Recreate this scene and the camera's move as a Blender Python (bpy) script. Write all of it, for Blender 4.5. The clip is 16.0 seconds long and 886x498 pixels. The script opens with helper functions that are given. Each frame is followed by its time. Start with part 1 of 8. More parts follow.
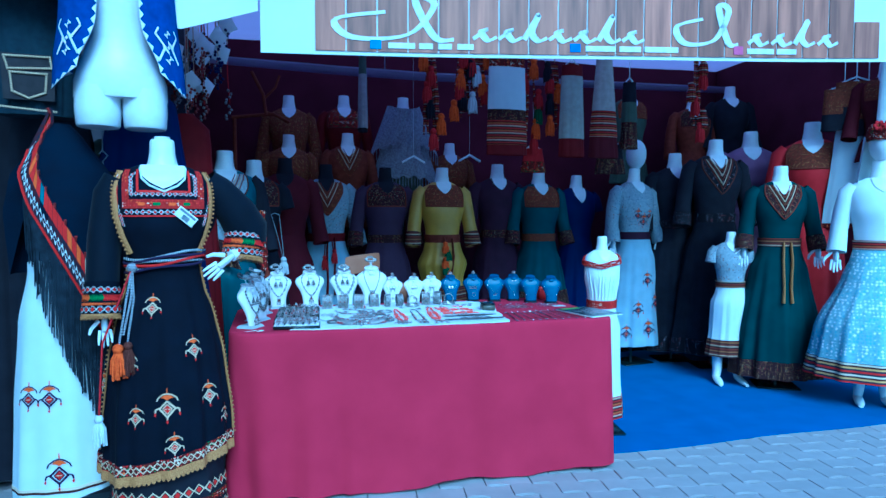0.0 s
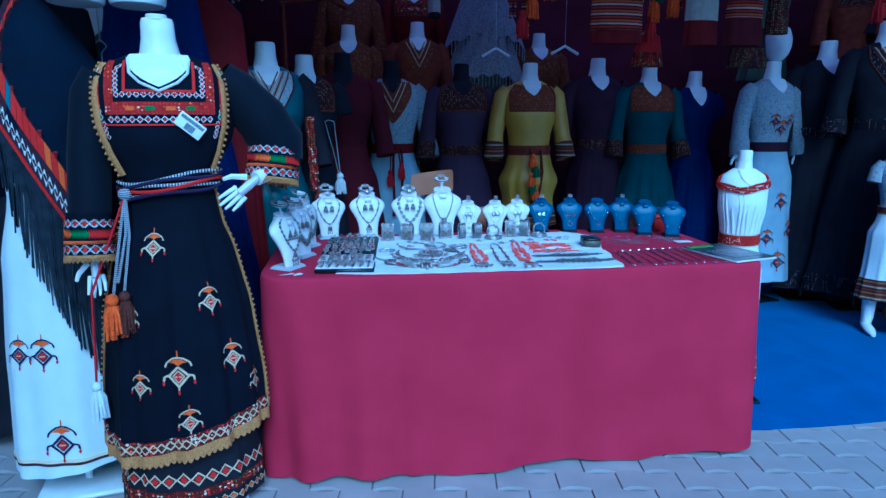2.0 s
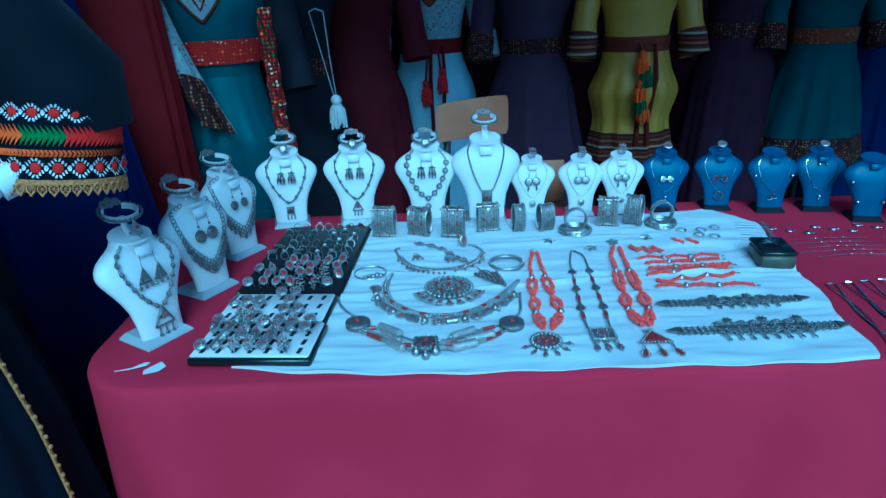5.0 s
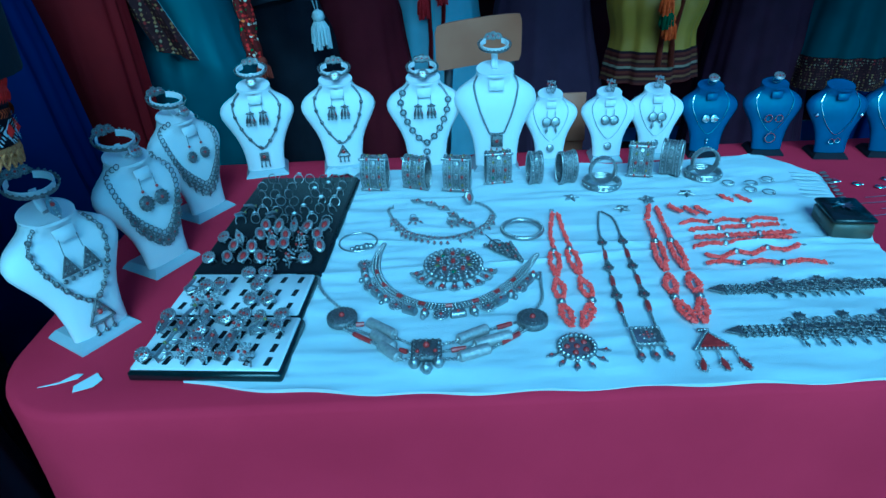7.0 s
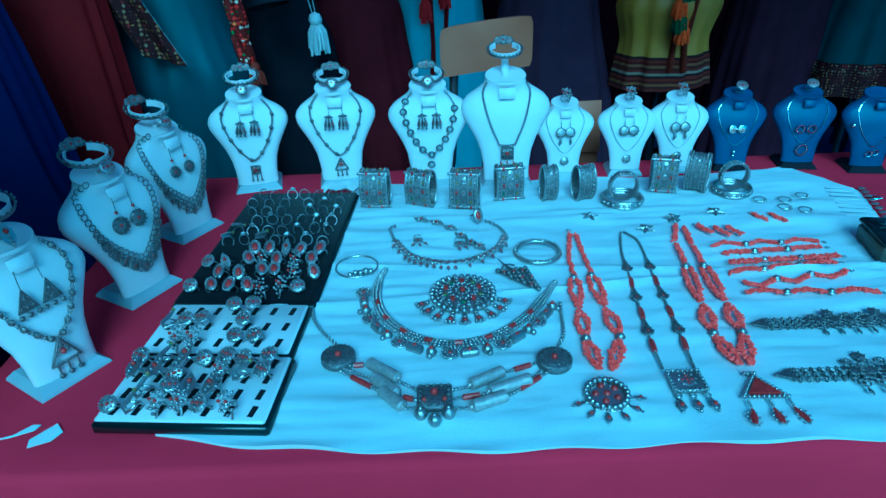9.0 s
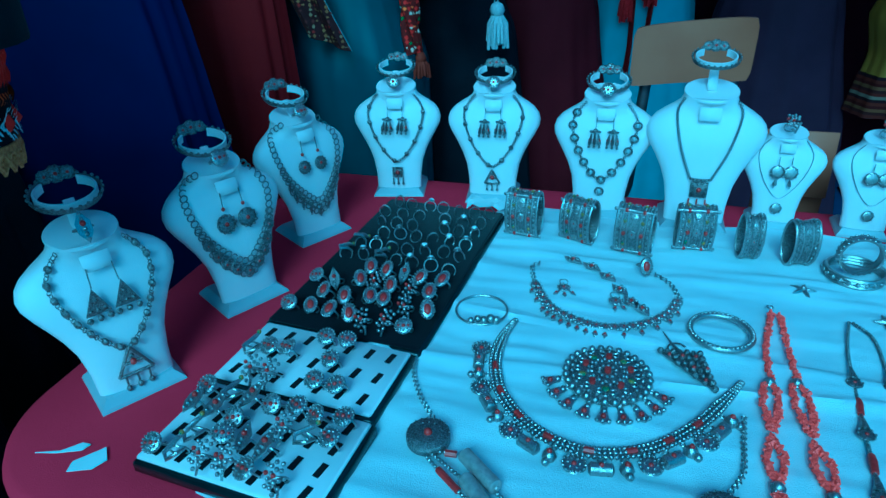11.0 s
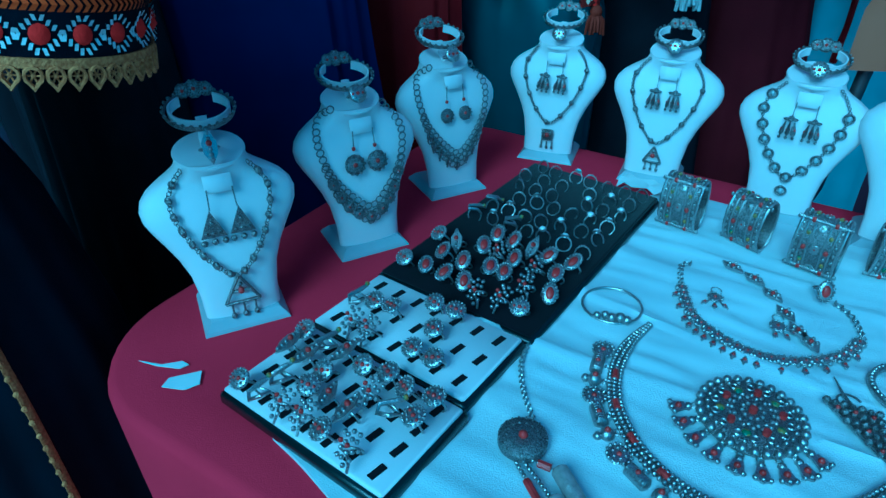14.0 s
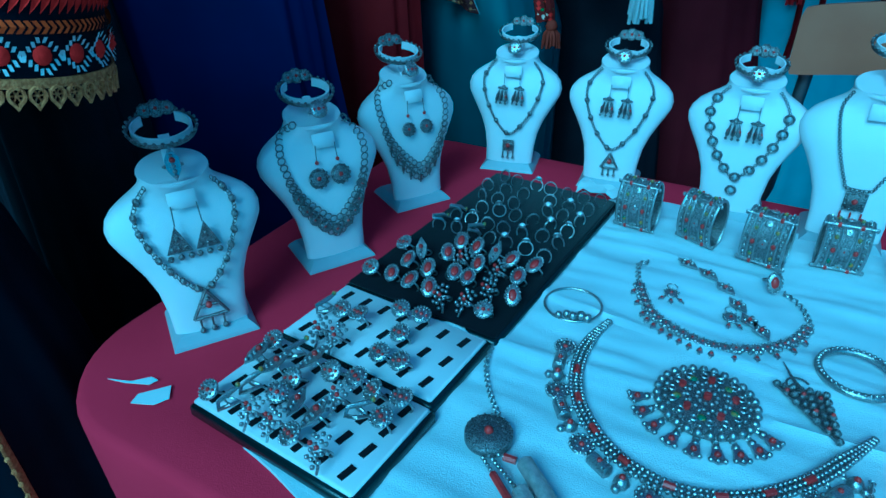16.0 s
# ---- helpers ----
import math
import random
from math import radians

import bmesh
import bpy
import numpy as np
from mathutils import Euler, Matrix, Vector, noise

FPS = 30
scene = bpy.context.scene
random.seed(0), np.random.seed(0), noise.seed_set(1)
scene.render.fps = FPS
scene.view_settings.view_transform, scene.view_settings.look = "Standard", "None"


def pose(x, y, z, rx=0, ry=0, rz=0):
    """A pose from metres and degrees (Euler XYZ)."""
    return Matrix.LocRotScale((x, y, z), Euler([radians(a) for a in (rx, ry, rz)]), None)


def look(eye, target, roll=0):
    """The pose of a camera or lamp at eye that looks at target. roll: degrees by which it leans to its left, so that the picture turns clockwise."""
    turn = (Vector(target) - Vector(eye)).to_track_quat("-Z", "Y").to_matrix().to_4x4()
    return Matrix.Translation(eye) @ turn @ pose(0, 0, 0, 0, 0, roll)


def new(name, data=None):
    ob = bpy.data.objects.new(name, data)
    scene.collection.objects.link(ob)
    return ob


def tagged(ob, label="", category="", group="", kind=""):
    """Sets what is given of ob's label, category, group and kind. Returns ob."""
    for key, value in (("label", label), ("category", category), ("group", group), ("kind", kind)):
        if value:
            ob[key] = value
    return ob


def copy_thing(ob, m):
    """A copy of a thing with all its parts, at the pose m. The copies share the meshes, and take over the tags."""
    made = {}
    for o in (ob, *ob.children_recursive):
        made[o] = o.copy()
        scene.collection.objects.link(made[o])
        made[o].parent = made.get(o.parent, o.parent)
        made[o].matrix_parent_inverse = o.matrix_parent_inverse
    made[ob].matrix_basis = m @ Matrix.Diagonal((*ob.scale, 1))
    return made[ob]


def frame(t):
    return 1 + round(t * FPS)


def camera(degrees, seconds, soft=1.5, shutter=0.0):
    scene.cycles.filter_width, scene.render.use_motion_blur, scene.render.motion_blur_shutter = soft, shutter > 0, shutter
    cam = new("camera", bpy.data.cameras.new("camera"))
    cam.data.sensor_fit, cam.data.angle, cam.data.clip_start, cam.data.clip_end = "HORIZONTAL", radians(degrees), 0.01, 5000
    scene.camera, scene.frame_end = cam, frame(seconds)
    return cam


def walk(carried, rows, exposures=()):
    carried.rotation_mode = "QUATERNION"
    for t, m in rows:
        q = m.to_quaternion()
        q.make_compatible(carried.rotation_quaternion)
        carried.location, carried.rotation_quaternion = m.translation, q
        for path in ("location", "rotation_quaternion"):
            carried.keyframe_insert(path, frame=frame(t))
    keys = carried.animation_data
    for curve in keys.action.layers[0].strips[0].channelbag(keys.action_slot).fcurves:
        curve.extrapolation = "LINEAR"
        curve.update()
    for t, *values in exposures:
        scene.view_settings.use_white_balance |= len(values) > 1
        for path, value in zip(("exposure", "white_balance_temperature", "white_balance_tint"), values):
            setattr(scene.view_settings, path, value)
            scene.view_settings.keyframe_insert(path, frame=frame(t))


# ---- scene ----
# ---- camera ----
cam = camera(70.4, 16.0, soft=1.5)
METRES, EYE, TILT, LEAN, TURN = 2.9, 1.29, -3.0, 0.0, -15.0
ROWS = [
    (0.0, 0.0, 0.0, 0.0, -0.0, 0.0, -0.0),
    (0.5, 0.0143, 0.0717, 0.0023, 4.09, -2.0, 0.15),
    (1.0, 0.0216, 0.121, 0.0049, 6.56, -2.84, -0.69),
    (1.5, 0.0073, 0.1756, 0.0045, 8.4, -4.9, -0.8),
    (2.0, -0.0189, 0.2529, 0.0153, 7.03, -8.44, -0.23),
    (2.5, -0.0284, 0.323, 0.0156, 8.68, -10.45, 0.03),
    (3.0, -0.0194, 0.4225, 0.0273, 11.17, -10.8, -0.56),
    (5.5, -0.0457, 0.7379, 0.0533, 14.98, -21.14, 1.25),
    (6.0, -0.0487, 0.7638, 0.0548, 15.72, -22.92, 0.86),
    (6.5, -0.0599, 0.779, 0.0551, 14.79, -25.34, 1.7),
    (7.0, -0.0647, 0.7867, 0.0553, 13.92, -27.04, 1.38),
    (7.5, -0.0693, 0.7956, 0.0566, 13.84, -27.23, 0.96),
    (8.0, -0.0742, 0.8058, 0.0561, 13.37, -26.62, 1.29),
    (10.5, -0.0893, 0.8673, 0.0383, 21.22, -26.63, 1.65),
    (11.0, -0.0912, 0.8934, 0.0376, 31.23, -26.65, 0.29),
    (11.5, -0.0952, 0.9063, 0.033, 37.92, -27.68, 0.26),
    (12.0, -0.107, 0.9229, 0.027, 41.75, -28.95, 0.13),
    (12.5, -0.1139, 0.9313, 0.0203, 45.63, -31.84, -0.44),
    (13.0, -0.1148, 0.9291, 0.0214, 46.43, -33.56, -1.32),
    (13.5, -0.1099, 0.9231, 0.0259, 46.85, -32.75, -2.26),
    (14.0, -0.1039, 0.9172, 0.0291, 46.96, -30.75, -2.35),
    (14.5, -0.1015, 0.9161, 0.0287, 46.75, -30.35, -2.24),
    (15.0, -0.0977, 0.9176, 0.0285, 44.88, -29.44, -1.86),
    (15.5, -0.0958, 0.9151, 0.0281, 44.37, -28.94, -1.96),
    (16.0, -0.0946, 0.9149, 0.0286, 43.91, -28.95, -1.47),
]
EXPOSURES = [(0.0, 0.6, 3270, -22), (0.6, 0.34, 3240, -15), (1.5, 0.25, 3380, -13), (3.2, 0.05, 3370, -14), (5.3, 0.05, 3200, -36), (7.0, 0.0, 3040, -38), (10.5, -0.18, 2760, -48), (12.5, -0.32, 2800, -43), (16.0, -0.18, 2830, -44)]
walk(cam, [(t, pose(0, 0, EYE, TILT, LEAN, TURN) @ pose(METRES * x, METRES * y, METRES * z, 90 + pitch, roll, yaw)) for t, x, y, z, yaw, pitch, roll in ROWS], EXPOSURES)

# ---- daylight: open shade in front of a covered stall ----
world = bpy.data.worlds.new("sky")
scene.world = world
world.use_nodes = True
wn = world.node_tree
sky = wn.nodes.new("ShaderNodeTexSky")
sky.sky_type, sky.sun_disc = "NISHITA", False
SUN_UP, SUN_TURN = radians(39), radians(178)
sky.sun_elevation, sky.sun_rotation = SUN_UP, SUN_TURN
bg = wn.nodes["Background"]
wn.links.new(sky.outputs[0], bg.inputs[0])
bg.inputs[1].default_value = 0.12
sun = bpy.data.lights.new("sun", "SUN")
sun.energy, sun.angle, sun.color = 2.2, radians(30), (1.0, 0.96, 0.9)
sun_ob = new("sun", sun)
d = Vector((math.sin(SUN_TURN) * math.cos(SUN_UP), math.cos(SUN_TURN) * math.cos(SUN_UP), math.sin(SUN_UP)))
sun_ob.matrix_world = look(d * 20, (0, 0, 0))

# ---- materials ----
def material(name, col, col2=None, rough=0.8, metal=0.0, scale=30.0, bump=0.2, fine=600.0, sheen=0.0, mix=0.5, spread=0.0):
    """Base colour varied at two scales, with fine relief; spread varies it from object to object."""
    m = bpy.data.materials.new(name)
    m.use_nodes = True
    n, l = m.node_tree.nodes, m.node_tree.links
    b = n["Principled BSDF"]
    b.inputs["Roughness"].default_value = rough
    b.inputs["Metallic"].default_value = metal
    b.inputs["Sheen Weight"].default_value = sheen
    if rough >= 0.6 and not metal:
        b.inputs["Specular IOR Level"].default_value = 0.12
    tc = n.new("ShaderNodeTexCoord")
    no = n.new("ShaderNodeTexNoise")
    no.inputs["Scale"].default_value, no.inputs["Detail"].default_value = scale, 6
    l.new(tc.outputs["Object"], no.inputs["Vector"])
    ra = n.new("ShaderNodeValToRGB")
    ra.color_ramp.elements[0].position, ra.color_ramp.elements[1].position = 0.5 - mix * 0.4, 0.5 + mix * 0.4
    c2 = col2 or tuple(c * 0.7 for c in col)
    ra.color_ramp.elements[0].color, ra.color_ramp.elements[1].color = (*c2, 1), (*col, 1)
    l.new(no.outputs[0], ra.inputs[0])
    out = ra.outputs[0]
    if spread:
        oi = n.new("ShaderNodeObjectInfo")
        hv = n.new("ShaderNodeHueSaturation")
        mr = n.new("ShaderNodeMapRange")
        mr.inputs[3].default_value, mr.inputs[4].default_value = 1 - spread, 1 + spread
        l.new(oi.outputs["Random"], mr.inputs[0])
        l.new(mr.outputs[0], hv.inputs["Value"])
        l.new(out, hv.inputs["Color"])
        out = hv.outputs[0]
    l.new(out, b.inputs["Base Color"])
    f = n.new("ShaderNodeTexNoise")
    f.inputs["Scale"].default_value, f.inputs["Detail"].default_value = fine, 2
    l.new(tc.outputs["Object"], f.inputs["Vector"])
    bp = n.new("ShaderNodeBump")
    bp.inputs["Strength"].default_value, bp.inputs["Distance"].default_value = bump, 0.002
    l.new(f.outputs[0], bp.inputs["Height"])
    l.new(bp.outputs[0], b.inputs["Normal"])
    return m


def embroidery(name, ground, threads, size=0.02, amount=0.55, rough=0.8):
    """Cloth covered with small stitched motifs in several thread colours."""
    m = material(name, ground, rough=rough, scale=60, bump=0.3)
    n, l = m.node_tree.nodes, m.node_tree.links
    b = n["Principled BSDF"]
    tc = n.new("ShaderNodeTexCoord")
    vo = n.new("ShaderNodeTexVoronoi")
    vo.distance, vo.inputs["Scale"].default_value, vo.inputs["Randomness"].default_value = "MANHATTAN", 1 / size, 0.35
    l.new(tc.outputs["Object"], vo.inputs["Vector"])
    sep = n.new("ShaderNodeSeparateColor")
    l.new(vo.outputs["Color"], sep.inputs[0])
    ra = n.new("ShaderNodeValToRGB")
    ra.color_ramp.interpolation = "CONSTANT"
    els = ra.color_ramp.elements
    els[0].color, els[1].color = (*threads[0], 1), (*threads[-1], 1)
    els[1].position = 1 - 1 / len(threads)
    for i, c in enumerate(threads[1:-1]):
        e = els.new((i + 1) / len(threads))
        e.color = (*c, 1)
    sp = n.new("ShaderNodeSeparateXYZ")
    l.new(tc.outputs["Object"], sp.inputs[0])
    row, mix_ = n.new("ShaderNodeMath"), n.new("ShaderNodeMath")
    row.operation, row.inputs[1].default_value = "SNAP", size * 1.7
    l.new(sp.outputs[2], row.inputs[0])
    wn_ = n.new("ShaderNodeTexWhiteNoise")
    wn_.noise_dimensions = "1D"
    l.new(row.outputs[0], wn_.inputs["W"])
    mix_.operation, mix_.inputs[1].default_value = "MULTIPLY_ADD", 0.45
    l.new(sep.outputs[0], mix_.inputs[0])
    l.new(wn_.outputs["Value"], mix_.inputs[2])
    fr_ = n.new("ShaderNodeMath")
    fr_.operation = "FRACT"
    l.new(mix_.outputs[0], fr_.inputs[0])
    l.new(fr_.outputs[0], ra.inputs[0])
    gt = n.new("ShaderNodeMath")
    gt.operation, gt.inputs[1].default_value = "LESS_THAN", amount
    l.new(vo.outputs["Distance"], gt.inputs[0])
    mx = n.new("ShaderNodeMix")
    mx.data_type = "RGBA"
    base = b.inputs["Base Color"].links[0].from_socket
    l.new(gt.outputs[0], mx.inputs["Factor"])
    l.new(base, mx.inputs["A"])
    l.new(ra.outputs[0], mx.inputs["B"])
    l.new(mx.outputs["Result"], b.inputs["Base Color"])
    return m


def stripes(name, cols, width, axis=2, rough=0.85):
    """Woven stripes across one axis of the object."""
    m = material(name, cols[0], rough=rough, bump=0.35)
    n, l = m.node_tree.nodes, m.node_tree.links
    b = n["Principled BSDF"]
    tc, sp = n.new("ShaderNodeTexCoord"), n.new("ShaderNodeSeparateXYZ")
    l.new(tc.outputs["Object"], sp.inputs[0])
    dv, fr = n.new("ShaderNodeMath"), n.new("ShaderNodeMath")
    dv.operation, dv.inputs[1].default_value = "DIVIDE", width
    fr.operation = "FRACT"
    l.new(sp.outputs[axis], dv.inputs[0])
    l.new(dv.outputs[0], fr.inputs[0])
    ra = n.new("ShaderNodeValToRGB")
    ra.color_ramp.interpolation = "CONSTANT"
    els = ra.color_ramp.elements
    els[0].color, els[1].color, els[1].position = (*cols[0], 1), (*cols[-1], 1), 1 - 1 / len(cols)
    for i, c in enumerate(cols[1:-1]):
        els.new((i + 1) / len(cols)).color = (*c, 1)
    l.new(fr.outputs[0], ra.inputs[0])
    l.new(ra.outputs[0], b.inputs["Base Color"])
    return m


RED, ORANGE, GREEN, CREAM, GOLD = (0.45, 0.02, 0.02), (0.7, 0.16, 0.03), (0.04, 0.2, 0.05), (0.7, 0.6, 0.45), (0.6, 0.36, 0.12)
WHITE = material("white_plastic", (0.8, 0.8, 0.82), (0.74, 0.74, 0.77), rough=0.35, bump=0.03)
LEATHERETTE = material("white_leatherette", (0.78, 0.75, 0.77), (0.72, 0.69, 0.71), rough=0.45, scale=12, bump=0.25, fine=900)
BASE_GREY = material("silver_board", (0.45, 0.46, 0.5), (0.4, 0.4, 0.44), rough=0.4, bump=0.05)
BLUE_VELVET = material("blue_leatherette", (0.008, 0.08, 0.19), (0.006, 0.055, 0.14), rough=0.4, bump=0.2, fine=900)
MAGENTA = material("magenta_tablecloth", (0.36, 0.02, 0.062), (0.3, 0.015, 0.05), rough=0.85, scale=5, bump=0.3, fine=900)
WHITE_CLOTH = material("white_cotton", (0.72, 0.73, 0.76), (0.66, 0.67, 0.71), rough=0.9, scale=9, bump=0.35, fine=700)
NAVY = material("navy_crepe", (0.004, 0.005, 0.013), (0.0025, 0.003, 0.008), rough=0.85, scale=14, bump=0.3, fine=900)
CHIFFON = material("black_chiffon", (0.004, 0.0055, 0.013), (0.0025, 0.0035, 0.009), rough=0.75, scale=14, bump=0.2, fine=900, sheen=0.04)
ROYAL = material("royal_blue_satin", (0.004, 0.011, 0.085), (0.003, 0.007, 0.06), rough=0.62, scale=6, bump=0.1)
CRIMSON = material("crimson_cloth", (0.12, 0.005, 0.009), (0.085, 0.003, 0.007), rough=0.7, scale=8)
TEAL = material("teal_satin", (0.012, 0.085, 0.11), (0.008, 0.06, 0.08), rough=0.35, scale=8, bump=0.1)
BLACKCLOTH = material("black_cloth", (0.017, 0.016, 0.024), (0.011, 0.01, 0.016), rough=0.8, scale=12)
MAROON = material("maroon_cloth", (0.07, 0.007, 0.015), (0.05, 0.005, 0.011), rough=0.8, scale=8)
PALEBLUE = material("pale_blue_cloth", (0.42, 0.5, 0.6), (0.34, 0.41, 0.5), rough=0.7, scale=8)
PURPLE = material("purple_grey_cloth", (0.055, 0.03, 0.06), (0.04, 0.022, 0.045), rough=0.7, scale=8)
YELLOW = material("yellow_satin", (0.52, 0.32, 0.03), (0.4, 0.24, 0.025), rough=0.45, scale=7)
PLUM = material("plum_cloth", (0.035, 0.012, 0.03), (0.022, 0.008, 0.02), rough=0.7, scale=8)
SEAGREEN = material("sea_green_cloth", (0.018, 0.07, 0.08), (0.012, 0.05, 0.06), rough=0.6, scale=8)
DKGREEN = material("bottle_green_cloth", (0.006, 0.045, 0.048), (0.004, 0.03, 0.034), rough=0.7, scale=8)
MAUVE = material("mauve_cloth", (0.22, 0.12, 0.22), (0.16, 0.09, 0.16), rough=0.7, scale=8)
BRIGHTRED = material("bright_red_cloth", (0.45, 0.02, 0.03), (0.34, 0.014, 0.02), rough=0.6, scale=8)
RUST = material("rust_cloth", (0.16, 0.035, 0.02), (0.1, 0.02, 0.012), rough=0.7, scale=25)
OLIVE = material("grey_green_cloth", (0.1, 0.12, 0.09), (0.07, 0.085, 0.06), rough=0.7, scale=10)
DRESS_WHITE = material("white_dress_cotton", (0.74, 0.76, 0.78), (0.68, 0.7, 0.73), rough=0.85, scale=10, bump=0.25)
GOLDLACE = material("gold_lace", (0.5, 0.27, 0.09), (0.3, 0.14, 0.045), rough=0.6, scale=260, bump=0.7, fine=500, mix=0.3)
EMB_RED = embroidery("red_embroidery", (0.09, 0.012, 0.012), [RED, CREAM, ORANGE, RED, GREEN, RED], 0.012)
EMB_BAND = embroidery("red_band_weave", (0.3, 0.015, 0.015), [RED, (0.35, 0.02, 0.02), RED, ORANGE, RED, CREAM], 0.01, 0.5)
EMB_DARK = embroidery("dark_gold_embroidery", (0.03, 0.012, 0.015), [(0.24, 0.14, 0.05), (0.16, 0.02, 0.02), (0.26, 0.19, 0.11), (0.2, 0.11, 0.04), (0.08, 0.025, 0.025)], 0.011, 0.5)
EMB_PALE = embroidery("pale_embroidery", (0.36, 0.39, 0.44), [(0.4, 0.42, 0.46), (0.3, 0.32, 0.38), (0.12, 0.13, 0.2), (0.4, 0.4, 0.42), (0.18, 0.07, 0.07)], 0.014, 0.45)
EMB_BROWN = embroidery("brown_embroidery", (0.14, 0.04, 0.02), [(0.3, 0.16, 0.05), (0.2, 0.025, 0.02), (0.28, 0.08, 0.03), (0.06, 0.02, 0.02)], 0.011, 0.5)
EMB_LACE = embroidery("blue_white_lace", (0.42, 0.55, 0.62), [(0.8, 0.8, 0.82), (0.7, 0.75, 0.8), (0.3, 0.45, 0.55)], 0.022, 0.55)
EMB_JEWEL = embroidery("jewelled_black", (0.012, 0.011, 0.016), [(0.5, 0.45, 0.5), (0.3, 0.25, 0.3), (0.4, 0.1, 0.1)], 0.015, 0.3)
STRIPE_RED = stripes("red_striped_weave", [(0.28, 0.02, 0.02), (0.03, 0.01, 0.02), (0.42, 0.33, 0.25), (0.2, 0.02, 0.02), (0.3, 0.09, 0.03), (0.05, 0.01, 0.01)], 0.05)
STRIPE_BROWN = stripes("brown_striped_weave", [(0.12, 0.03, 0.02), (0.03, 0.015, 0.02), (0.34, 0.27, 0.18), (0.1, 0.025, 0.02), (0.05, 0.02, 0.02), (0.2, 0.1, 0.04), (0.06, 0.015, 0.015)], 0.07)
STRIPE_HEM = stripes("striped_hem_weave", [(0.03, 0.03, 0.05), GOLD, (0.05, 0.02, 0.02), CREAM, (0.03, 0.03, 0.05), RED], 0.07)
SILVER = material("oxidised_silver", (0.62, 0.6, 0.6), (0.19, 0.18, 0.185), rough=0.3, metal=0.88, scale=900, bump=0.3, fine=700, mix=0.6)
DARKSILVER = material("dark_silver", (0.42, 0.4, 0.405), (0.05, 0.047, 0.05), rough=0.36, metal=0.8, scale=700, bump=0.6, fine=900)
CORAL = material("coral", (0.3, 0.034, 0.034), (0.16, 0.016, 0.016), rough=0.35, scale=120, bump=0.2)
PALECORAL = material("coral_chips", (0.72, 0.09, 0.075), (0.6, 0.05, 0.045), rough=0.45, scale=90, bump=0.4)
ENAMEL = material("amber_green_enamel", (0.35, 0.22, 0.03), (0.02, 0.13, 0.08), rough=0.3, scale=200, bump=0.1)
VELVET = material("black_velvet", (0.006, 0.005, 0.009), (0.004, 0.004, 0.006), rough=0.95, bump=0.3, sheen=0.1)
BLACKLACQ = material("black_lacquer", (0.008, 0.012, 0.014), (0.006, 0.009, 0.011), rough=0.25, bump=0.03)
PAPER = material("paper", (0.78, 0.78, 0.78), (0.72, 0.72, 0.73), rough=0.7, bump=0.1)
PRINT = material("grey_print", (0.12, 0.13, 0.17), (0.25, 0.26, 0.3), rough=0.6, scale=180)
CHAIRWOOD = material("plywood", (0.32, 0.15, 0.08), (0.26, 0.11, 0.055), rough=0.5, scale=8, bump=0.08)
STEEL = material("grey_steel", (0.3, 0.3, 0.32), rough=0.4, metal=0.9, bump=0.05)
CARPET = material("blue_carpet", (0.005, 0.09, 0.30), (0.004, 0.065, 0.23), rough=0.95, scale=5, bump=0.8, fine=500, sheen=0.1)
PAVER = material("grey_paver", (0.40, 0.36, 0.37), (0.31, 0.28, 0.29), rough=0.85, scale=5, bump=0.3, fine=200, spread=0.05)
SAND = material("joint_sand", (0.31, 0.285, 0.29), (0.24, 0.22, 0.22), rough=0.95, scale=14, bump=0.6, fine=300)
WALLCLOTH = material("wine_wall_cloth", (0.09, 0.015, 0.035), (0.06, 0.01, 0.022), rough=0.9, scale=3, bump=0.3)
CANVAS = material("white_canvas", (0.75, 0.75, 0.76), (0.66, 0.66, 0.68), rough=0.6, scale=2.5, bump=0.15)
GREYCANVAS = material("grey_canvas", (0.24, 0.24, 0.28), (0.19, 0.19, 0.22), rough=0.8, scale=2.5)
GREYCANVAS_PLAIN = material("dark_canvas", (0.1, 0.1, 0.12), (0.07, 0.07, 0.085), rough=0.85, scale=2.5)
# daylight passes the canopy's canvas; violet tint added to mimic haze in the stall
gc = GREYCANVAS.node_tree
tl, mxs = gc.nodes.new("ShaderNodeBsdfTranslucent"), gc.nodes.new("ShaderNodeMixShader")
tl.inputs["Color"].default_value = (0.78, 0.56, 0.95, 1)
mxs.inputs[0].default_value = 0.3
gc.links.new(gc.nodes["Principled BSDF"].outputs[0], mxs.inputs[1])
gc.links.new(tl.outputs[0], mxs.inputs[2])
gc.links.new(mxs.outputs[0], gc.nodes["Material Output"].inputs["Surface"])
PLASTER = material("pale_plaster", (0.4, 0.37, 0.36), (0.32, 0.29, 0.28), rough=0.9, scale=4, bump=0.5, fine=120)
ORANGEWOOL = material("orange_wool", (0.75, 0.13, 0.015), (0.5, 0.06, 0.01), rough=0.9, scale=90, bump=0.6)
BROWNWOOL = material("brown_wool", (0.1, 0.035, 0.025), (0.06, 0.02, 0.015), rough=0.9, scale=90, bump=0.6)
REDWOOL = material("red_wool", (0.45, 0.02, 0.03), (0.28, 0.012, 0.02), rough=0.9, scale=90, bump=0.6)
GREENWOOL = material("green_wool", (0.03, 0.13, 0.05), (0.02, 0.08, 0.03), rough=0.9, scale=90, bump=0.6)
GREYROPE = stripes("grey_braid", [(0.6, 0.6, 0.62), (0.03, 0.03, 0.06), (0.5, 0.5, 0.53), (0.03, 0.03, 0.06)], 0.017, axis=0)
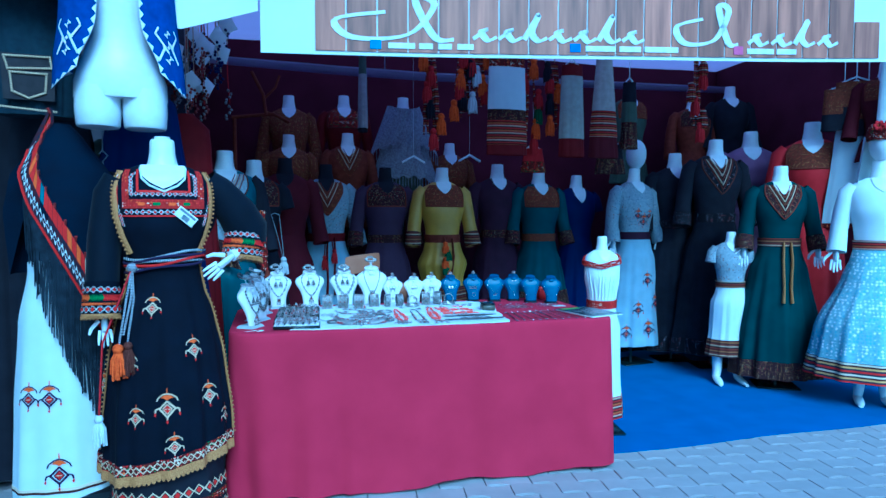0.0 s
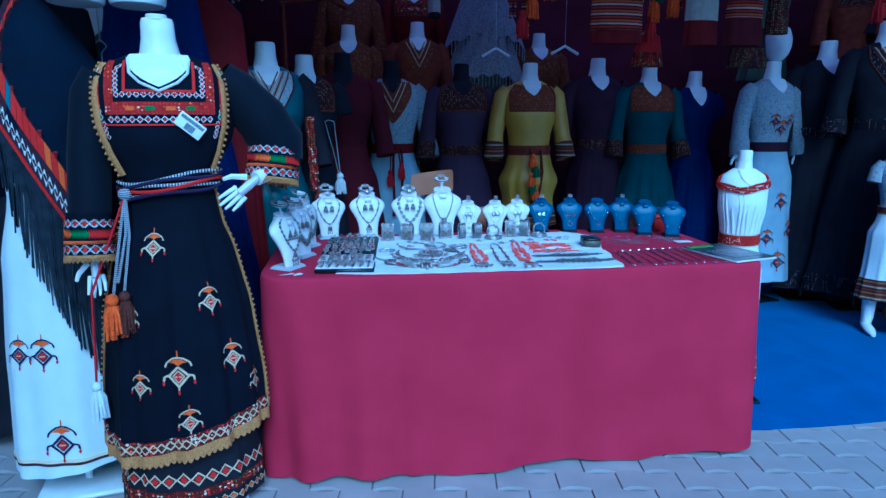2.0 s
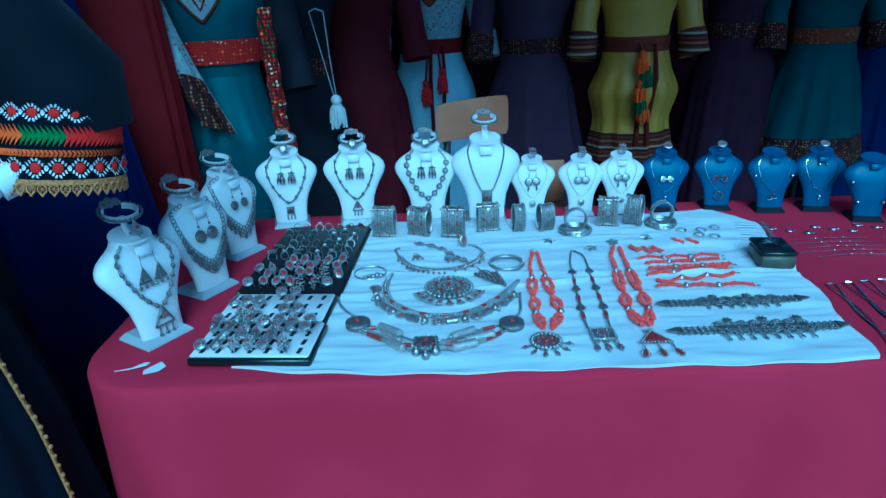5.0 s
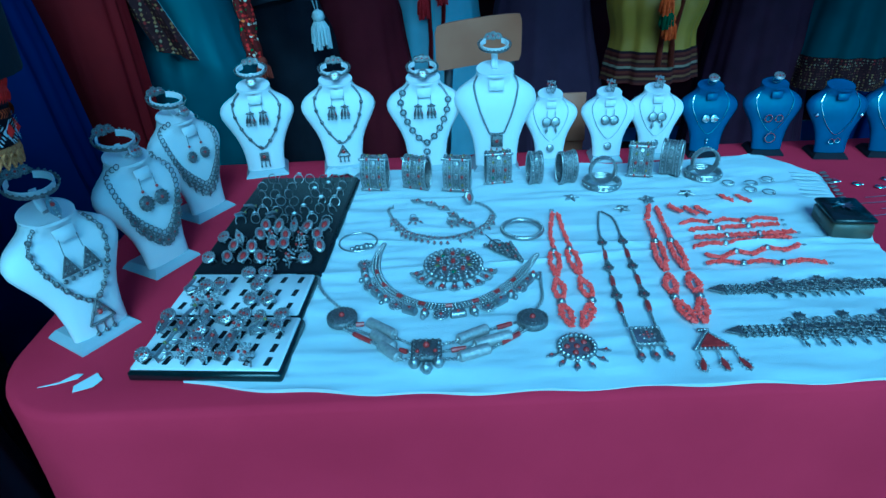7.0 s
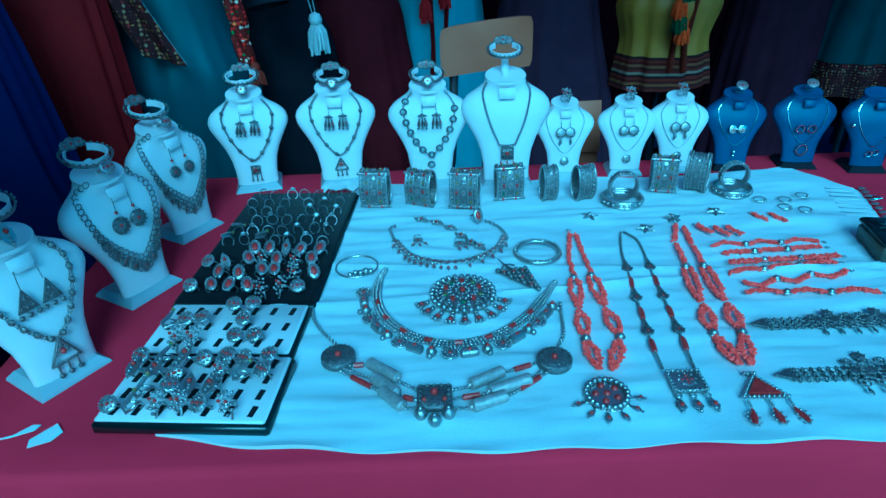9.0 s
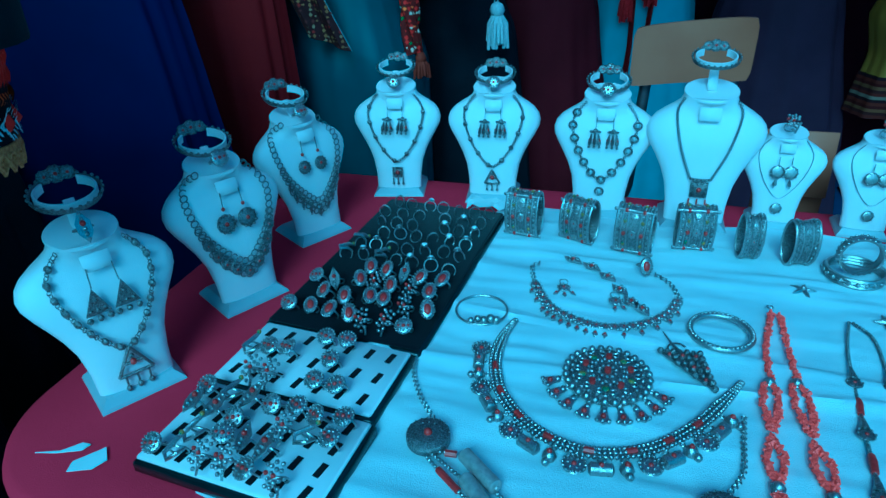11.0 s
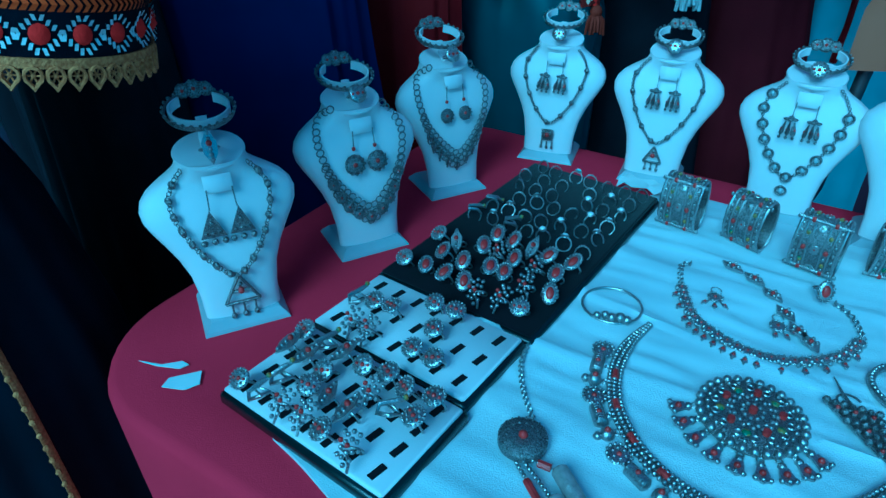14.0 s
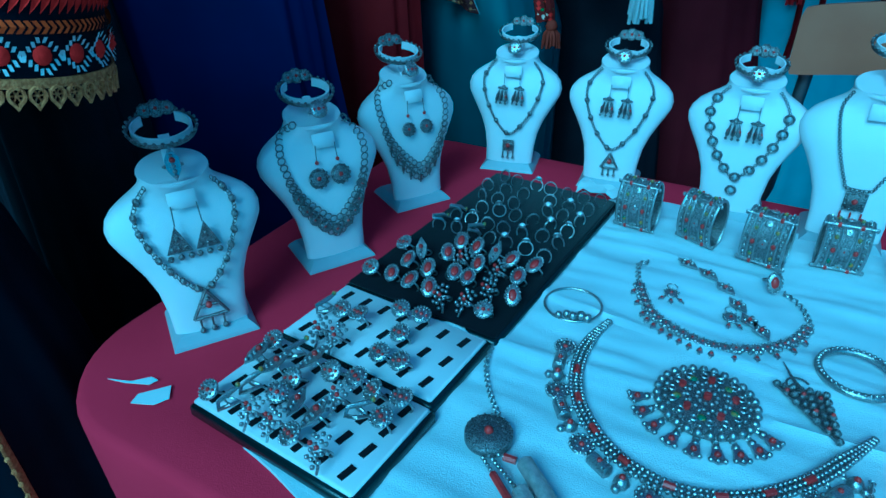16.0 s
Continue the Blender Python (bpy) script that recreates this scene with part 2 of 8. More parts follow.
T_CREAM = material("cream_thread", (0.62, 0.5, 0.34), (0.5, 0.38, 0.24), rough=0.8, scale=200)
T_WHITE = material("white_thread", (0.75, 0.75, 0.76), (0.6, 0.6, 0.62), rough=0.8, scale=200)
T_RED = material("red_thread", (0.5, 0.02, 0.02), (0.35, 0.012, 0.012), rough=0.8, scale=200)
T_ORANGE = material("orange_thread", (0.65, 0.13, 0.02), (0.5, 0.08, 0.015), rough=0.8, scale=200)
T_GREEN = material("green_thread", (0.05, 0.2, 0.05), (0.03, 0.13, 0.03), rough=0.8, scale=200)
T_DARK = material("dark_thread", (0.03, 0.02, 0.06), (0.02, 0.012, 0.04), rough=0.8, scale=200)


# ---- mesh helpers ----
class Mesh:
    """Collects vertices and faces of one mesh."""

    def __init__(self):
        self.v, self.f = [], []

    def add(self, verts, faces, m=None):
        k = len(self.v)
        self.v += [tuple(m @ Vector(p)) if m else tuple(p) for p in verts]
        self.f += [tuple(i + k for i in f) for f in faces]
        return self

    def grid(self, rows, wrap=False):
        """Rows of equally many points."""
        n = len(rows[0])
        faces = []
        for i in range(len(rows) - 1):
            for j in range(n if wrap else n - 1):
                a, b = i * n + j, i * n + (j + 1) % n
                faces.append((a, b, b + n, a + n))
        return self.add([p for r in rows for p in r], faces)

    def loft(self, rings, cap=True):
        """Closed rings of equally many points, capped at both ends."""
        n, k = len(rings[0]), len(self.v)
        self.grid(rings, True)
        if cap:
            self.f.append(tuple(k + j for j in reversed(range(n))))
            self.f.append(tuple(k + (len(rings) - 1) * n + j for j in range(n)))
        return self

    def tube(self, path, radii, n=10, flat=1.0, cap=True):
        """A tube along a path; flat squeezes it in its second direction."""
        path = [Vector(p) for p in path]
        if not isinstance(radii, (list, tuple)):
            radii = [radii] * len(path)
        rings, up = [], Vector((0.13, 0.21, 0.97))
        for i, p in enumerate(path):
            way = (path[min(i + 1, len(path) - 1)] - path[max(i - 1, 0)]).normalized()
            side = way.cross(up)
            if side.length < 0.2:
                side = way.cross(Vector((1, 0.1, 0)))
            side.normalize()
            other = side.cross(way)
            up = other
            rings.append([p + radii[i] * (math.cos(a) * side + flat * math.sin(a) * other) for a in (2 * math.pi * j / n for j in range(n))])
        return self.loft(rings, cap)

    def ball(self, c, r, n=8, squash=(1, 1, 1), m=None):
        rings = []
        h = max(4, n // 2)
        for i in range(h + 1):
            a = math.pi * (i + (0.12 if i == 0 else -0.12 if i == h else 0)) / h
            rings.append([(c[0] + r * squash[0] * math.sin(a) * math.cos(b), c[1] + r * squash[1] * math.sin(a) * math.sin(b), c[2] - r * squash[2] * math.cos(a)) for b in (2 * math.pi * j / n for j in range(n))])
        t = Mesh().loft(rings)
        return self.add(t.v, t.f, m)

    def ring(self, c, R, r, axis="z", n=12, k=5, start=0.0, end=1.0, flat=1.0):
        """A torus or an arc of one."""
        whole = end - start > 0.999
        rings = []
        for i in range(n if whole else n + 1):
            a = 2 * math.pi * (start + (end - start) * i / n)
            row = []
            for j in range(k):
                b = 2 * math.pi * j / k
                q = R + r * math.cos(b)
                p = (q * math.cos(a), q * math.sin(a), flat * r * math.sin(b))
                p = {"z": p, "y": (p[0], p[2], p[1]), "x": (p[2], p[0], p[1])}[axis]
                row.append((c[0] + p[0], c[1] + p[1], c[2] + p[2]))
            rings.append(row)
        if whole:
            rings.append(rings[0])
        return self.grid(rings, True)

    def cyl(self, p, q, r, n=10, r2=None):
        return self.tube([p, q], [r, r if r2 is None else r2], n)

    def box(self, c, s, bevel=0.0, m=None):
        x, y, z = (a / 2 for a in s)
        b = min(bevel, x * 0.9, y * 0.9, z * 0.9)
        rows = []
        levels = [(-z, b), (-z + b, 0), (z - b, 0), (z, b)] if b else [(-z, 0), (z, 0)]
        for zz, inn in levels:
            X, Y = x - inn, y - inn
            if b:
                rows.append([(-X, -Y + b, zz), (-X + b, -Y, zz), (X - b, -Y, zz), (X, -Y + b, zz), (X, Y - b, zz), (X - b, Y, zz), (-X + b, Y, zz), (-X, Y - b, zz)])
            else:
                rows.append([(-X, -Y, zz), (X, -Y, zz), (X, Y, zz), (-X, Y, zz)])
        t = Mesh().loft(rows)
        t.v = [(p[0] + c[0], p[1] + c[1], p[2] + c[2]) for p in t.v] if m is None else t.v
        if m is not None:
            m = Matrix.Translation(c) @ m
        return self.add(t.v, t.f, m)

    def plate(self, pts, thick, m=None):
        """A flat polygon in xy with thickness upwards."""
        n = len(pts)
        v = [(x, y, 0) for x, y in pts] + [(x, y, thick) for x, y in pts]
        f = [tuple(reversed(range(n))), tuple(range(n, 2 * n))] + [(i, (i + 1) % n, n + (i + 1) % n, n + i) for i in range(n)]
        return self.add(v, f, m)

    def data(self, name, mat, smooth=True):
        me = bpy.data.meshes.new(name)
        me.from_pydata(self.v, [], self.f)
        me.materials.append(mat)
        me.update()
        if smooth:
            me.shade_smooth()
            me.set_sharp_from_angle(angle=radians(48))
        return me


def thing(name, at=None, label="", category="", group=""):
    ob = new(name)
    ob.empty_display_size = 0.05
    ob.matrix_basis = at or Matrix.Identity(4)
    return tagged(ob, label, category, group)


def part(name, mesh, mat, parent, label="", smooth=True):
    ob = new(name, mesh.data(name, mat, smooth))
    ob.parent = parent
    if label:
        ob["label"] = label
    return ob


def pieces(name, mesh, mat, parent, label="", smooth=True):
    """One part for each loose piece of a mesh."""
    up = list(range(len(mesh.v)))

    def root(i):
        while up[i] != i:
            up[i] = up[up[i]]
            i = up[i]
        return i

    for f in mesh.f:
        for i in f[1:]:
            up[root(i)] = root(f[0])
    groups = {}
    for f in mesh.f:
        groups.setdefault(root(f[0]), []).append(f)
    for fs in groups.values():
        idx = sorted({i for f in fs for i in f})
        to = {i: k for k, i in enumerate(idx)}
        one = Mesh().add([mesh.v[i] for i in idx], [tuple(to[i] for i in f) for f in fs])
        part(name, one, mat, parent, label, smooth)


def solo(name, mesh, mat, at=None, label="", category="", group="", kind="", smooth=True):
    """A thing of one mesh."""
    ob = new(name, mesh.data(name, mat, smooth))
    ob.matrix_basis = at or Matrix.Identity(4)
    return tagged(ob, label, category, group, kind)


# ---- the place: paving, carpet, stall walls, canopy ----
ground = solo("ground", Mesh().add([(-900, -900, -0.012), (900, -900, -0.012), (900, 900, -0.012), (-900, 900, -0.012)], [(0, 1, 2, 3)]), SAND, label="sandy ground under interlocking grey pavers", category="ground", kind="structure")
carpet = Mesh()
rows = []
for j in range(41):
    x = -0.2 + 4.9 * j / 40
    e = 2.99 + 0.012 * math.sin(x * 5) + 0.015 * (x - 1.7) * 0.6
    rows.append([(x, e, 0.0), (x, e, 0.005), (x, e + 0.01, 0.007), (x, 4.5, 0.007), (x, 5.95, 0.007)])
carpet.grid(rows)
solo("carpet", carpet, CARPET, label="bright blue carpet on the stall floor", category="carpet", kind="structure")


def wall(name, c, s, mat, label):
    return solo(name, Mesh().box(c, s, 0.01), mat, label=label, category="wall", kind="structure")


wall("wall_back", (2.0, 6.02, 1.46), (5.6, 0.1, 2.92), WALLCLOTH, "dark wine cloth wall at the stall's back")
wall("wall_left", (-0.72, 4.75, 1.46), (0.1, 2.44, 2.92), BLACKCLOTH, "dark cloth side wall of the stall")
wall("wall_right", (4.75, 4.95, 1.46), (0.1, 2.04, 2.92), WALLCLOTH, "dark cloth side wall of the stall")
wall("wall_outer", (-3.2, 5.2, 1.4), (4.9, 0.12, 2.8), PLASTER, "pale plaster wall behind the neighbouring stall")
solo("ceiling", Mesh().grid([[(-1.7 + 0.33 * i, 3.0 + 0.31 * j, 2.86 + 0.02 * math.sin(i * 0.9) * math.sin(j * 0.6)) for i in range(21)] for j in range(11)]), GREYCANVAS, label="grey canvas canopy over the stall", category="ceiling", kind="structure")
# dark screen added out of view to cut skylight from the left
wall("wall_neighbour", (-1.55, -0.5, 2.0), (0.1, 6.4, 4.0), GREYCANVAS_PLAIN, "added unseen canvas screen that shades the stall's left")
solo("canopy", Mesh().box((-2.9, 3.7, 2.66), (2.4, 1.6, 0.04), 0.01), GREYCANVAS, label="dark canvas canopy of the neighbouring stall", category="canopy")
fold = Mesh()
fold.tube([(-0.67, 5.8, 2.64), (0.6, 5.78, 2.6), (1.4, 5.78, 2.59), (4.7, 5.8, 2.64)], [0.05, 0.06, 0.06, 0.05], 10, 0.6)
for x in (-0.4, 1.0, 2.6, 4.3):
    fold.cyl((x, 5.8, 2.6), (x, 5.8, 2.84), 0.006, 6)
solo("rolled_canvas", fold, GREYCANVAS, label="rolled grey canvas under the canopy's back edge", category="canvas")


# ---- mannequins and dresses ----
class Body:
    """A pleated surface round an upright axis, front towards -y: profile rows of (z, half width, half depth, y of the middle)."""

    def __init__(self, prof, pleats=(), top=1.0, bottom=0.0):
        self.prof, self.pleats, self.top, self.bottom = sorted(prof), pleats, top, bottom

    def at(self, z):
        p = self.prof
        if z <= p[0][0]:
            return p[0][1:]
        for a, b in zip(p, p[1:]):
            if z <= b[0]:
                u = (z - a[0]) / (b[0] - a[0])
                u = u * u * (3 - 2 * u) * 0.5 + u * 0.5
                return tuple(s + (e - s) * u for s, e in zip(a[1:], b[1:]))
        return p[-1][1:]

    def point(self, phi, z, off=0.0):
        rx, ry, cy = self.at(z)
        w = min(1.0, max(0.0, (self.top - z) / max(1e-6, self.top - self.bottom))) ** 0.8
        m = 1 + w * sum(a * math.sin(k * phi + q) for k, a, q in self.pleats)
        return ((rx * m + off) * math.sin(phi), cy - (ry * m + off) * math.cos(phi), z)

    def shell(self, z0, z1, nz=14, n=64, off=0.0, hem=None, cap=False):
        rings = []
        for i in range(nz + 1):
            z = z0 + (z1 - z0) * i / nz
            rings.append([self.point(2 * math.pi * j / n, z + (hem(2 * math.pi * j / n) * (1 - i / nz) if hem else 0), off) for j in range(n)])
        return Mesh().loft(rings, cap)

    def band(self, z0, z1, off=0.006, n=64, a=0.0, b=2 * math.pi, slope=0.0):
        whole = b - a > 6.28
        rows = []
        for z, o in ((z0, -0.002), (z0, off), (z1, off), (z1, -0.002)):
            rows.append([self.point(p, z + slope * math.sin(p), o) for p in (a + (b - a) * j / n for j in range(n if whole else n + 1))])
        return Mesh().grid(rows, whole)

    def decal(self, phi0, z0, polys, off=0.004):
        """Flat shapes given as outlines of (across, up) in metres, laid on the surface."""
        m = Mesh()
        rx = max(0.05, self.at(z0)[0])
        for q in polys:
            m.add([self.point(phi0 + s / rx, z0 + t, off) for s, t in q], [tuple(range(len(q)))])
        return m


def hand(m, wrist, way, size=0.17, palm_n=(0, -1, 0)):
    """A mannequin's hand: palm, four fingers and a thumb."""
    w, nrm = Vector(way).normalized(), Vector(palm_n)
    side = w.cross(nrm).normalized()
    p = Vector(wrist)
    m.tube([p, p + w * size * 0.2, p + w * size * 0.5], [size * 0.13, size * 0.19, size * 0.18], 10, 0.5)
    for i in range(4):
        o = side * size * (0.135 - 0.09 * i)
        ln = (0.42, 0.5, 0.47, 0.38)[i]
        m.tube([p + w * size * 0.45 + o, p + w * size * (0.45 + ln * 0.6) + o * 1.25, p + w * size * (0.45 + ln) + o * 1.35 + nrm * 0.01], [size * 0.048, size * 0.042, size * 0.026], 7)
    m.tube([p + w * size * 0.15 + side * size * 0.15, p + w * size * 0.38 + side * size * 0.36, p + w * size * 0.55 + side * size * 0.42], [size * 0.07, size * 0.06, size * 0.04], 6)


def torso_profile(s):
    return [(1.02 * s, 0.125 * s, 0.095 * s, 0), (1.12 * s, 0.135 * s, 0.1 * s, 0), (1.24 * s, 0.165 * s, 0.118 * s, -0.005), (1.34 * s, 0.175 * s, 0.1 * s, 0), (1.40 * s, 0.165 * s, 0.075 * s, 0.005), (1.435 * s, 0.12 * s, 0.055 * s, 0.01), (1.455 * s, 0.07 * s, 0.045 * s, 0.012)]


def neck(m, s, body, deep=0.09, wide=0.055, head=False, neck_to=1.56):
    """The neck and the bare chest that a neckline leaves open; part of the mannequin."""
    m.loft([[(r * s * math.sin(a), 0.012 * s + dy * s - r * 0.85 * s * math.cos(a), z * s) for a in (2 * math.pi * j / 16 for j in range(16))] for z, r, dy in ((1.43, 0.075, 0), (1.46, 0.056, 0), (1.50, 0.048, -0.004), (neck_to - 0.01, 0.046, -0.008), (neck_to, 0.042, -0.008))])
    rows = []
    for i in range(9):
        v = i / 8
        z = (1.452 - deep * v) * s
        w = wide * s * (1 - v ** 2.6) + 0.002
        rows.append([body.point(w * u / 4 / max(0.03, body.at(z)[0]), z, 0.004 + 0.004 * (1 - v)) for u in range(-4, 5)])
    m.grid(rows)
    if head:
        m.ball((0, -0.01 * s, 1.67 * s), 0.085 * s, 14, (0.85, 1.05, 1.4))


def sleeve_path(s, kind, side):
    x = side * s
    if kind == "akimbo":
        return [(x * 0.15, 0.01, 1.395 * s), (x * 0.2, 0.02, 1.36 * s), (x * 0.29, 0.05, 1.25 * s), (x * 0.345, 0.05, 1.17 * s), (x * 0.32, 0.0, 1.13 * s)]
    if kind == "short":
        return [(x * 0.14, 0.01, 1.40 * s), (x * 0.175, 0.01, 1.355 * s), (x * 0.2, 0, 1.25 * s)]
    return [(x * 0.14, 0.01, 1.40 * s), (x * 0.172, 0.01, 1.365 * s), (x * 0.197, 0.015, 1.24 * s), (x * 0.215, 0.005, 1.13 * s), (x * 0.235, -0.035, 0.985 * s)]


PLAIN = WHITE


def figure(x, y, neck_z, rz=0, hem=0.12, flare=0.3, bodice=None, skirt=None, yoke=None, belt=None, hem_band=None, sleeves="long", sleeve=None, cuff=None, sash=None, label="", short=False, head=False, width=1.0, dark_neck=False, pleat=0.05, deep=0.09, seed=0, grp="dressed mannequins in the stall", palms=False, vyoke=False, wide=0.055, stand_base=True, drop=0.0, feet=False):
    """A dressed form: the mannequin is one thing, its dress another."""
    rnd = random.Random(seed + int(1000 * x))
    s = (neck_z - drop) / 1.56
    at = pose(x, y, drop, 0, 0, rz) @ Matrix.Diagonal((width, 1, 1, 1))
    prof = torso_profile(s)
    upper = Body(prof, (), 2, 1)
    m = Mesh()
    neck(m, s, upper, deep, wide, head)
    m.cyl((0, 0.02, max(hem - drop + 0.1, 0.3)), (0, 0.02, 1.42 * s), 0.012, 8)
    if not feet:
        st_ = Mesh().cyl((0, 0.02, 0.008 - drop), (0, 0.02, max(hem - drop + 0.12, 0.32)), 0.014, 8)
        if stand_base:
            st_.box((0, 0.02, 0.013 - drop), (0.3, 0.26, 0.012), 0.004)
        solo("mannequin_stand", st_, BLACKLACQ, at, "black steel stand under a dressed mannequin", "stand", "mannequin stands")
    if feet:
        for side in (-1, 1):
            m.tube([(0.075 * side, 0.03, hem + 0.12 - drop), (0.075 * side, 0.03, 0.1), (0.08 * side, 0.03, 0.055)], [0.045, 0.034, 0.03], 10)
            m.tube([(0.08 * side, 0.055, 0.045), (0.082 * side, 0.01, 0.04), (0.09 * side, -0.07, 0.028), (0.095 * side, -0.13, 0.02)], [0.024, 0.032, 0.031, 0.014], 10, 0.7)
    if palms:
        for side in (-1, 1):
            e = sleeve_path(s, sleeves, side)[-1]
            hand(m, (e[0], e[1], e[2] + 0.02), (0.05 * side, -0.15, -1))
    solo("mannequin", m, BLACKCLOTH if dark_neck else PLAIN, at, "headless white plastic mannequin on a stand" if not (head or dark_neck) else "white plastic mannequin with a featureless head" if head else "headless black mannequin on a stand", "mannequin", grp)
    dr = thing("dress" if not short else "blouse", at, label, "dress" if not short else "blouse", "dresses on mannequins")
    body_to = 1.0 * s if not short else hem - drop
    part("bodice", upper.shell(1.0 * s, 1.452 * s, 12, 40), bodice, dr)
    z0 = hem - drop
    k1, k2 = rnd.choice((9, 11, 13)), rnd.choice((17, 19, 23))
    if short:
        prof2 = [(z0, 0.185 * s, 0.12 * s, 0), (0.5 * (z0 + 1.02 * s), 0.165 * s, 0.115 * s, 0), (1.04 * s, 0.127 * s, 0.097 * s, 0)]
    else:
        prof2 = [(z0, flare, flare * 0.72, 0.02), (z0 + 0.35 * (1.04 * s - z0), flare * 0.88, flare * 0.66, 0.02), (0.84 * s, 0.185 * s, 0.145 * s, 0.01), (0.95 * s, 0.145 * s, 0.11 * s, 0), (1.04 * s, 0.127 * s, 0.097 * s, 0)]
    low = Body(prof2, ((k1, pleat, rnd.random() * 6), (k2, pleat * 0.6, rnd.random() * 6), (5, pleat * 0.7, rnd.random() * 6)), 1.0 * s, z0)
    part("skirt", low.shell(z0, 1.04 * s, 22, 110), skirt or bodice, dr)
    if hem_band:
        part("hem_band", low.band(z0, z0 + 0.13, 0.004, 110), hem_band, dr)
    if yoke:
        rows = []
        for i in range(11):
            v = i / 10
            zt, zb = 1.43 * s, 1.27 * s
            z = zt + (zb - zt) * v
            half = (0.115 + 0.05 * min(1, 3 * v)) * s
            if vyoke:
                half = half * (1 - v) ** 0.85 + 0.003
                z = zt + (1.19 * s - zt) * v
            rows.append([upper.point(half * u / 8 / max(0.06, upper.at(z)[0]), z, 0.0035) for u in range(-8, 9)])
        part("yoke", Mesh().grid(rows), yoke, dr)
        if vyoke:
            for f in (0.88, 0.75, 0.62, 0.5, 0.38):
                line = []
                for q in range(-8, 9):
                    v = 1 - abs(q) / 8
                    z = 1.425 * s - 0.235 * s * f * v
                    line.append(Vector(upper.point(0.118 * s * f * q / 8 / max(0.06, upper.at(z)[0]), z, 0.0035)))
                part("stitched_line", Mesh().tube([p + Vector((0, -0.003, 0)) for p in line], 0.0032 * s, 5), T_CREAM if f in (0.75, 0.5) else RUST, dr)
        ed = Mesh()
        ed.tube([Vector(r[0]) for r in rows] + [Vector(q) for q in rows[-1][1:]] + [Vector(r[-1]) for r in reversed(rows)], 0.005 * s, 5)
        part("yoke_trim", ed, RUST if yoke in (EMB_DARK, EMB_BROWN) else BROWNWOOL, dr)
    if belt:
        part("belt", upper.band(1.0 * s, 1.06 * s, 0.012, 40), belt, dr)
    if sash:
        q = Mesh()
        xs = 0.02 * s
        for dx in (-0.022, 0.022):
            q.tube([low.point((xs + dx) / 0.13, 1.03 * s, 0.018), low.point((xs + dx * 1.3) / 0.17, 0.9 * s, 0.018), low.point((xs + dx * 1.2) / 0.25, 0.72 * s, 0.015), low.point((xs + dx * 1.5) / 0.27, 0.62 * s, 0.015)], [0.013, 0.018, 0.017, 0.022], 8, 0.5)
        part("sash", q, sash, dr)
    if sleeves:
        for side in (-1, 1):
            path = sleeve_path(s, sleeves, side)
            rad = [0.042, 0.053, 0.053, 0.05, 0.056][: len(path)]
            part("sleeve", Mesh().tube(path, [r * s for r in rad], 14, cap=False), sleeve or bodice, dr)
            if cuff:
                a, b = Vector(path[-2]), Vector(path[-1])
                c = b + (a - b).normalized() * 0.1
                part("cuff", Mesh().tube([c, b + (b - a).normalized() * 0.012], [rad[-1] * s * 1.03, rad[-1] * s * 1.09], 14, cap=False), cuff, dr)
    return upper, low, dr


# row of dressed mannequins along the back and the sides
TU, TL, TD = figure(-0.29, 4.1, 1.69, 12, 0.14, 0.22, TEAL, TEAL, yoke=EMB_PALE, vyoke=True, sleeve=BLACKCLOTH, label="teal satin dress with a red woven sash, on a mannequin", seed=1)
part("belt", TU.band(1.165, 1.235, 0.014, 40), EMB_BAND, TD)
figure(-0.13, 4.5, 1.67, 5, 0.12, 0.28, BLACKCLOTH, BLACKCLOTH, yoke=EMB_DARK, belt=EMB_DARK, sleeves="short", label="black dress with a gold-embroidered collar", seed=2)
figure(0.08, 4.85, 1.72, 0, 0.12, 0.3, MAROON, MAROON, label="plain dark maroon dress on a mannequin", seed=3, dark_neck=True)
figure(0.40, 5.1, 1.70, 0, 0.12, 0.3, EMB_PALE, PALEBLUE, yoke=EMB_BROWN, vyoke=True, belt=CRIMSON, sash=CRIMSON, cuff=EMB_PALE, label="pale blue dress with a patterned V yoke and red sash", seed=4, dark_neck=True)
figure(0.87, 5.05, 1.68, 0, 0.12, 0.32, PURPLE, PURPLE, yoke=EMB_DARK, belt=EMB_DARK, cuff=EMB_DARK, label="purple-grey dress with a beaded yoke", seed=5, dark_neck=True)
figure(1.32, 4.95, 1.68, 0, 0.59, 0.19, YELLOW, YELLOW, yoke=EMB_BROWN, belt=RUST, sash=RUST, cuff=STRIPE_BROWN, hem_band=STRIPE_BROWN, label="yellow satin dress with a brown embroidered yoke and rust sash", seed=6)
figure(1.85, 5.1, 1.73, 0, 0.12, 0.28, PLUM, PLUM, belt=EMB_DARK, label="dark plum dress with a beaded belt", seed=7)
figure(2.19, 5.0, 1.68, 0, 0.53, 0.27, SEAGREEN, SEAGREEN, yoke=EMB_BROWN, belt=EMB_BROWN, sleeve=SEAGREEN, cuff=EMB_DARK, hem_band=EMB_DARK, label="sea-green dress with a brown beaded bodice", seed=8)
figure(2.67, 5.25, 1.66, 0, 0.12, 0.3, ROYAL, ROYAL, sleeves="short", label="plain royal blue dress on a mannequin", seed=9, deep=0.13)
PU, PL, PD = figure(3.02, 4.85, 1.70, 8, 0.18, 0.28, EMB_PALE, PALEBLUE, belt=PLUM, cuff=EMB_PALE, label="pale blue embroidered dress with a dark belt", seed=10, head=True, palms=True)
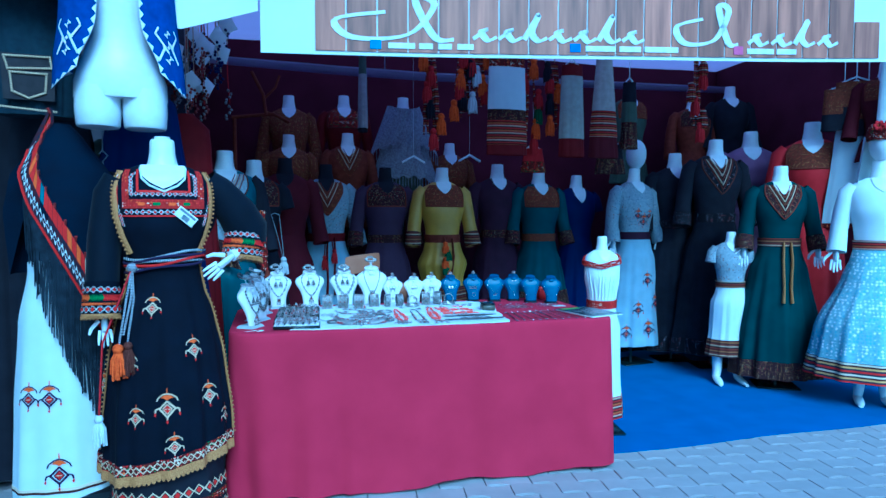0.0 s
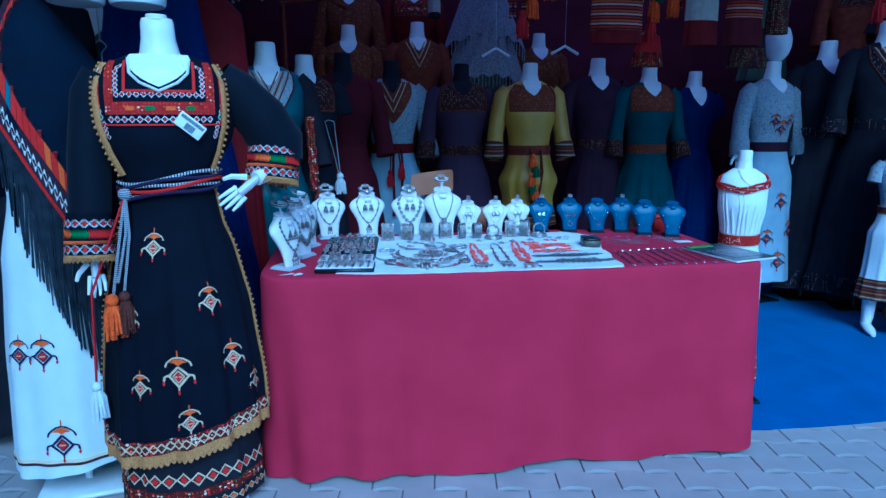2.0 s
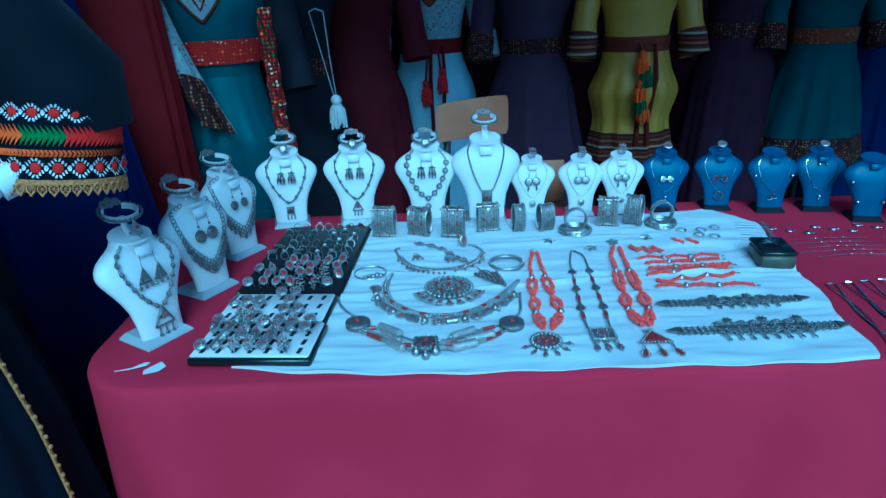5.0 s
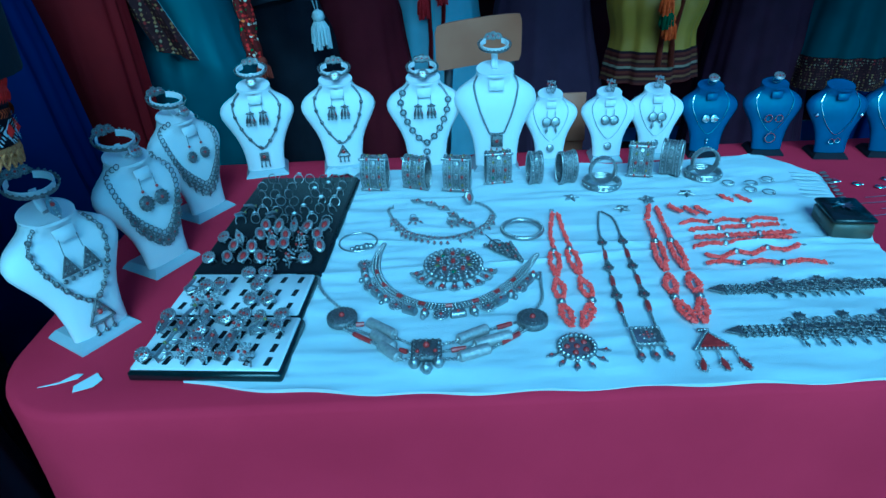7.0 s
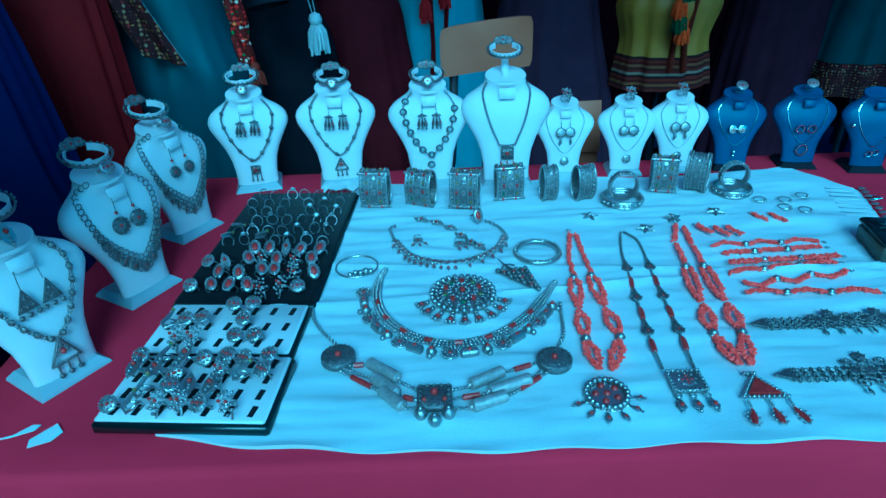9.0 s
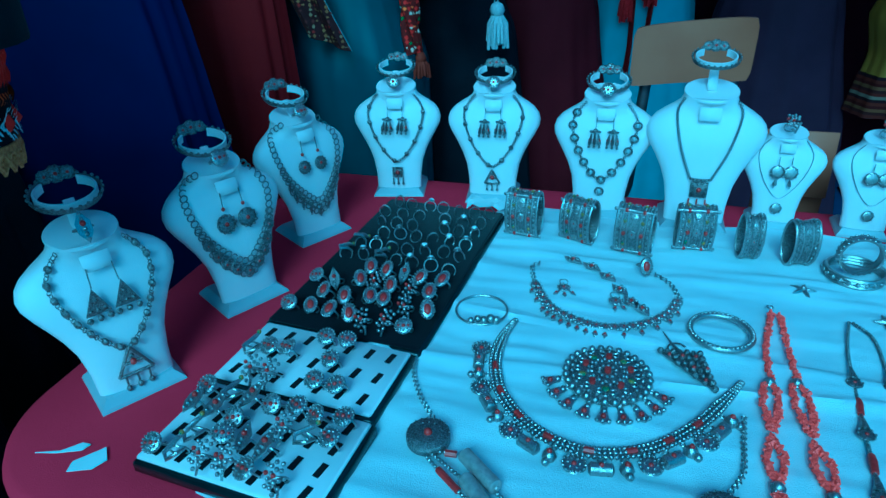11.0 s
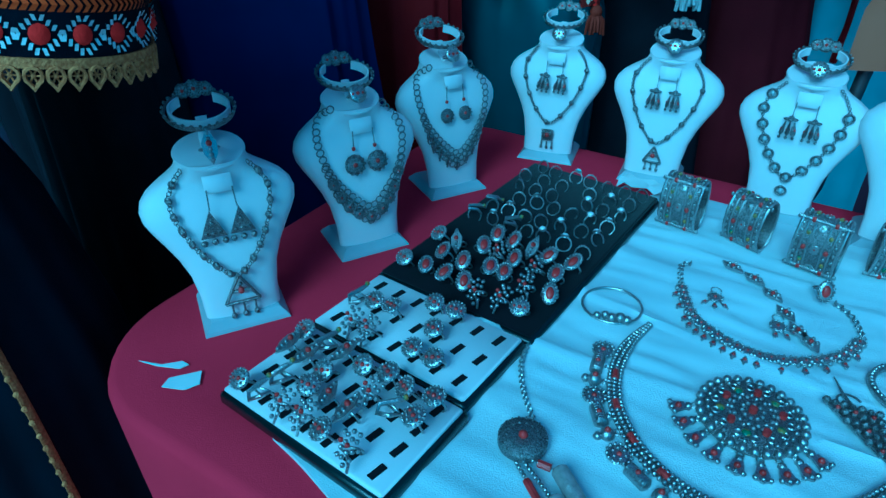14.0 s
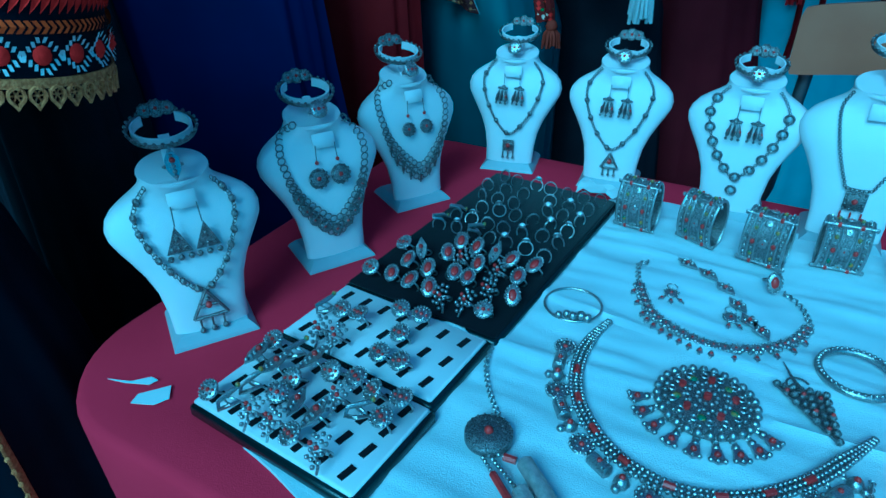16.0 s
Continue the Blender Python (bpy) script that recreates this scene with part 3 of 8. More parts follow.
figure(3.42, 4.85, 1.84, -10, 0.12, 0.33, BLACKCLOTH, BLACKCLOTH, belt=EMB_JEWEL, hem_band=EMB_JEWEL, label="black dress with a jewelled belt", seed=11)
figure(3.60, 4.55, 1.93, -15, 0.14, 0.34, BLACKCLOTH, BLACKCLOTH, yoke=EMB_JEWEL, vyoke=True, belt=EMB_JEWEL, hem_band=EMB_JEWEL, cuff=EMB_JEWEL, label="black velvet dress with a jewelled yoke and belt", seed=12)
figure(4.12, 4.75, 2.04, -25, 0.2, 0.3, MAUVE, MAUVE, label="mauve dress on a raised mannequin", seed=13)
figure(4.24, 4.2, 2.05, -40, 0.2, 0.3, BRIGHTRED, BRIGHTRED, yoke=EMB_BROWN, cuff=EMB_BROWN, label="bright red long dress with gold embroidery", seed=14)
figure(3.64, 3.88, 1.66, -28, 0.1, 0.32, DKGREEN, DKGREEN, yoke=EMB_DARK, vyoke=True, belt=STRIPE_BROWN, sash=GOLDLACE, cuff=EMB_DARK, hem_band=EMB_DARK, label="bottle-green dress with gold-worked hem and belt", seed=15, palms=True)
figure(3.36, 4.05, 1.17, -20, 0.22, 0.16, EMB_PALE, DRESS_WHITE, belt=STRIPE_BROWN, hem_band=STRIPE_BROWN, sleeves="short", label="child's white dress with striped hem", seed=16, pleat=0.03, feet=True, stand_base=False)
figure(3.92, 3.32, 1.66, -35, 0.2, 0.4, DRESS_WHITE, EMB_LACE, belt=STRIPE_RED, sleeves="long", sleeve=DRESS_WHITE, hem_band=STRIPE_HEM, label="white and blue lace dress with a red belt", seed=17, head=True, palms=True, pleat=0.03, feet=True, stand_base=False)
hd = thing("headdress", pose(3.92, 3.32, 0, 0, 0, -35), "red and gold bead headdress with flowers", "headdress")
part("band", Mesh().loft([[(r * math.sin(a), -0.012 - r * 1.15 * math.cos(a), z) for a in (2 * math.pi * j / 28 for j in range(28))] for z, r in ((1.79, 0.088), (1.82, 0.092), (1.86, 0.088), (1.9, 0.07))]), EMB_RED, hd)
fl = Mesh()
for q in range(3):
    a0 = -0.5 + 0.5 * q
    c = Vector((0.105 * math.sin(a0), -0.012 - 0.12 * math.cos(a0), 1.88))
    for p in range(6):
        fl.ball(c + Vector((0.022 * math.cos(p * 1.05), -0.004, 0.022 * math.sin(p * 1.05))), 0.013, 7, (1, 0.5, 1))
part("flower", fl, REDWOOL, hd)
part("veil", Mesh().grid([[(0.1 * math.sin(a) * (1 + 0.5 * v), 0.0 - (0.105 + 0.04 * v) * math.cos(a), 1.82 - 0.4 * v) for a in (1.4 + 3.5 * j / 16 for j in range(17))] for v in (k / 6 for k in range(7))]), DRESS_WHITE, hd)
# blouses on tall stands above the row
figure(0.13, 5.55, 2.31, 0, 1.55, 0.2, EMB_BROWN, short=True, label="gold-brown patterned blouse on a tall stand", seed=20, drop=0.75)
figure(0.12, 5.3, 1.95, 0, 1.2, 0.2, EMB_BROWN, short=True, label="brown embroidered blouse on a stand", seed=21, drop=0.4, stand_base=False)
figure(0.60, 5.6, 2.34, 0, 1.6, 0.2, CRIMSON, yoke=EMB_RED, short=True, label="red embroidered blouse on a tall stand", seed=22, drop=0.78)
figure(0.60, 5.32, 1.98, 0, 1.2, 0.2, RUST, yoke=EMB_BROWN, vyoke=True, short=True, label="rust-coloured blouse on a stand", seed=23, drop=0.42)
figure(3.26, 5.35, 2.5, 0, 1.6, 0.2, OLIVE, yoke=EMB_BROWN, belt=EMB_BROWN, short=True, sleeves=None, label="grey-green sleeveless top on a tall stand", seed=24, drop=0.9)
figure(3.88, 5.25, 2.42, -10, 1.7, 0.2, RUST, yoke=EMB_DARK, short=True, label="rust embroidered blouse on a tall stand", seed=25, drop=0.85)
figure(4.22, 5.15, 2.52, -15, 1.7, 0.2, BLACKCLOTH, short=True, label="black blouse on a tall stand", seed=26, drop=0.9)
figure(4.45, 3.75, 2.44, -40, 1.7, 0.2, MAROON, yoke=EMB_BROWN, short=True, label="dark blouse with large flower embroidery", seed=27, drop=0.9)
figure(1.55, 5.55, 1.95, 0, 1.3, 0.2, EMB_BROWN, short=True, label="rust patterned blouse behind the row", seed=28, drop=0.4)
# lace shawl on a raised form
figure(1.10, 5.45, 2.32, 0, 1.4, 0.2, OLIVE, short=True, sleeves=None, label="grey top under a lace shawl", seed=29, drop=0.72)
lace = material("grey_lace", (0.34, 0.33, 0.36), (0.16, 0.15, 0.19), rough=0.9, scale=70, bump=0.6)
sh = Mesh()
for lev, (zt, zb, w0, w1) in enumerate(((2.2, 1.9, 0.14, 0.3), (1.98, 1.62, 0.16, 0.31))):
    rows = []
    for i in range(9):
        v = i / 8
        row = []
        for j in range(25):
            u = j / 12 - 1
            w = w0 + (w1 - w0) * v
            z = zt + (zb - zt) * v + 0.12 * u * u * (0.4 - v) - 0.015 * math.cos(u * 20) * v
            row.append((1.10 + w * u, 5.45 - 0.17 - 0.03 * lev - 0.03 * v + 0.16 * u * u + 0.012 * math.sin(u * 17 + i), z))
        rows.append(row)
    sh.grid(rows)
    for j in range(25):
        u = j / 12 - 1
        p = rows[-1][j]
        sh.tube([p, (p[0], p[1], p[2] - 0.09)], 0.004, 4)
solo("lace_shawl", sh, lace, label="grey fringed lace shawl round a raised mannequin", category="shawl")

# white dress form beside the table's end, with a bead collar
WK, WKL, WKD = figure(1.87, 3.34, 1.17, -10, 0.1, 0.17, DRESS_WHITE, DRESS_WHITE, belt=EMB_BAND, hem_band=STRIPE_RED, sleeves=None, label="child's white dress with a red striped sash beside the table", seed=18, pleat=0.02, width=0.82)
rg = random.Random(31)
for q in range(26):
    p = 2 * math.pi * q / 26 + rg.uniform(-0.06, 0.06)
    top = rg.uniform(0.93, 1.02)
    part("gather", Mesh().tube([WK.point(p + 0.05 * rg.uniform(-1, 1), z, 0.0005) for z in (0.8, 0.84, 0.5 * (0.84 + top), top)], [0.006, 0.0075, 0.006, 0.001], 8, 0.6), DRESS_WHITE, WKD)
nb = Mesh()
for q in range(4):
    nb.tube([Vector((1.87, 3.34, 0)) + pose(0, 0, 0, 0, 0, -10) @ Matrix.Diagonal((0.82, 1, 1, 1)) @ Vector(WK.point(p, 1.045 - 0.03 * math.cos(p) + 0.012 * math.sin(p) - 0.007 * q + 0.004 * math.sin(5 * p + 2 * q), 0.006 + 0.003 * (q % 2))) for p in (k * 0.1309 for k in range(49))], 0.0048, 6)
solo("bead_collar", nb, EMB_BAND, label="red and black braided bead collar on the white dress", category="necklace")


# ---- the front pair: navy dress with embroidery, white skirt with a fringed shawl ----
def motif(body, phi, z, size, parent, cream=T_CREAM):
    """A stitched lozenge with curled horns above and drops below."""
    k = size

    def strip(pts, w):
        out = []
        for (ax, ay), (bx, by) in zip(pts, pts[1:]):
            d = math.hypot(bx - ax, by - ay)
            nx, ny = -(by - ay) / d * w * k, (bx - ax) / d * w * k
            out.append([(ax * k - nx, ay * k - ny), (bx * k - nx, by * k - ny), (bx * k + nx, by * k + ny), (ax * k + nx, ay * k + ny)])
        return out

    # a double lozenge with hanging pips, under a curled arch on a stalk
    lines = strip([(0, 0.36), (0.34, 0), (0, -0.36), (-0.34, 0), (0, 0.36)], 0.042)
    lines += strip([(0, 0.22), (0.2, 0), (0, -0.22), (-0.2, 0), (0, 0.22)], 0.022)
    lines += strip([(0.3, 0.04), (0.5, -0.02), (0.52, -0.18)], 0.035) + strip([(-0.3, 0.04), (-0.5, -0.02), (-0.52, -0.18)], 0.035)
    lines += strip([(-0.46, 0.34), (-0.4, 0.5), (-0.18, 0.66), (0, 0.7), (0.18, 0.66), (0.4, 0.5), (0.46, 0.34)], 0.03)
    lines += strip([(0, -0.36), (0, -0.5)], 0.03)
    part("motif_outline", body.decal(phi, z, [[(x, y - 0.1 * k) for x, y in q] for q in lines], 0.0045), cream, parent, smooth=False)
    arch = [(-0.3, 0.5), (-0.14, 0.62), (0, 0.65), (0.14, 0.62), (0.3, 0.5), (0.12, 0.48), (0, 0.4), (-0.12, 0.48)]
    stalk = [(-0.025, 0.72), (0.025, 0.72), (0.02, 0.95), (-0.02, 0.95)]
    part("motif_arch", body.decal(phi, z, [[(x * k, (y - 0.1) * k) for x, y in q] for q in (arch, stalk)], 0.0042), T_ORANGE, parent, smooth=False)
    core = [(0, 0.19), (0.17, 0), (0, -0.19), (-0.17, 0)]
    part("motif_heart", body.decal(phi, z, [[(x * k, (y - 0.1) * k) for x, y in core]], 0.005), T_RED, parent, smooth=False)
    for x, y in ((0.52, -0.26), (-0.52, -0.26), (0.0, -0.58)):
        part("motif_pip", body.decal(phi, z, [[((x + a) * k, (y + b - 0.1) * k) for a, b in ((-0.05, 0), (0, -0.1), (0.05, 0), (0, 0.1))]], 0.0055), T_RED, parent, smooth=False)
    part("motif_eye", body.decal(phi, z, [[(-0.11 * k, -0.125 * k), (0.11 * k, -0.125 * k), (0.11 * k, -0.075 * k), (-0.11 * k, -0.075 * k)]], 0.006), T_CREAM, parent, smooth=False)


def lozenges(body, phi0, phi1, z0, z1, n, parent, size, mats=(T_WHITE, T_RED), off=0.006):
    """A stitched zigzag of lozenges along a line on the surface."""
    ring, core = Mesh(), Mesh()
    for i in range(n):
        u = (i + 0.5) / n
        p, z = phi0 + (phi1 - phi0) * u, z0 + (z1 - z0) * u
        k = size
        for s in (1, -1):
            ring.add(body.decal(p, z, [[(0, s * k), (k, 0), (k * 0.72, 0), (0, s * k * 0.72)], [(0, s * k), (0, s * k * 0.72), (-k * 0.72, 0), (-k, 0)]], off).v, [(0, 1, 2, 3), (4, 5, 6, 7)])
        core.add(body.decal(p, z, [[(0, k * 0.55), (k * 0.5, 0), (0, -k * 0.55), (-k * 0.5, 0)]], off + 0.001).v, [(0, 1, 2, 3)])
    part("zigzag_stitch", ring, mats[0], parent, smooth=False)
    part("lozenge_stitch", core, mats[1], parent, smooth=False)


AX, AY, AR = -0.445, 2.83, 10
at_a = pose(AX, AY, 0, 0, 0, AR)
s = 1.02
prof = [(z if z < 1.3 else z + 0.018, rx * (1.0 if z < 1.2 else 1.2), ry * 1.05, cy) for z, rx, ry, cy in torso_profile(s)]
A_up = Body(prof, (), 2, 1)
A_low = Body([(0.2, 0.255, 0.21, 0.0), (0.45, 0.25, 0.2, 0), (0.7, 0.225, 0.175, 0), (0.88, 0.19, 0.145, 0), (1.0, 0.15, 0.11, 0), (1.12, 0.132, 0.1, 0)], ((7, 0.03, 0.4), (15, 0.03, 1.1), (25, 0.018, 2.0)), 1.08, 0.2)
m = Mesh()
neck(m, s * 1.012, A_up, 0.095, 0.084, neck_to=1.555)
m.cyl((0, -0.008, 1.6), (0, -0.008, 1.615), 0.03, 14)
m.cyl((0, 0, 0.01), (0, 0, 1.4), 0.014, 8)
m.box((0, 0, 0.014), (0.34, 0.3, 0.02), 0.006)
hand(m, (0.265, -0.05, 1.12), (-0.8, -0.2, -0.62), 0.155, (0, -1, 0.1))
m.tube([(0.33, 0.0, 1.15), (0.26, -0.052, 1.118)], [0.03, 0.024], 8)
hand(m, (-0.225, -0.075, 0.9), (0.05, -0.3, -1), 0.13)
solo("mannequin", m, PLAIN, at_a, "headless white plastic mannequin, one hand on the hip", "mannequin", "mannequins at the front")
A = thing("dress", at_a, "navy dress with red embroidery, gold lace and tasselled cord belt", "dress")
part("bodice", A_up.shell(1.0, 1.452 * s + 0.018, 16, 48), NAVY, A)
def hem_a(p):
    return 0.05 * max(0, math.sin(p - 0.5)) + 0.02 * math.sin(2 * p)
part("skirt", A_low.shell(0.26, 1.12, 30, 140, hem=hem_a), NAVY, A)
under = Body([(0.03, 0.225, 0.18, 0), (0.5, 0.2, 0.16, 0)], ((11, 0.03, 0.4), (19, 0.02, 1.1)), 0.5, 0.03)
part("underskirt", under.shell(0.04, 0.5, 8, 90), BLACKCLOTH, A)
part("underskirt_band", under.band(0.1, 0.13, 0.004, 90), EMB_RED, A)
lozenges(under, -1.4, 1.4, 0.17, 0.17, 14, A, 0.024, (T_CREAM, T_RED), 0.005)
lozenges(under, -1.4, 1.4, 0.075, 0.075, 22, A, 0.014, (T_CREAM, T_ORANGE), 0.005)


def hem_strip(body, z0, z1, off, mat, name, scallop=0.0, n=150):
    rows = []
    for v, o in ((0, -0.002), (0, off), (1, off), (1, -0.002)):
        row = []
        for j in range(n):
            p = 2 * math.pi * j / n
            z = z0 + (z1 - z0) * v + hem_a(p) - (scallop * abs(math.sin(p * 45)) if v == 0 else 0)
            row.append(body.point(p, z, o))
        rows.append(row)
    part(name, Mesh().grid(rows, True), mat, A)


hem_strip(A_low, 0.29, 0.335, 0.004, EMB_RED, "hem_embroidery")
hem_strip(A_low, 0.262, 0.292, 0.006, GOLDLACE, "hem_lace", 0.012, 360)
ring, core = Mesh(), Mesh()
for i in range(64):
    p = 2 * math.pi * i / 64
    z = 0.314 + hem_a(p)
    k = 0.017
    ring.add(A_low.decal(p, z, [[(0, k), (k, 0), (k * 0.65, 0), (0, k * 0.65)], [(0, k), (0, k * 0.65), (-k * 0.65, 0), (-k, 0)], [(0, -k), (0, -k * 0.65), (k * 0.65, 0), (k, 0)], [(0, -k), (-k, 0), (-k * 0.65, 0), (0, -k * 0.65)]], 0.006).v, [(0, 1, 2, 3), (4, 5, 6, 7), (8, 9, 10, 11), (12, 13, 14, 15)])
part("hem_zigzag", ring, T_CREAM, A, smooth=False)
for phi, z, k in ((-0.3, 0.93, 0.062), (0.46, 0.755, 0.066), (-0.62, 0.71, 0.055), (-0.03, 0.54, 0.085), (0.7, 0.56, 0.07), (-0.5, 0.505, 0.06), (0.06, 0.385, 0.065), (1.0, 0.46, 0.055), (-1.5, 0.62, 0.06)):
    motif(A_low, phi, z, k, A)
gs = Mesh()
for sgn in (1, -1):
    gs.tube([A_low.point(sgn * 1.25, 1.1 - 0.06 * k, 0.004) for k in range(13)], 0.007, 6, 0.5)
    for k in range(40):
        q = A_low.point(sgn * 1.25, 1.09 - 0.0185 * k, 0.006)
        gs.ball((q[0] + sgn * 0.004, q[1] - 0.005, q[2]), 0.0038, 6)
part("side_edging", gs, GOLDLACE, A)
# yoke: a square neck of red bands, zigzags and gold edging
def square_band(half_o, half_i, z_top, z_o, z_i, off, mat, name):
    for side in (-1, 1):
        rows = []
        for i in range(9):
            z = z_top + (z_o - z_top) * i / 8
            rw = max(0.08, A_up.at(z)[0])
            rows.append([A_up.point(side * (half_i + (half_o - half_i) * u / 3) / rw, z, off) for u in range(4)])
        part(name, Mesh().grid(rows), mat, A)
    rows = []
    for i in range(5):
        z = z_i + (z_o - z_i) * i / 4
        rw = A_up.at(z)[0]
        rows.append([A_up.point(half_i * u / 10 / rw, z, off) for u in range(-10, 11)])
    part(name, Mesh().grid(rows), mat, A)


square_band(0.19, 0.095, 1.482, 1.30, 1.39, 0.004, NAVY, "yoke")
square_band(0.163, 0.132, 1.478, 1.32, 1.357, 0.006, EMB_BAND, "yoke_band")
square_band(0.101, 0.092, 1.478, 1.384, 1.392, 0.0062, T_RED, "yoke_stripe")
square_band(0.19, 0.184, 1.47, 1.288, 1.293, 0.0062, T_RED, "yoke_stripe")
for side in (-1, 1):
    lozenges(A_up, side * 0.112 / 0.18, side * 0.112 / 0.2, 1.465, 1.37, 7, A, 0.0095)
    lozenges(A_up, side * 0.176 / 0.175, side * 0.176 / 0.2, 1.455, 1.305, 9, A, 0.0105, (T_WHITE, T_GREEN))
    lozenges(A_up, side * 0.17 / 0.2, side * 0.155 / 0.195, 1.30, 1.25, 4, A, 0.009, (T_WHITE, T_RED))
    edge = Mesh()
    pts = [A_up.point(side * w / max(0.09, A_up.at(z)[0]), z, 0.008) for w, z in ((0.185, 1.47), (0.197, 1.425), (0.202, 1.36), (0.198, 1.29), (0.176, 1.21), (0.146, 1.14))]
    edge.tube(pts, 0.012, 6, 0.5)
    for i in range(22):
        u = i / 21 * (len(pts) - 1)
        k = min(int(u), len(pts) - 2)
        p = Vector(pts[k]).lerp(Vector(pts[k + 1]), u - k)
        edge.ball(p + Vector((side * 0.011, -0.002, 0)), 0.0048, 6)
    part("gold_edging", edge, GOLDLACE, A)
lozenges(A_up, -0.105 / 0.2, 0.105 / 0.2, 1.378, 1.378, 11, A, 0.0095)
lozenges(A_up, -0.15 / 0.2, 0.15 / 0.2, 1.306, 1.306, 14, A, 0.0105, (T_WHITE, T_RED))
for i, q in enumerate((T_ORANGE, T_GREEN, T_ORANGE, T_GREEN)):
    part("band_block", A_up.decal((-0.075 + 0.05 * i) / 0.19, 1.338, [[(-0.012, -0.006), (0.012, -0.006), (0.016, 0), (0.012, 0.006), (-0.012, 0.006)]], 0.0075), q, A, smooth=False)
nl = Mesh().tube([A_up.point(w / max(0.06, A_up.at(z)[0]), z, 0.009) for w, z in ((-0.085, 1.485), (-0.078, 1.44), (-0.05, 1.412), (0, 1.388), (0.05, 1.412), (0.078, 1.44), (0.085, 1.485))], 0.0045, 6)
part("neckline_cord", nl, T_WHITE, A)
# sleeves and cuffs
ra = [(0.165, 0.0, 1.44), (0.21, 0.01, 1.40), (0.29, 0.03, 1.31), (0.335, 0.045, 1.235), (0.335, 0.045, 1.175)]
part("sleeve", Mesh().tube(ra, [0.055, 0.07, 0.085, 0.092, 0.086], 20, cap=False), CHIFFON, A)
la = [(-0.165, 0.0, 1.44), (-0.195, 0.0, 1.38), (-0.22, -0.01, 1.2), (-0.228, -0.04, 1.05), (-0.23, -0.07, 0.98)]
part("sleeve", Mesh().tube(la, [0.055, 0.062, 0.062, 0.06, 0.06], 20, cap=False), CHIFFON, A)


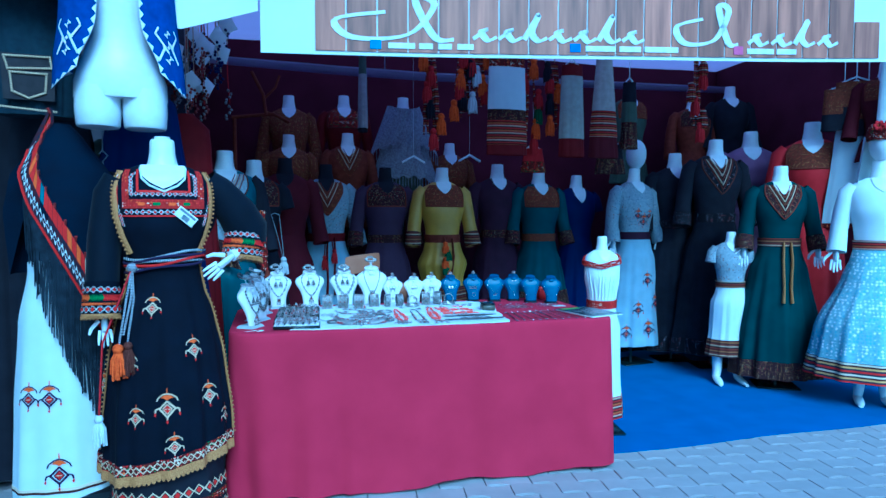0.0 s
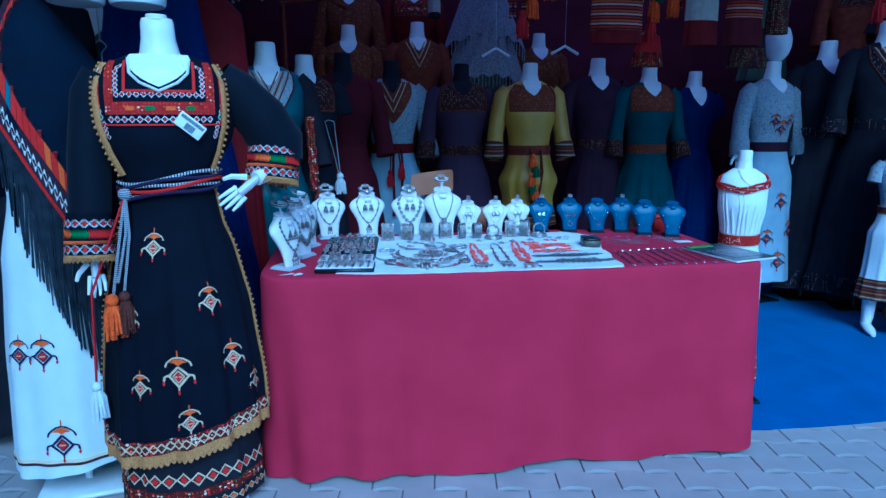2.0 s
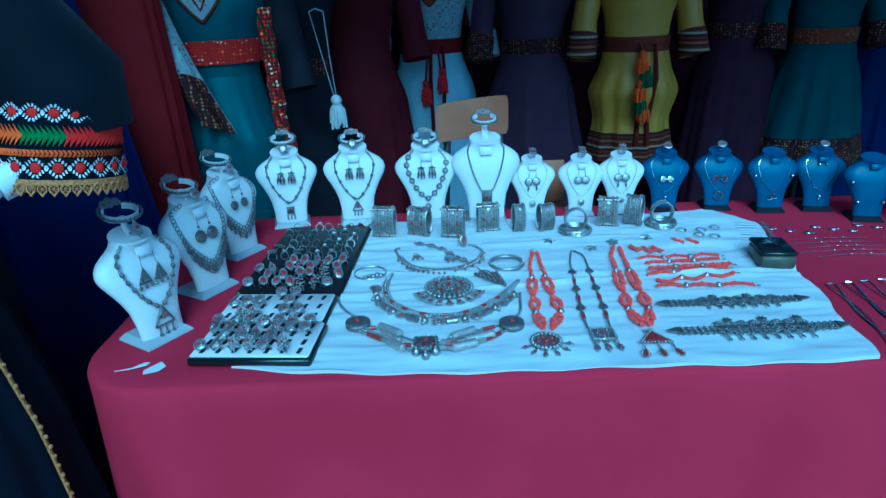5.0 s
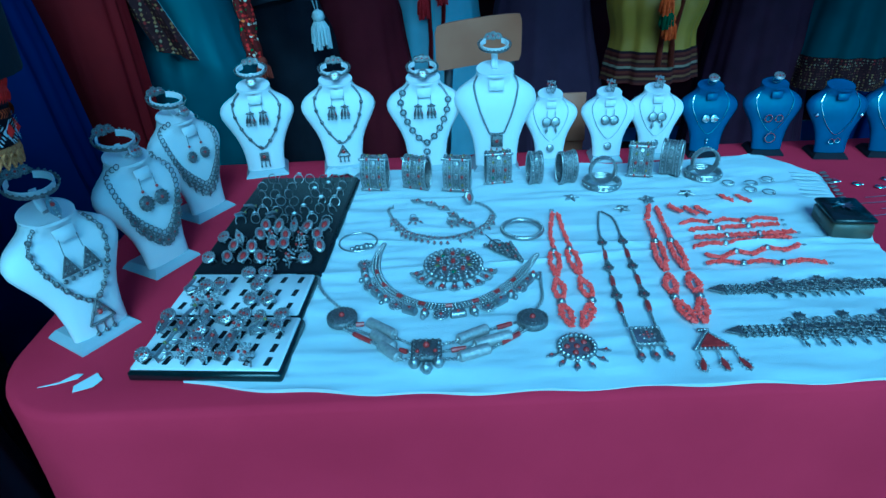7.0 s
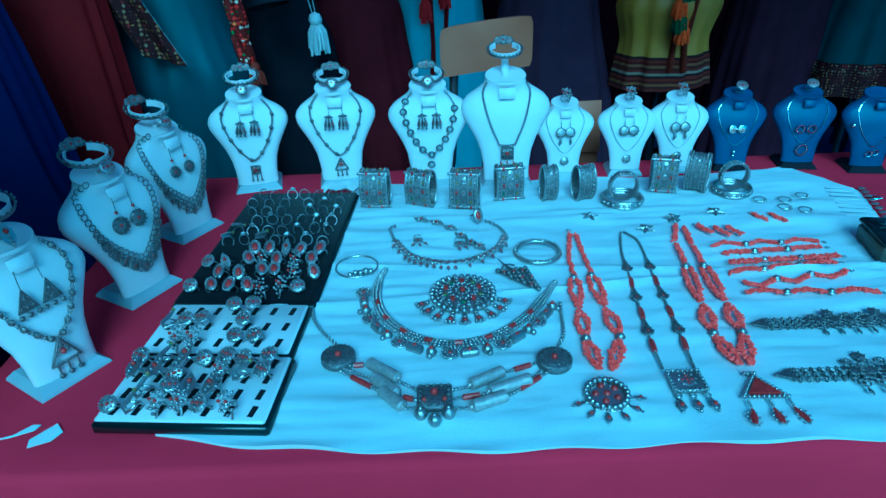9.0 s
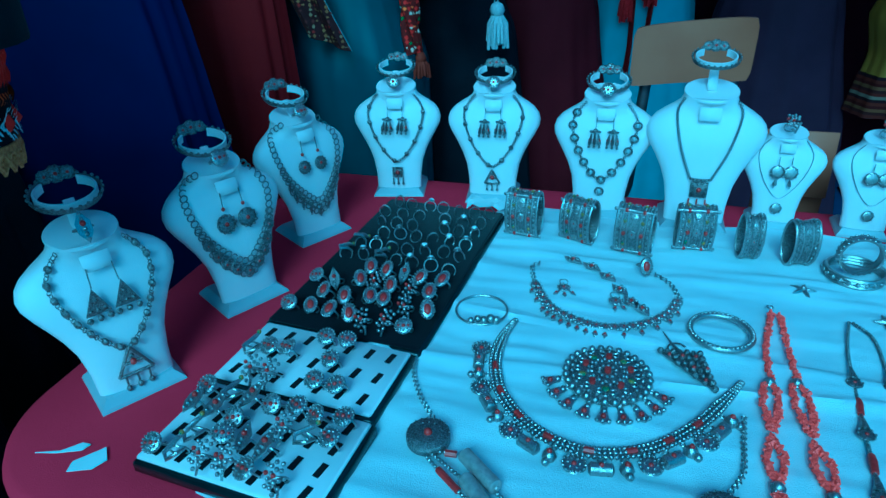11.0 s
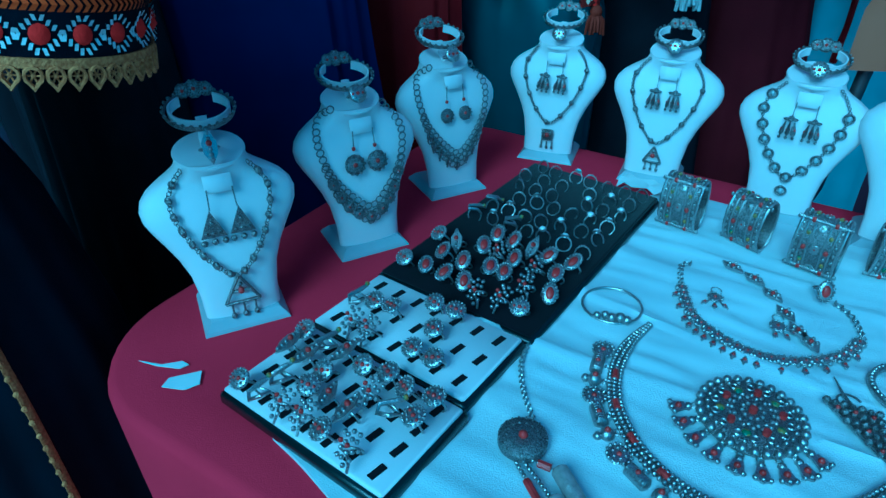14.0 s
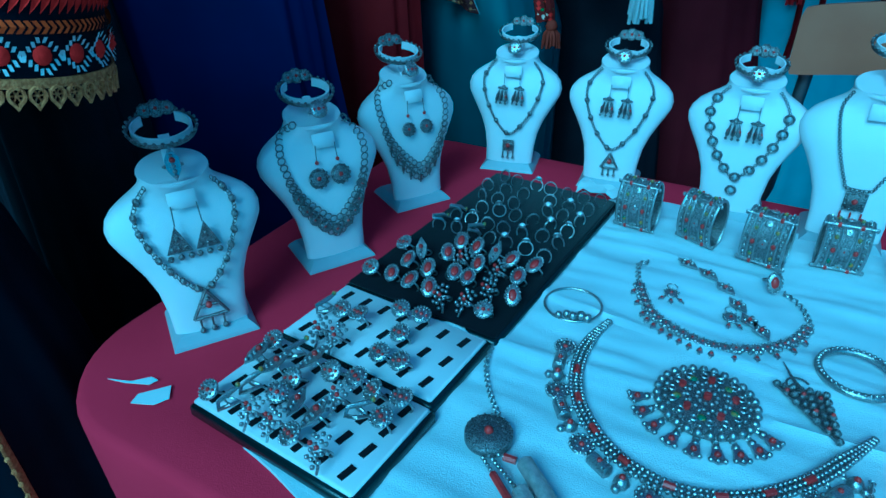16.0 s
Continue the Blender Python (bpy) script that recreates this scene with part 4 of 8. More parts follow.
def big_cuff(p, q, r0, r1, n=18):
    """A stiff embroidered cuff from p to q: stitched lozenges, leaf rows, a chain row and pointed gold lace."""
    p, q = Vector(p), Vector(q)
    way = (q - p).normalized()
    long = (q - p).length
    e1 = way.cross(Vector((0, 0, 1) if abs(way.z) < 0.8 else (0, 1, 0))).normalized()
    e2 = way.cross(e1)

    def on(a, v, off=0.0):
        r = r0 + (r1 - r0) * v + off
        return p + (q - p) * v + r * (math.cos(a) * e1 + math.sin(a) * e2)

    def strip(v0, v1, off, mat, name):
        k = 72
        part(name, Mesh().grid([[on(2 * math.pi * j / k, v, o) for j in range(k)] for v, o in ((v0, -0.002), (v0, off), (v1, off), (v1, -0.002))], True), mat, A)

    strip(-0.12, 0.86, 0.002, NAVY, "cuff")
    strip(0.83, 0.885, 0.004, GOLDLACE, "cuff_lace")
    white, core, chain_row = Mesh(), Mesh(), Mesh()
    leaves = {T_RED: Mesh(), T_GREEN: Mesh(), T_ORANGE: Mesh()}
    da = math.pi / n
    for i in range(n):
        a = 2 * math.pi * i / n
        for c, h in ((0.12, 0.085), (0.70, 0.1)):
            # each side of a lozenge is a run of short slanted stitches
            for sg in (1, -1):
                for sd in (1, -1):
                    for k in range(4):
                        u = (k + 0.5) / 4
                        x, y = a + sd * da * u, c + sg * h * (1 - u)
                        white.add([on(x - da * 0.09, y - sg * 0.016, 0.0045), on(x + da * 0.09, y - sg * 0.016, 0.0045), on(x + da * 0.09 + sd * da * 0.1, y + sg * 0.018, 0.0065), on(x - da * 0.09 + sd * da * 0.1, y + sg * 0.018, 0.0065)], [(0, 1, 2, 3)])
            core.add([on(a + da * 0.5 * math.cos(t), c + h * 0.58 * math.sin(t), 0.004) for t in (k * math.pi / 6 for k in range(12))] + [on(a, c, 0.0085)], [(k, (k + 1) % 12, 12) for k in range(12)])
        to = leaves[(T_RED, T_RED, T_GREEN, T_ORANGE)[(i // 2) % 4]]
        for k in range(4):
            x = a + da * (k - 1.5) * 0.5
            for sg in (1, -1):
                to.add([on(x - da * 0.3, 0.36, 0.004), on(x + da * 0.28, 0.36, 0.004), on(x + da * 0.62, 0.36 + sg * 0.115, 0.005), on(x + da * 0.16, 0.36 + sg * 0.06, 0.006)], [(0, 1, 2, 3)])
        for k in range(5):
            x = a + da * (k - 2) * 0.4
            for sg in (1, -1):
                chain_row.add([on(x - da * 0.15, 0.545, 0.005), on(x + da * 0.12, 0.545, 0.006), on(x + da * 0.34, 0.545 + sg * 0.036, 0.005), on(x + da * 0.05, 0.545 + sg * 0.036, 0.004)], [(0, 1, 2, 3)])
    part("white_stitch", white, T_WHITE, A, smooth=False)
    pieces("red_lozenge", core, T_RED, A)
    part("chain_stitch", chain_row, T_ORANGE, A, smooth=False)
    for mat, m in leaves.items():
        part("leaf_stitch", m, mat, A, smooth=False)
    points = Mesh()
    for i in range(2 * n):
        a = math.pi * (i + 0.5) / n
        rim = [(math.cos(t), math.sin(t)) for t in (k * math.pi / 6 for k in range(12))]
        def at_(x, y, s_, off):
            y = y * 1.5 if y > 0 and abs(x) < 0.3 else y
            return on(a + da * 0.5 * s_ * x, 0.925 + 0.06 * s_ * y, off)
        outer = [at_(x, y, 1.0, 0.003) for x, y in rim]
        top_o = [at_(x, y, 0.92, 0.0055) for x, y in rim]
        top_i = [at_(x, y, 0.66, 0.0055) for x, y in rim]
        inner = [at_(x, y, 0.6, 0.002) for x, y in rim]
        points.grid([outer, top_o, top_i, inner], True)
        for k in range(3):
            t = k * math.pi / 3
            points.tube([on(a + da * 0.32 * math.cos(t), 0.925 + 0.04 * math.sin(t), 0.003), on(a - da * 0.32 * math.cos(t), 0.925 - 0.04 * math.sin(t), 0.003)], 0.0007, 4)
        points.ball(on(a, 0.925, 0.003), 0.0018, 6)
    part("lace_edging", points, GOLDLACE, A)


big_cuff((0.327, 0.035, 1.215), (0.312, 0.018, 1.092), 0.077, 0.083, 20)
big_cuff((-0.23, -0.062, 1.015), (-0.235, -0.08, 0.885), 0.06, 0.066, 16)
# belt cords, knot and tassels
ROPE_V = stripes("grey_braid_hanging", [(0.5, 0.5, 0.53), (0.03, 0.03, 0.06), (0.45, 0.45, 0.48), (0.04, 0.03, 0.06)], 0.012, axis=2)
belt = Mesh()
for q in range(6):
    cord = Mesh().tube([A_up.point(p, 1.132 + 0.02 * math.sin(p) - 0.0095 * q + 0.006 * math.sin(3 * p + 1.7 * q), 0.014 + 0.005 * (q % 2)) for p in (2 * math.pi * k / 48 for k in range(49))], 0.0056, 7)
    part("belt_cord", cord, (GREYROPE, T_DARK, GREYROPE, T_RED, GREYROPE, T_DARK)[q], A)
bk = Vector(A_up.point(-0.85, 1.085, 0.03))
belt.ball(bk, 0.017, 10, (1.2, 0.8, 1))
belt.ring(tuple(bk), 0.014, 0.006, "y", 14, 6)
for dx, ln in ((-0.012, 0.3), (0.004, 0.26), (0.014, 0.32)):
    belt.tube([bk, bk + Vector((dx - 0.01, -0.02, -0.12)), bk + Vector((dx - 0.04, -0.05, -ln))], 0.0045, 6)
part("cord_belt", belt, ROPE_V, A, "braided grey and red cord belt")


def tassel(parent, p, ln, r, mat, name="tassel"):
    t = Mesh()
    t.ball((p[0], p[1], p[2]), r * 0.7, 8)
    for i in range(22):
        a, q = i * 2.4, r * math.sqrt((i + 0.5) / 22)
        t.tube([(p[0], p[1], p[2]), (p[0] + q * 0.8 * math.cos(a), p[1] + q * 0.8 * math.sin(a), p[2] - ln * 0.35), (p[0] + q * math.cos(a), p[1] + q * math.sin(a), p[2] - ln * (0.9 + 0.1 * math.sin(i)))], [r * 0.25, r * 0.2, r * 0.14], 5)
    if parent is None:
        return solo(name, t, mat, label="wool tassel hanging in the stall", category="tassel")
    return part(name, t, mat, parent)


tassel(A, bk + Vector((-0.055, -0.06, -0.31)), 0.12, 0.03, ORANGEWOOL)
tassel(A, bk + Vector((-0.02, -0.06, -0.3)), 0.12, 0.025, BROWNWOOL)
tassel(A, (-0.25, -0.12, 0.5), 0.11, 0.025, T_WHITE)
part("tassel_cord", Mesh().tube([bk, (-0.23, -0.14, 0.8), (-0.25, -0.12, 0.5)], 0.004, 5), REDWOOL, A)
# price tag on the bodice
tag = thing("price_tag", at_a @ Matrix.Translation(A_up.point(0.3, 1.3, 0.014)) @ pose(0, 0, 0, 85, 0, 15) @ pose(0, 0, 0, 0, 0, -40), "white paper price tag pinned to the dress", "tag")
part("card", Mesh().box((0.02, 0, 0), (0.085, 0.045, 0.002), 0.0005), PAPER, tag)
part("print", Mesh().box((0.022, -0.008, 0.0016), (0.03, 0.02, 0.001)).box((0.02, 0.012, 0.0016), (0.075, 0.01, 0.001)), PRINT, tag, "unreadable grey print")

# dark stitched motifs on the pale dress further in
for phi, z, k in ((0.1, 0.75, 0.09), (0.45, 0.55, 0.1), (-0.3, 0.5, 0.09), (0.1, 0.33, 0.1), (0.7, 0.3, 0.1), (-0.7, 0.3, 0.09)):
    motif(PL, phi, z, k, PD, T_DARK)
for phi, z, k in ((-0.35, 1.3, 0.07), (0.35, 1.3, 0.07), (0.0, 1.25, 0.08)):
    motif(PU, phi, z, k, PD, T_DARK)
# white skirt with a dark fringed shawl
BX, BY = -0.86, 2.98
at_b = pose(BX, BY, 0, 0, 0, 12)
B_low = Body([(0.13, 0.215, 0.17, 0), (0.5, 0.2, 0.16, 0), (0.85, 0.175, 0.14, 0), (1.06, 0.135, 0.1, 0)], ((6, 0.03, 1.0), (13, 0.022, 0.3)), 1.0, 0.13)
m = Mesh()
m.ball((0, 0.01, 1.5), 0.11, 12, (1.2, 0.8, 1.0))
m.cyl((0, 0, 0.008), (0, 0, 1.55), 0.014, 8)
m.box((0, 0, 0.014), (0.3, 0.26, 0.02), 0.006)
solo("mannequin", m, PLAIN, at_b, "white plastic mannequin under a draped shawl", "mannequin", "mannequins at the front")
Bd = thing("skirt", at_b, "long white skirt with small stitched motifs", "skirt")
part("cloth", B_low.shell(0.13, 1.1, 24, 110, hem=lambda p: 0.015 * math.sin(2 * p)), DRESS_WHITE, Bd)
part("hem_stripe", B_low.band(0.165, 0.185, 0.003, 110), STRIPE_HEM, Bd)
for phi, z, k in ((-0.72, 0.56, 0.075), (-0.3, 0.56, 0.08), (-0.15, 0.25, 0.095), (1.1, 0.35, 0.075), (0.9, 0.75, 0.06)):
    motif(B_low, phi, z, k, Bd, T_DARK)
S_up = Body([(0.6, 0.205, 0.17, 0), (1.05, 0.2, 0.155, 0), (1.3, 0.215, 0.15, 0), (1.45, 0.19, 0.12, 0.01), (1.54, 0.13, 0.09, 0.01), (1.62, 0.075, 0.06, 0.01), (1.675, 0.03, 0.03, 0.01)], ((5, 0.03, 0.2), (9, 0.018, 1.3)), 1.6, 0.75)
Sd = thing("shawl", at_b, "dark shawl with bright woven border and long black fringe", "shawl")


def shawl_low(p):
    """Lower edge: high at one shoulder, falling diagonally across the front."""
    q = ((p + math.pi) % (2 * math.pi)) - math.pi
    return 1.13 - 0.43 * max(-1.2, min(q, 1.0)) if abs(q) < 1.6 else 1.05


rows = []
for i in range(22):
    v = i / 21
    rows.append([S_up.point(2 * math.pi * j / 96, shawl_low(2 * math.pi * j / 96) * (1 - v) + 1.675 * v, 0.004) for j in range(96)])
part("cloth", Mesh().loft(rows, False), material("midnight_shawl", (0.004, 0.008, 0.022), (0.003, 0.005, 0.015), rough=0.85, scale=10), Sd)
edge, fr, bob = Mesh(), Mesh(), Mesh()
line = [-1.05 + 2.45 * k / 44 for k in range(45)]


def on_edge(p, w, off):
    return S_up.point(p, shawl_low(p) + 2.0 * w, off)


edge.grid([[on_edge(p, w, o) for p in line] for w, o in ((-0.012, 0.0), (-0.012, 0.012), (0.08, 0.012), (0.08, 0.0))])
part("woven_border", edge, material("dark_border_weave", (0.012, 0.02, 0.04), (0.05, 0.01, 0.012), rough=0.85, scale=60), Sd)
BLOCKS = (T_RED, T_ORANGE, T_GREEN, T_RED, T_CREAM, material("teal_thread", (0.02, 0.16, 0.2), (0.014, 0.1, 0.13), rough=0.8, scale=200))
rb = random.Random(8)
for k in range(34):
    p = -1.04 + 2.42 * k / 34
    part("border_block", Mesh().grid([[on_edge(p + 0.066 * u, w, 0.0135) for u in (0, 0.5, 1)] for w in (0.044, 0.078)]), T_RED if k % 2 else rb.choice(BLOCKS), Sd)
part("border_edge", Mesh().tube([on_edge(p, -0.01, 0.013) for p in line], 0.005, 5), T_RED, Sd)
for side, mat in ((0.016, T_WHITE),):
    z = Mesh()
    for k in range(44):
        p = -1.02 + 2.35 * k / 43
        for sg in (1, -1):
            z.add([on_edge(p, side + sg * 0.014, 0.0135), on_edge(p + 0.028, side, 0.0135), on_edge(p, side + sg * 0.006, 0.0135), on_edge(p - 0.028, side, 0.0135)], [(0, 1, 2, 3)])
    part("border_zigzag", z, mat, Sd, smooth=False)
for k in range(16):
    p = -1.0 + 2.3 * k / 15
    bob.tube([on_edge(p, 0.076, 0.01), on_edge(p, 0.088, 0.022)], [0.003, 0.006], 5)
pieces("border_bobble", bob, CORAL, Sd)
rnd = random.Random(5)
for k in range(110):
    p = -1.0 + 2.4 * k / 109
    a = Vector(on_edge(p, -0.01, 0.008))
    ln = 0.36 + 0.04 * rnd.random()
    b = B_low.point(p * 0.85, a.z - ln * 0.5, 0.03 + 0.012 * rnd.random())
    c = B_low.point(p * 0.85 + 0.03 * rnd.uniform(-1, 1), a.z - ln, 0.016 + 0.02 * rnd.random())
    fr.tube([a, b, c], 0.0027, 4)
part("fringe", fr, material("black_fringe", (0.03, 0.035, 0.05), (0.012, 0.014, 0.022), rough=0.9), Sd)

# hanging torso form with a blue embroidered waistcoat
m = Mesh()
rows = []
for z, rx, ry in ((1.75, 0.178, 0.10), (1.82, 0.176, 0.12), (1.9, 0.15, 0.1), (1.99, 0.115, 0.085), (2.08, 0.12, 0.09), (2.2, 0.15, 0.11), (2.34, 0.16, 0.1), (2.42, 0.1, 0.06), (2.48, 0.05, 0.045), (2.54, 0.045, 0.045)):
    rows.append([(rx * math.sin(a), -ry * math.cos(a), z) for a in (2 * math.pi * j / 32 for j in range(32))])
m.loft(rows)
for sx in (-1, 1):
    m.loft([[(sx * 0.088 + rx * math.sin(a), -ry * math.cos(a), z) for a in (2 * math.pi * j / 20 for j in range(20))] for z, rx, ry in ((1.632, 0.078, 0.088), (1.64, 0.083, 0.094), (1.7, 0.088, 0.1), (1.79, 0.086, 0.1))])
m.cyl((0, 0.0, 2.5), (0, 0.0, 2.8), 0.008, 6)
at_t = pose(-0.612, 2.92, 0.025, 0, 0, 10)
solo("torso_form", m, PLAIN, at_t, "white plastic torso form hung from the canopy", "mannequin")
V = thing("waistcoat", at_t, "open royal blue waistcoat with white embroidery", "waistcoat")
vest_mat = material("blue_felt", (0.006, 0.06, 0.28), (0.004, 0.04, 0.2), rough=0.85, bump=0.4)
T_body = Body([(1.7, 0.222, 0.15, 0), (1.9, 0.215, 0.14, 0), (2.05, 0.2, 0.125, 0), (2.2, 0.195, 0.13, 0), (2.36, 0.19, 0.11, 0), (2.43, 0.12, 0.07, 0)])
for sx in (-1, 1):
    rows, tr = [], Mesh()
    for i in range(15):
        v = i / 14
        z_in = 1.89 + 0.54 * v
        a_in = 0.34 + 0.3 * math.exp(-((v - 0.0) / 0.2) ** 2)
        rows.append([T_body.point(sx * (a_in + (2.3 - a_in) * u / 9), z_in - 0.12 * math.exp(-((u - 4) / 4) ** 2) * (1 - v), 0.012 + 0.02 * (1 - v)) for u in range(10)])
    part("front_panel", Mesh().grid(rows), vest_mat, V)
    for i in range(13):
        p, q = Vector(rows[i][0]), Vector(rows[i + 1][0])
        dx = Vector((sx * 0.016, -0.004, 0))
        tr.add([p + Vector((0, -0.004, 0)), q + Vector((0, -0.004, 0)), (p + q) / 2 + dx], [(0, 1, 2)])
    for u in range(9):
        p, q = Vector(rows[0][u]), Vector(rows[0][u + 1])
        tr.add([p + Vector((0, -0.005, 0)), q + Vector((0, -0.005, 0)), (p + q) / 2 + Vector((0, -0.006, 0.016))], [(0, 1, 2)])
    part("triangle_border", tr, T_WHITE, V, smooth=False)
    em = []
    for cx, cz, k in ((0, 0, 0.03), (0, 0.055, 0.018), (0, -0.05, 0.022)):
        em += [[(cx, cz + k), (cx + k, cz), (cx + k * 0.5, cz), (cx, cz + k * 0.5)], [(cx, cz - k), (cx - k, cz), (cx - k * 0.5, cz), (cx, cz - k * 0.5)], [(cx - k * 0.3, cz), (cx, cz - k * 0.3), (cx + k * 0.3, cz), (cx, cz + k * 0.3)]]
    for sg in (1, -1):
        em += [[(0.01 * sg, 0.0), (0.05 * sg, 0.05), (0.058 * sg, 0.046), (0.018 * sg, -0.006)], [(0.01 * sg, 0.0), (0.045 * sg, -0.065), (0.053 * sg, -0.06), (0.02 * sg, 0.004)], [(0.05 * sg, 0.05), (0.035 * sg, 0.075), (0.043 * sg, 0.078), (0.058 * sg, 0.048)]]
    part("embroidered_figure", T_body.decal(sx * 0.85, 1.96, em, 0.034), T_WHITE, V, smooth=False)

# blue, red and dark garments hung behind the front pair
def hung(name, x, y, z0, z1, w0, w1, depth, mat, label, rz=0, seed=0, category="dress"):
    b = Body([(z0, w1, depth * 1.3, 0), (z0 + 0.5 * (z1 - z0), (w0 + w1) / 2, depth * 1.15, 0), (z1 - 0.1, w0, depth, 0), (z1 - 0.03, w0 * 0.75, depth * 0.7, 0), (z1, w0 * 0.3, depth * 0.4, 0)], ((7, 0.06, seed), (13, 0.05, seed * 2.1), (21, 0.03, seed)), z1, z0)
    e = thing(name, pose(x, y, 0, 0, 0, rz), label, category, "garments on hangers")
    part("cloth", b.shell(z0, z1, 22, 100, cap=True), mat, e)
    hk = Mesh().tube([(0, 0, z1 - 0.01), (0, 0, z1 + 0.05), (0.02, 0, z1 + 0.075), (0.0, 0, z1 + 0.1), (-0.015, 0, z1 + 0.085)], 0.003, 5)
    hk.cyl((0, 0, z1 + 0.09), (0, 0, 2.83), 0.0025, 5)
    part("hanger_hook", hk, STEEL, e)
    return b, e


hung("long_dress", -0.63, 3.47, 0.05, 1.95, 0.16, 0.42, 0.08, ROYAL, "long royal blue dress on a hanger behind the table", 20, 1.0)
hung("long_dress", -0.47, 3.8, 0.1, 1.86, 0.13, 0.19, 0.06, CRIMSON, "long crimson dress on a hanger", 15, 2.2)
hung("dark_dress", -0.86, 3.75, 0.03, 1.7, 0.16, 0.3, 0.07, OLIVE, "dark grey-green garment on a hanger", 10, 3.0)
# added black garment: stands in for the shade beside the table
hung("dark_dress", -0.78, 3.3, 0.03, 1.5, 0.14, 0.24, 0.08, BLACKCLOTH, "black garment added to fill the shaded gap behind the front pair", 10, 2.6)
hung("dark_dress", -1.05, 3.42, 0.06, 1.8, 0.2, 0.22, 0.09, BLACKCLOTH, "long black dress with wide skirt on a hanger", 10, 0.6)
hung("dark_dress", -1.32, 3.4, 0.06, 2.5, 0.22, 0.3, 0.1, BLACKCLOTH, "long black garment on a hanger", 10, 1.6)
hung("jacket", -0.99, 3.12, 1.72, 2.45, 0.19, 0.16, 0.06, material("slate_felt", (0.025, 0.035, 0.05), (0.016, 0.022, 0.034), rough=0.9, bump=0.5), "dark slate jacket with an embroidered pocket", 12, 0.3, "jacket")
jk = thing("pocket_flap", pose(-0.985, 3.02, 1.885, 0, 0, 12) @ Matrix.Scale(1.3, 4), "brown felt pocket outlined in cream cord", "pocket")
part("patch", Mesh().plate([(-0.07, -0.085), (0.07, -0.085), (0.075, 0.06), (-0.075, 0.06)], 0.008, pose(0, 0, 0, 90)), material("brown_slate_felt", (0.045, 0.04, 0.045), (0.03, 0.026, 0.03), rough=0.9, bump=0.5), jk)
cord = Mesh()
for q in ([(-0.065, 0.05), (0.06, 0.055), (0.065, 0.02), (-0.055, 0.01), (-0.065, 0.05)], [(-0.05, 0.0), (-0.045, -0.06), (0, -0.08), (0.045, -0.06), (0.05, 0.0), (-0.05, 0.0)], [(-0.085, -0.11), (0.08, -0.12)]):
    for a_, b_ in zip(q, q[1:]):
        n_ = max(3, int(math.dist(a_, b_) / 0.007))
        for i_ in range(n_):
            cord.ball((a_[0] + (b_[0] - a_[0]) * i_ / n_, -0.012, a_[1] + (b_[1] - a_[1]) * i_ / n_), 0.0042, 6)
part("cord_outline", cord, T_CREAM, jk)


# ---- banner and valances ----
def cloth_strip(name, x0, y0, x1, y1, z_low, z_top, mat, label, n=40, th=0.006):
    rows = []
    for v, o in ((0, 0), (1, 0), (1, th), (0, th)):
        row = []
        for j in range(n + 1):
            u = j / n
            zl = z_low(u) if callable(z_low) else z_low
            row.append((x0 + (x1 - x0) * u, y0 + (y1 - y0) * u + o + 0.012 * math.sin(u * 9), zl + (z_top - zl) * v))
        rows.append(row)
    rows.append(rows[0])
    return solo(name, Mesh().grid(rows), mat, label=label, category="valance")


BX0, BY0, BX1, BY1 = -0.05, 3.0, 3.12, 2.58
ban = thing("banner", Matrix.Identity(4), "printed wood-look banner on a white valance", "banner")


def on_banner(u, z, off=0.0):
    return (BX0 + (BX1 - BX0) * u, BY0 + (BY1 - BY0) * u - off + 0.01 * math.sin(u * 9), z)


def low_edge(u):
    return 2.03 + 0.06 * u - 0.012 * math.sin(u * 3.1)


def banner_sheet(u0, u1, z0, z1, off, n=40):
    rows = []
    for v, o in ((0, off - 0.004), (0, off), (1, off), (1, off - 0.004)):
        rows.append([on_banner(u0 + (u1 - u0) * j / n, low_edge(u0 + (u1 - u0) * j / n) + z0 + (z1 - z0) * v, o) for j in range(n + 1)])
    rows.append(rows[0])
    return Mesh().grid(rows)


part("valance", banner_sheet(0, 1, 0, 0.75, 0.0), CANVAS, ban, "white canvas valance")
wood = material("printed_planks", (0.42, 0.17, 0.1), (0.15, 0.055, 0.035), rough=0.5, scale=4, bump=0.03, spread=0.25)
wnode = wood.node_tree.nodes
mp = wnode.new("ShaderNodeMapping")
mp.inputs["Scale"].default_value = (6, 1, 0.5)
tcn = wnode.new("ShaderNodeTexCoord")
wood.node_tree.links.new(tcn.outputs["Object"], mp.inputs[0])
wood.node_tree.links.new(mp.outputs[0], [q for q in wnode if q.type == "TEX_NOISE"][0].inputs["Vector"])
for k in range(20):
    u0 = 0.075 + 0.895 * k / 20
    part("printed_plank", banner_sheet(u0 + 0.0012, u0 + 0.895 / 20 - 0.0012, 0.018, 0.62 if k < 18 else 0.42 if k == 18 else 0.2, 0.006, 3), wood, ban)
white_ink = material("white_ink", (0.8, 0.8, 0.82), rough=0.5)


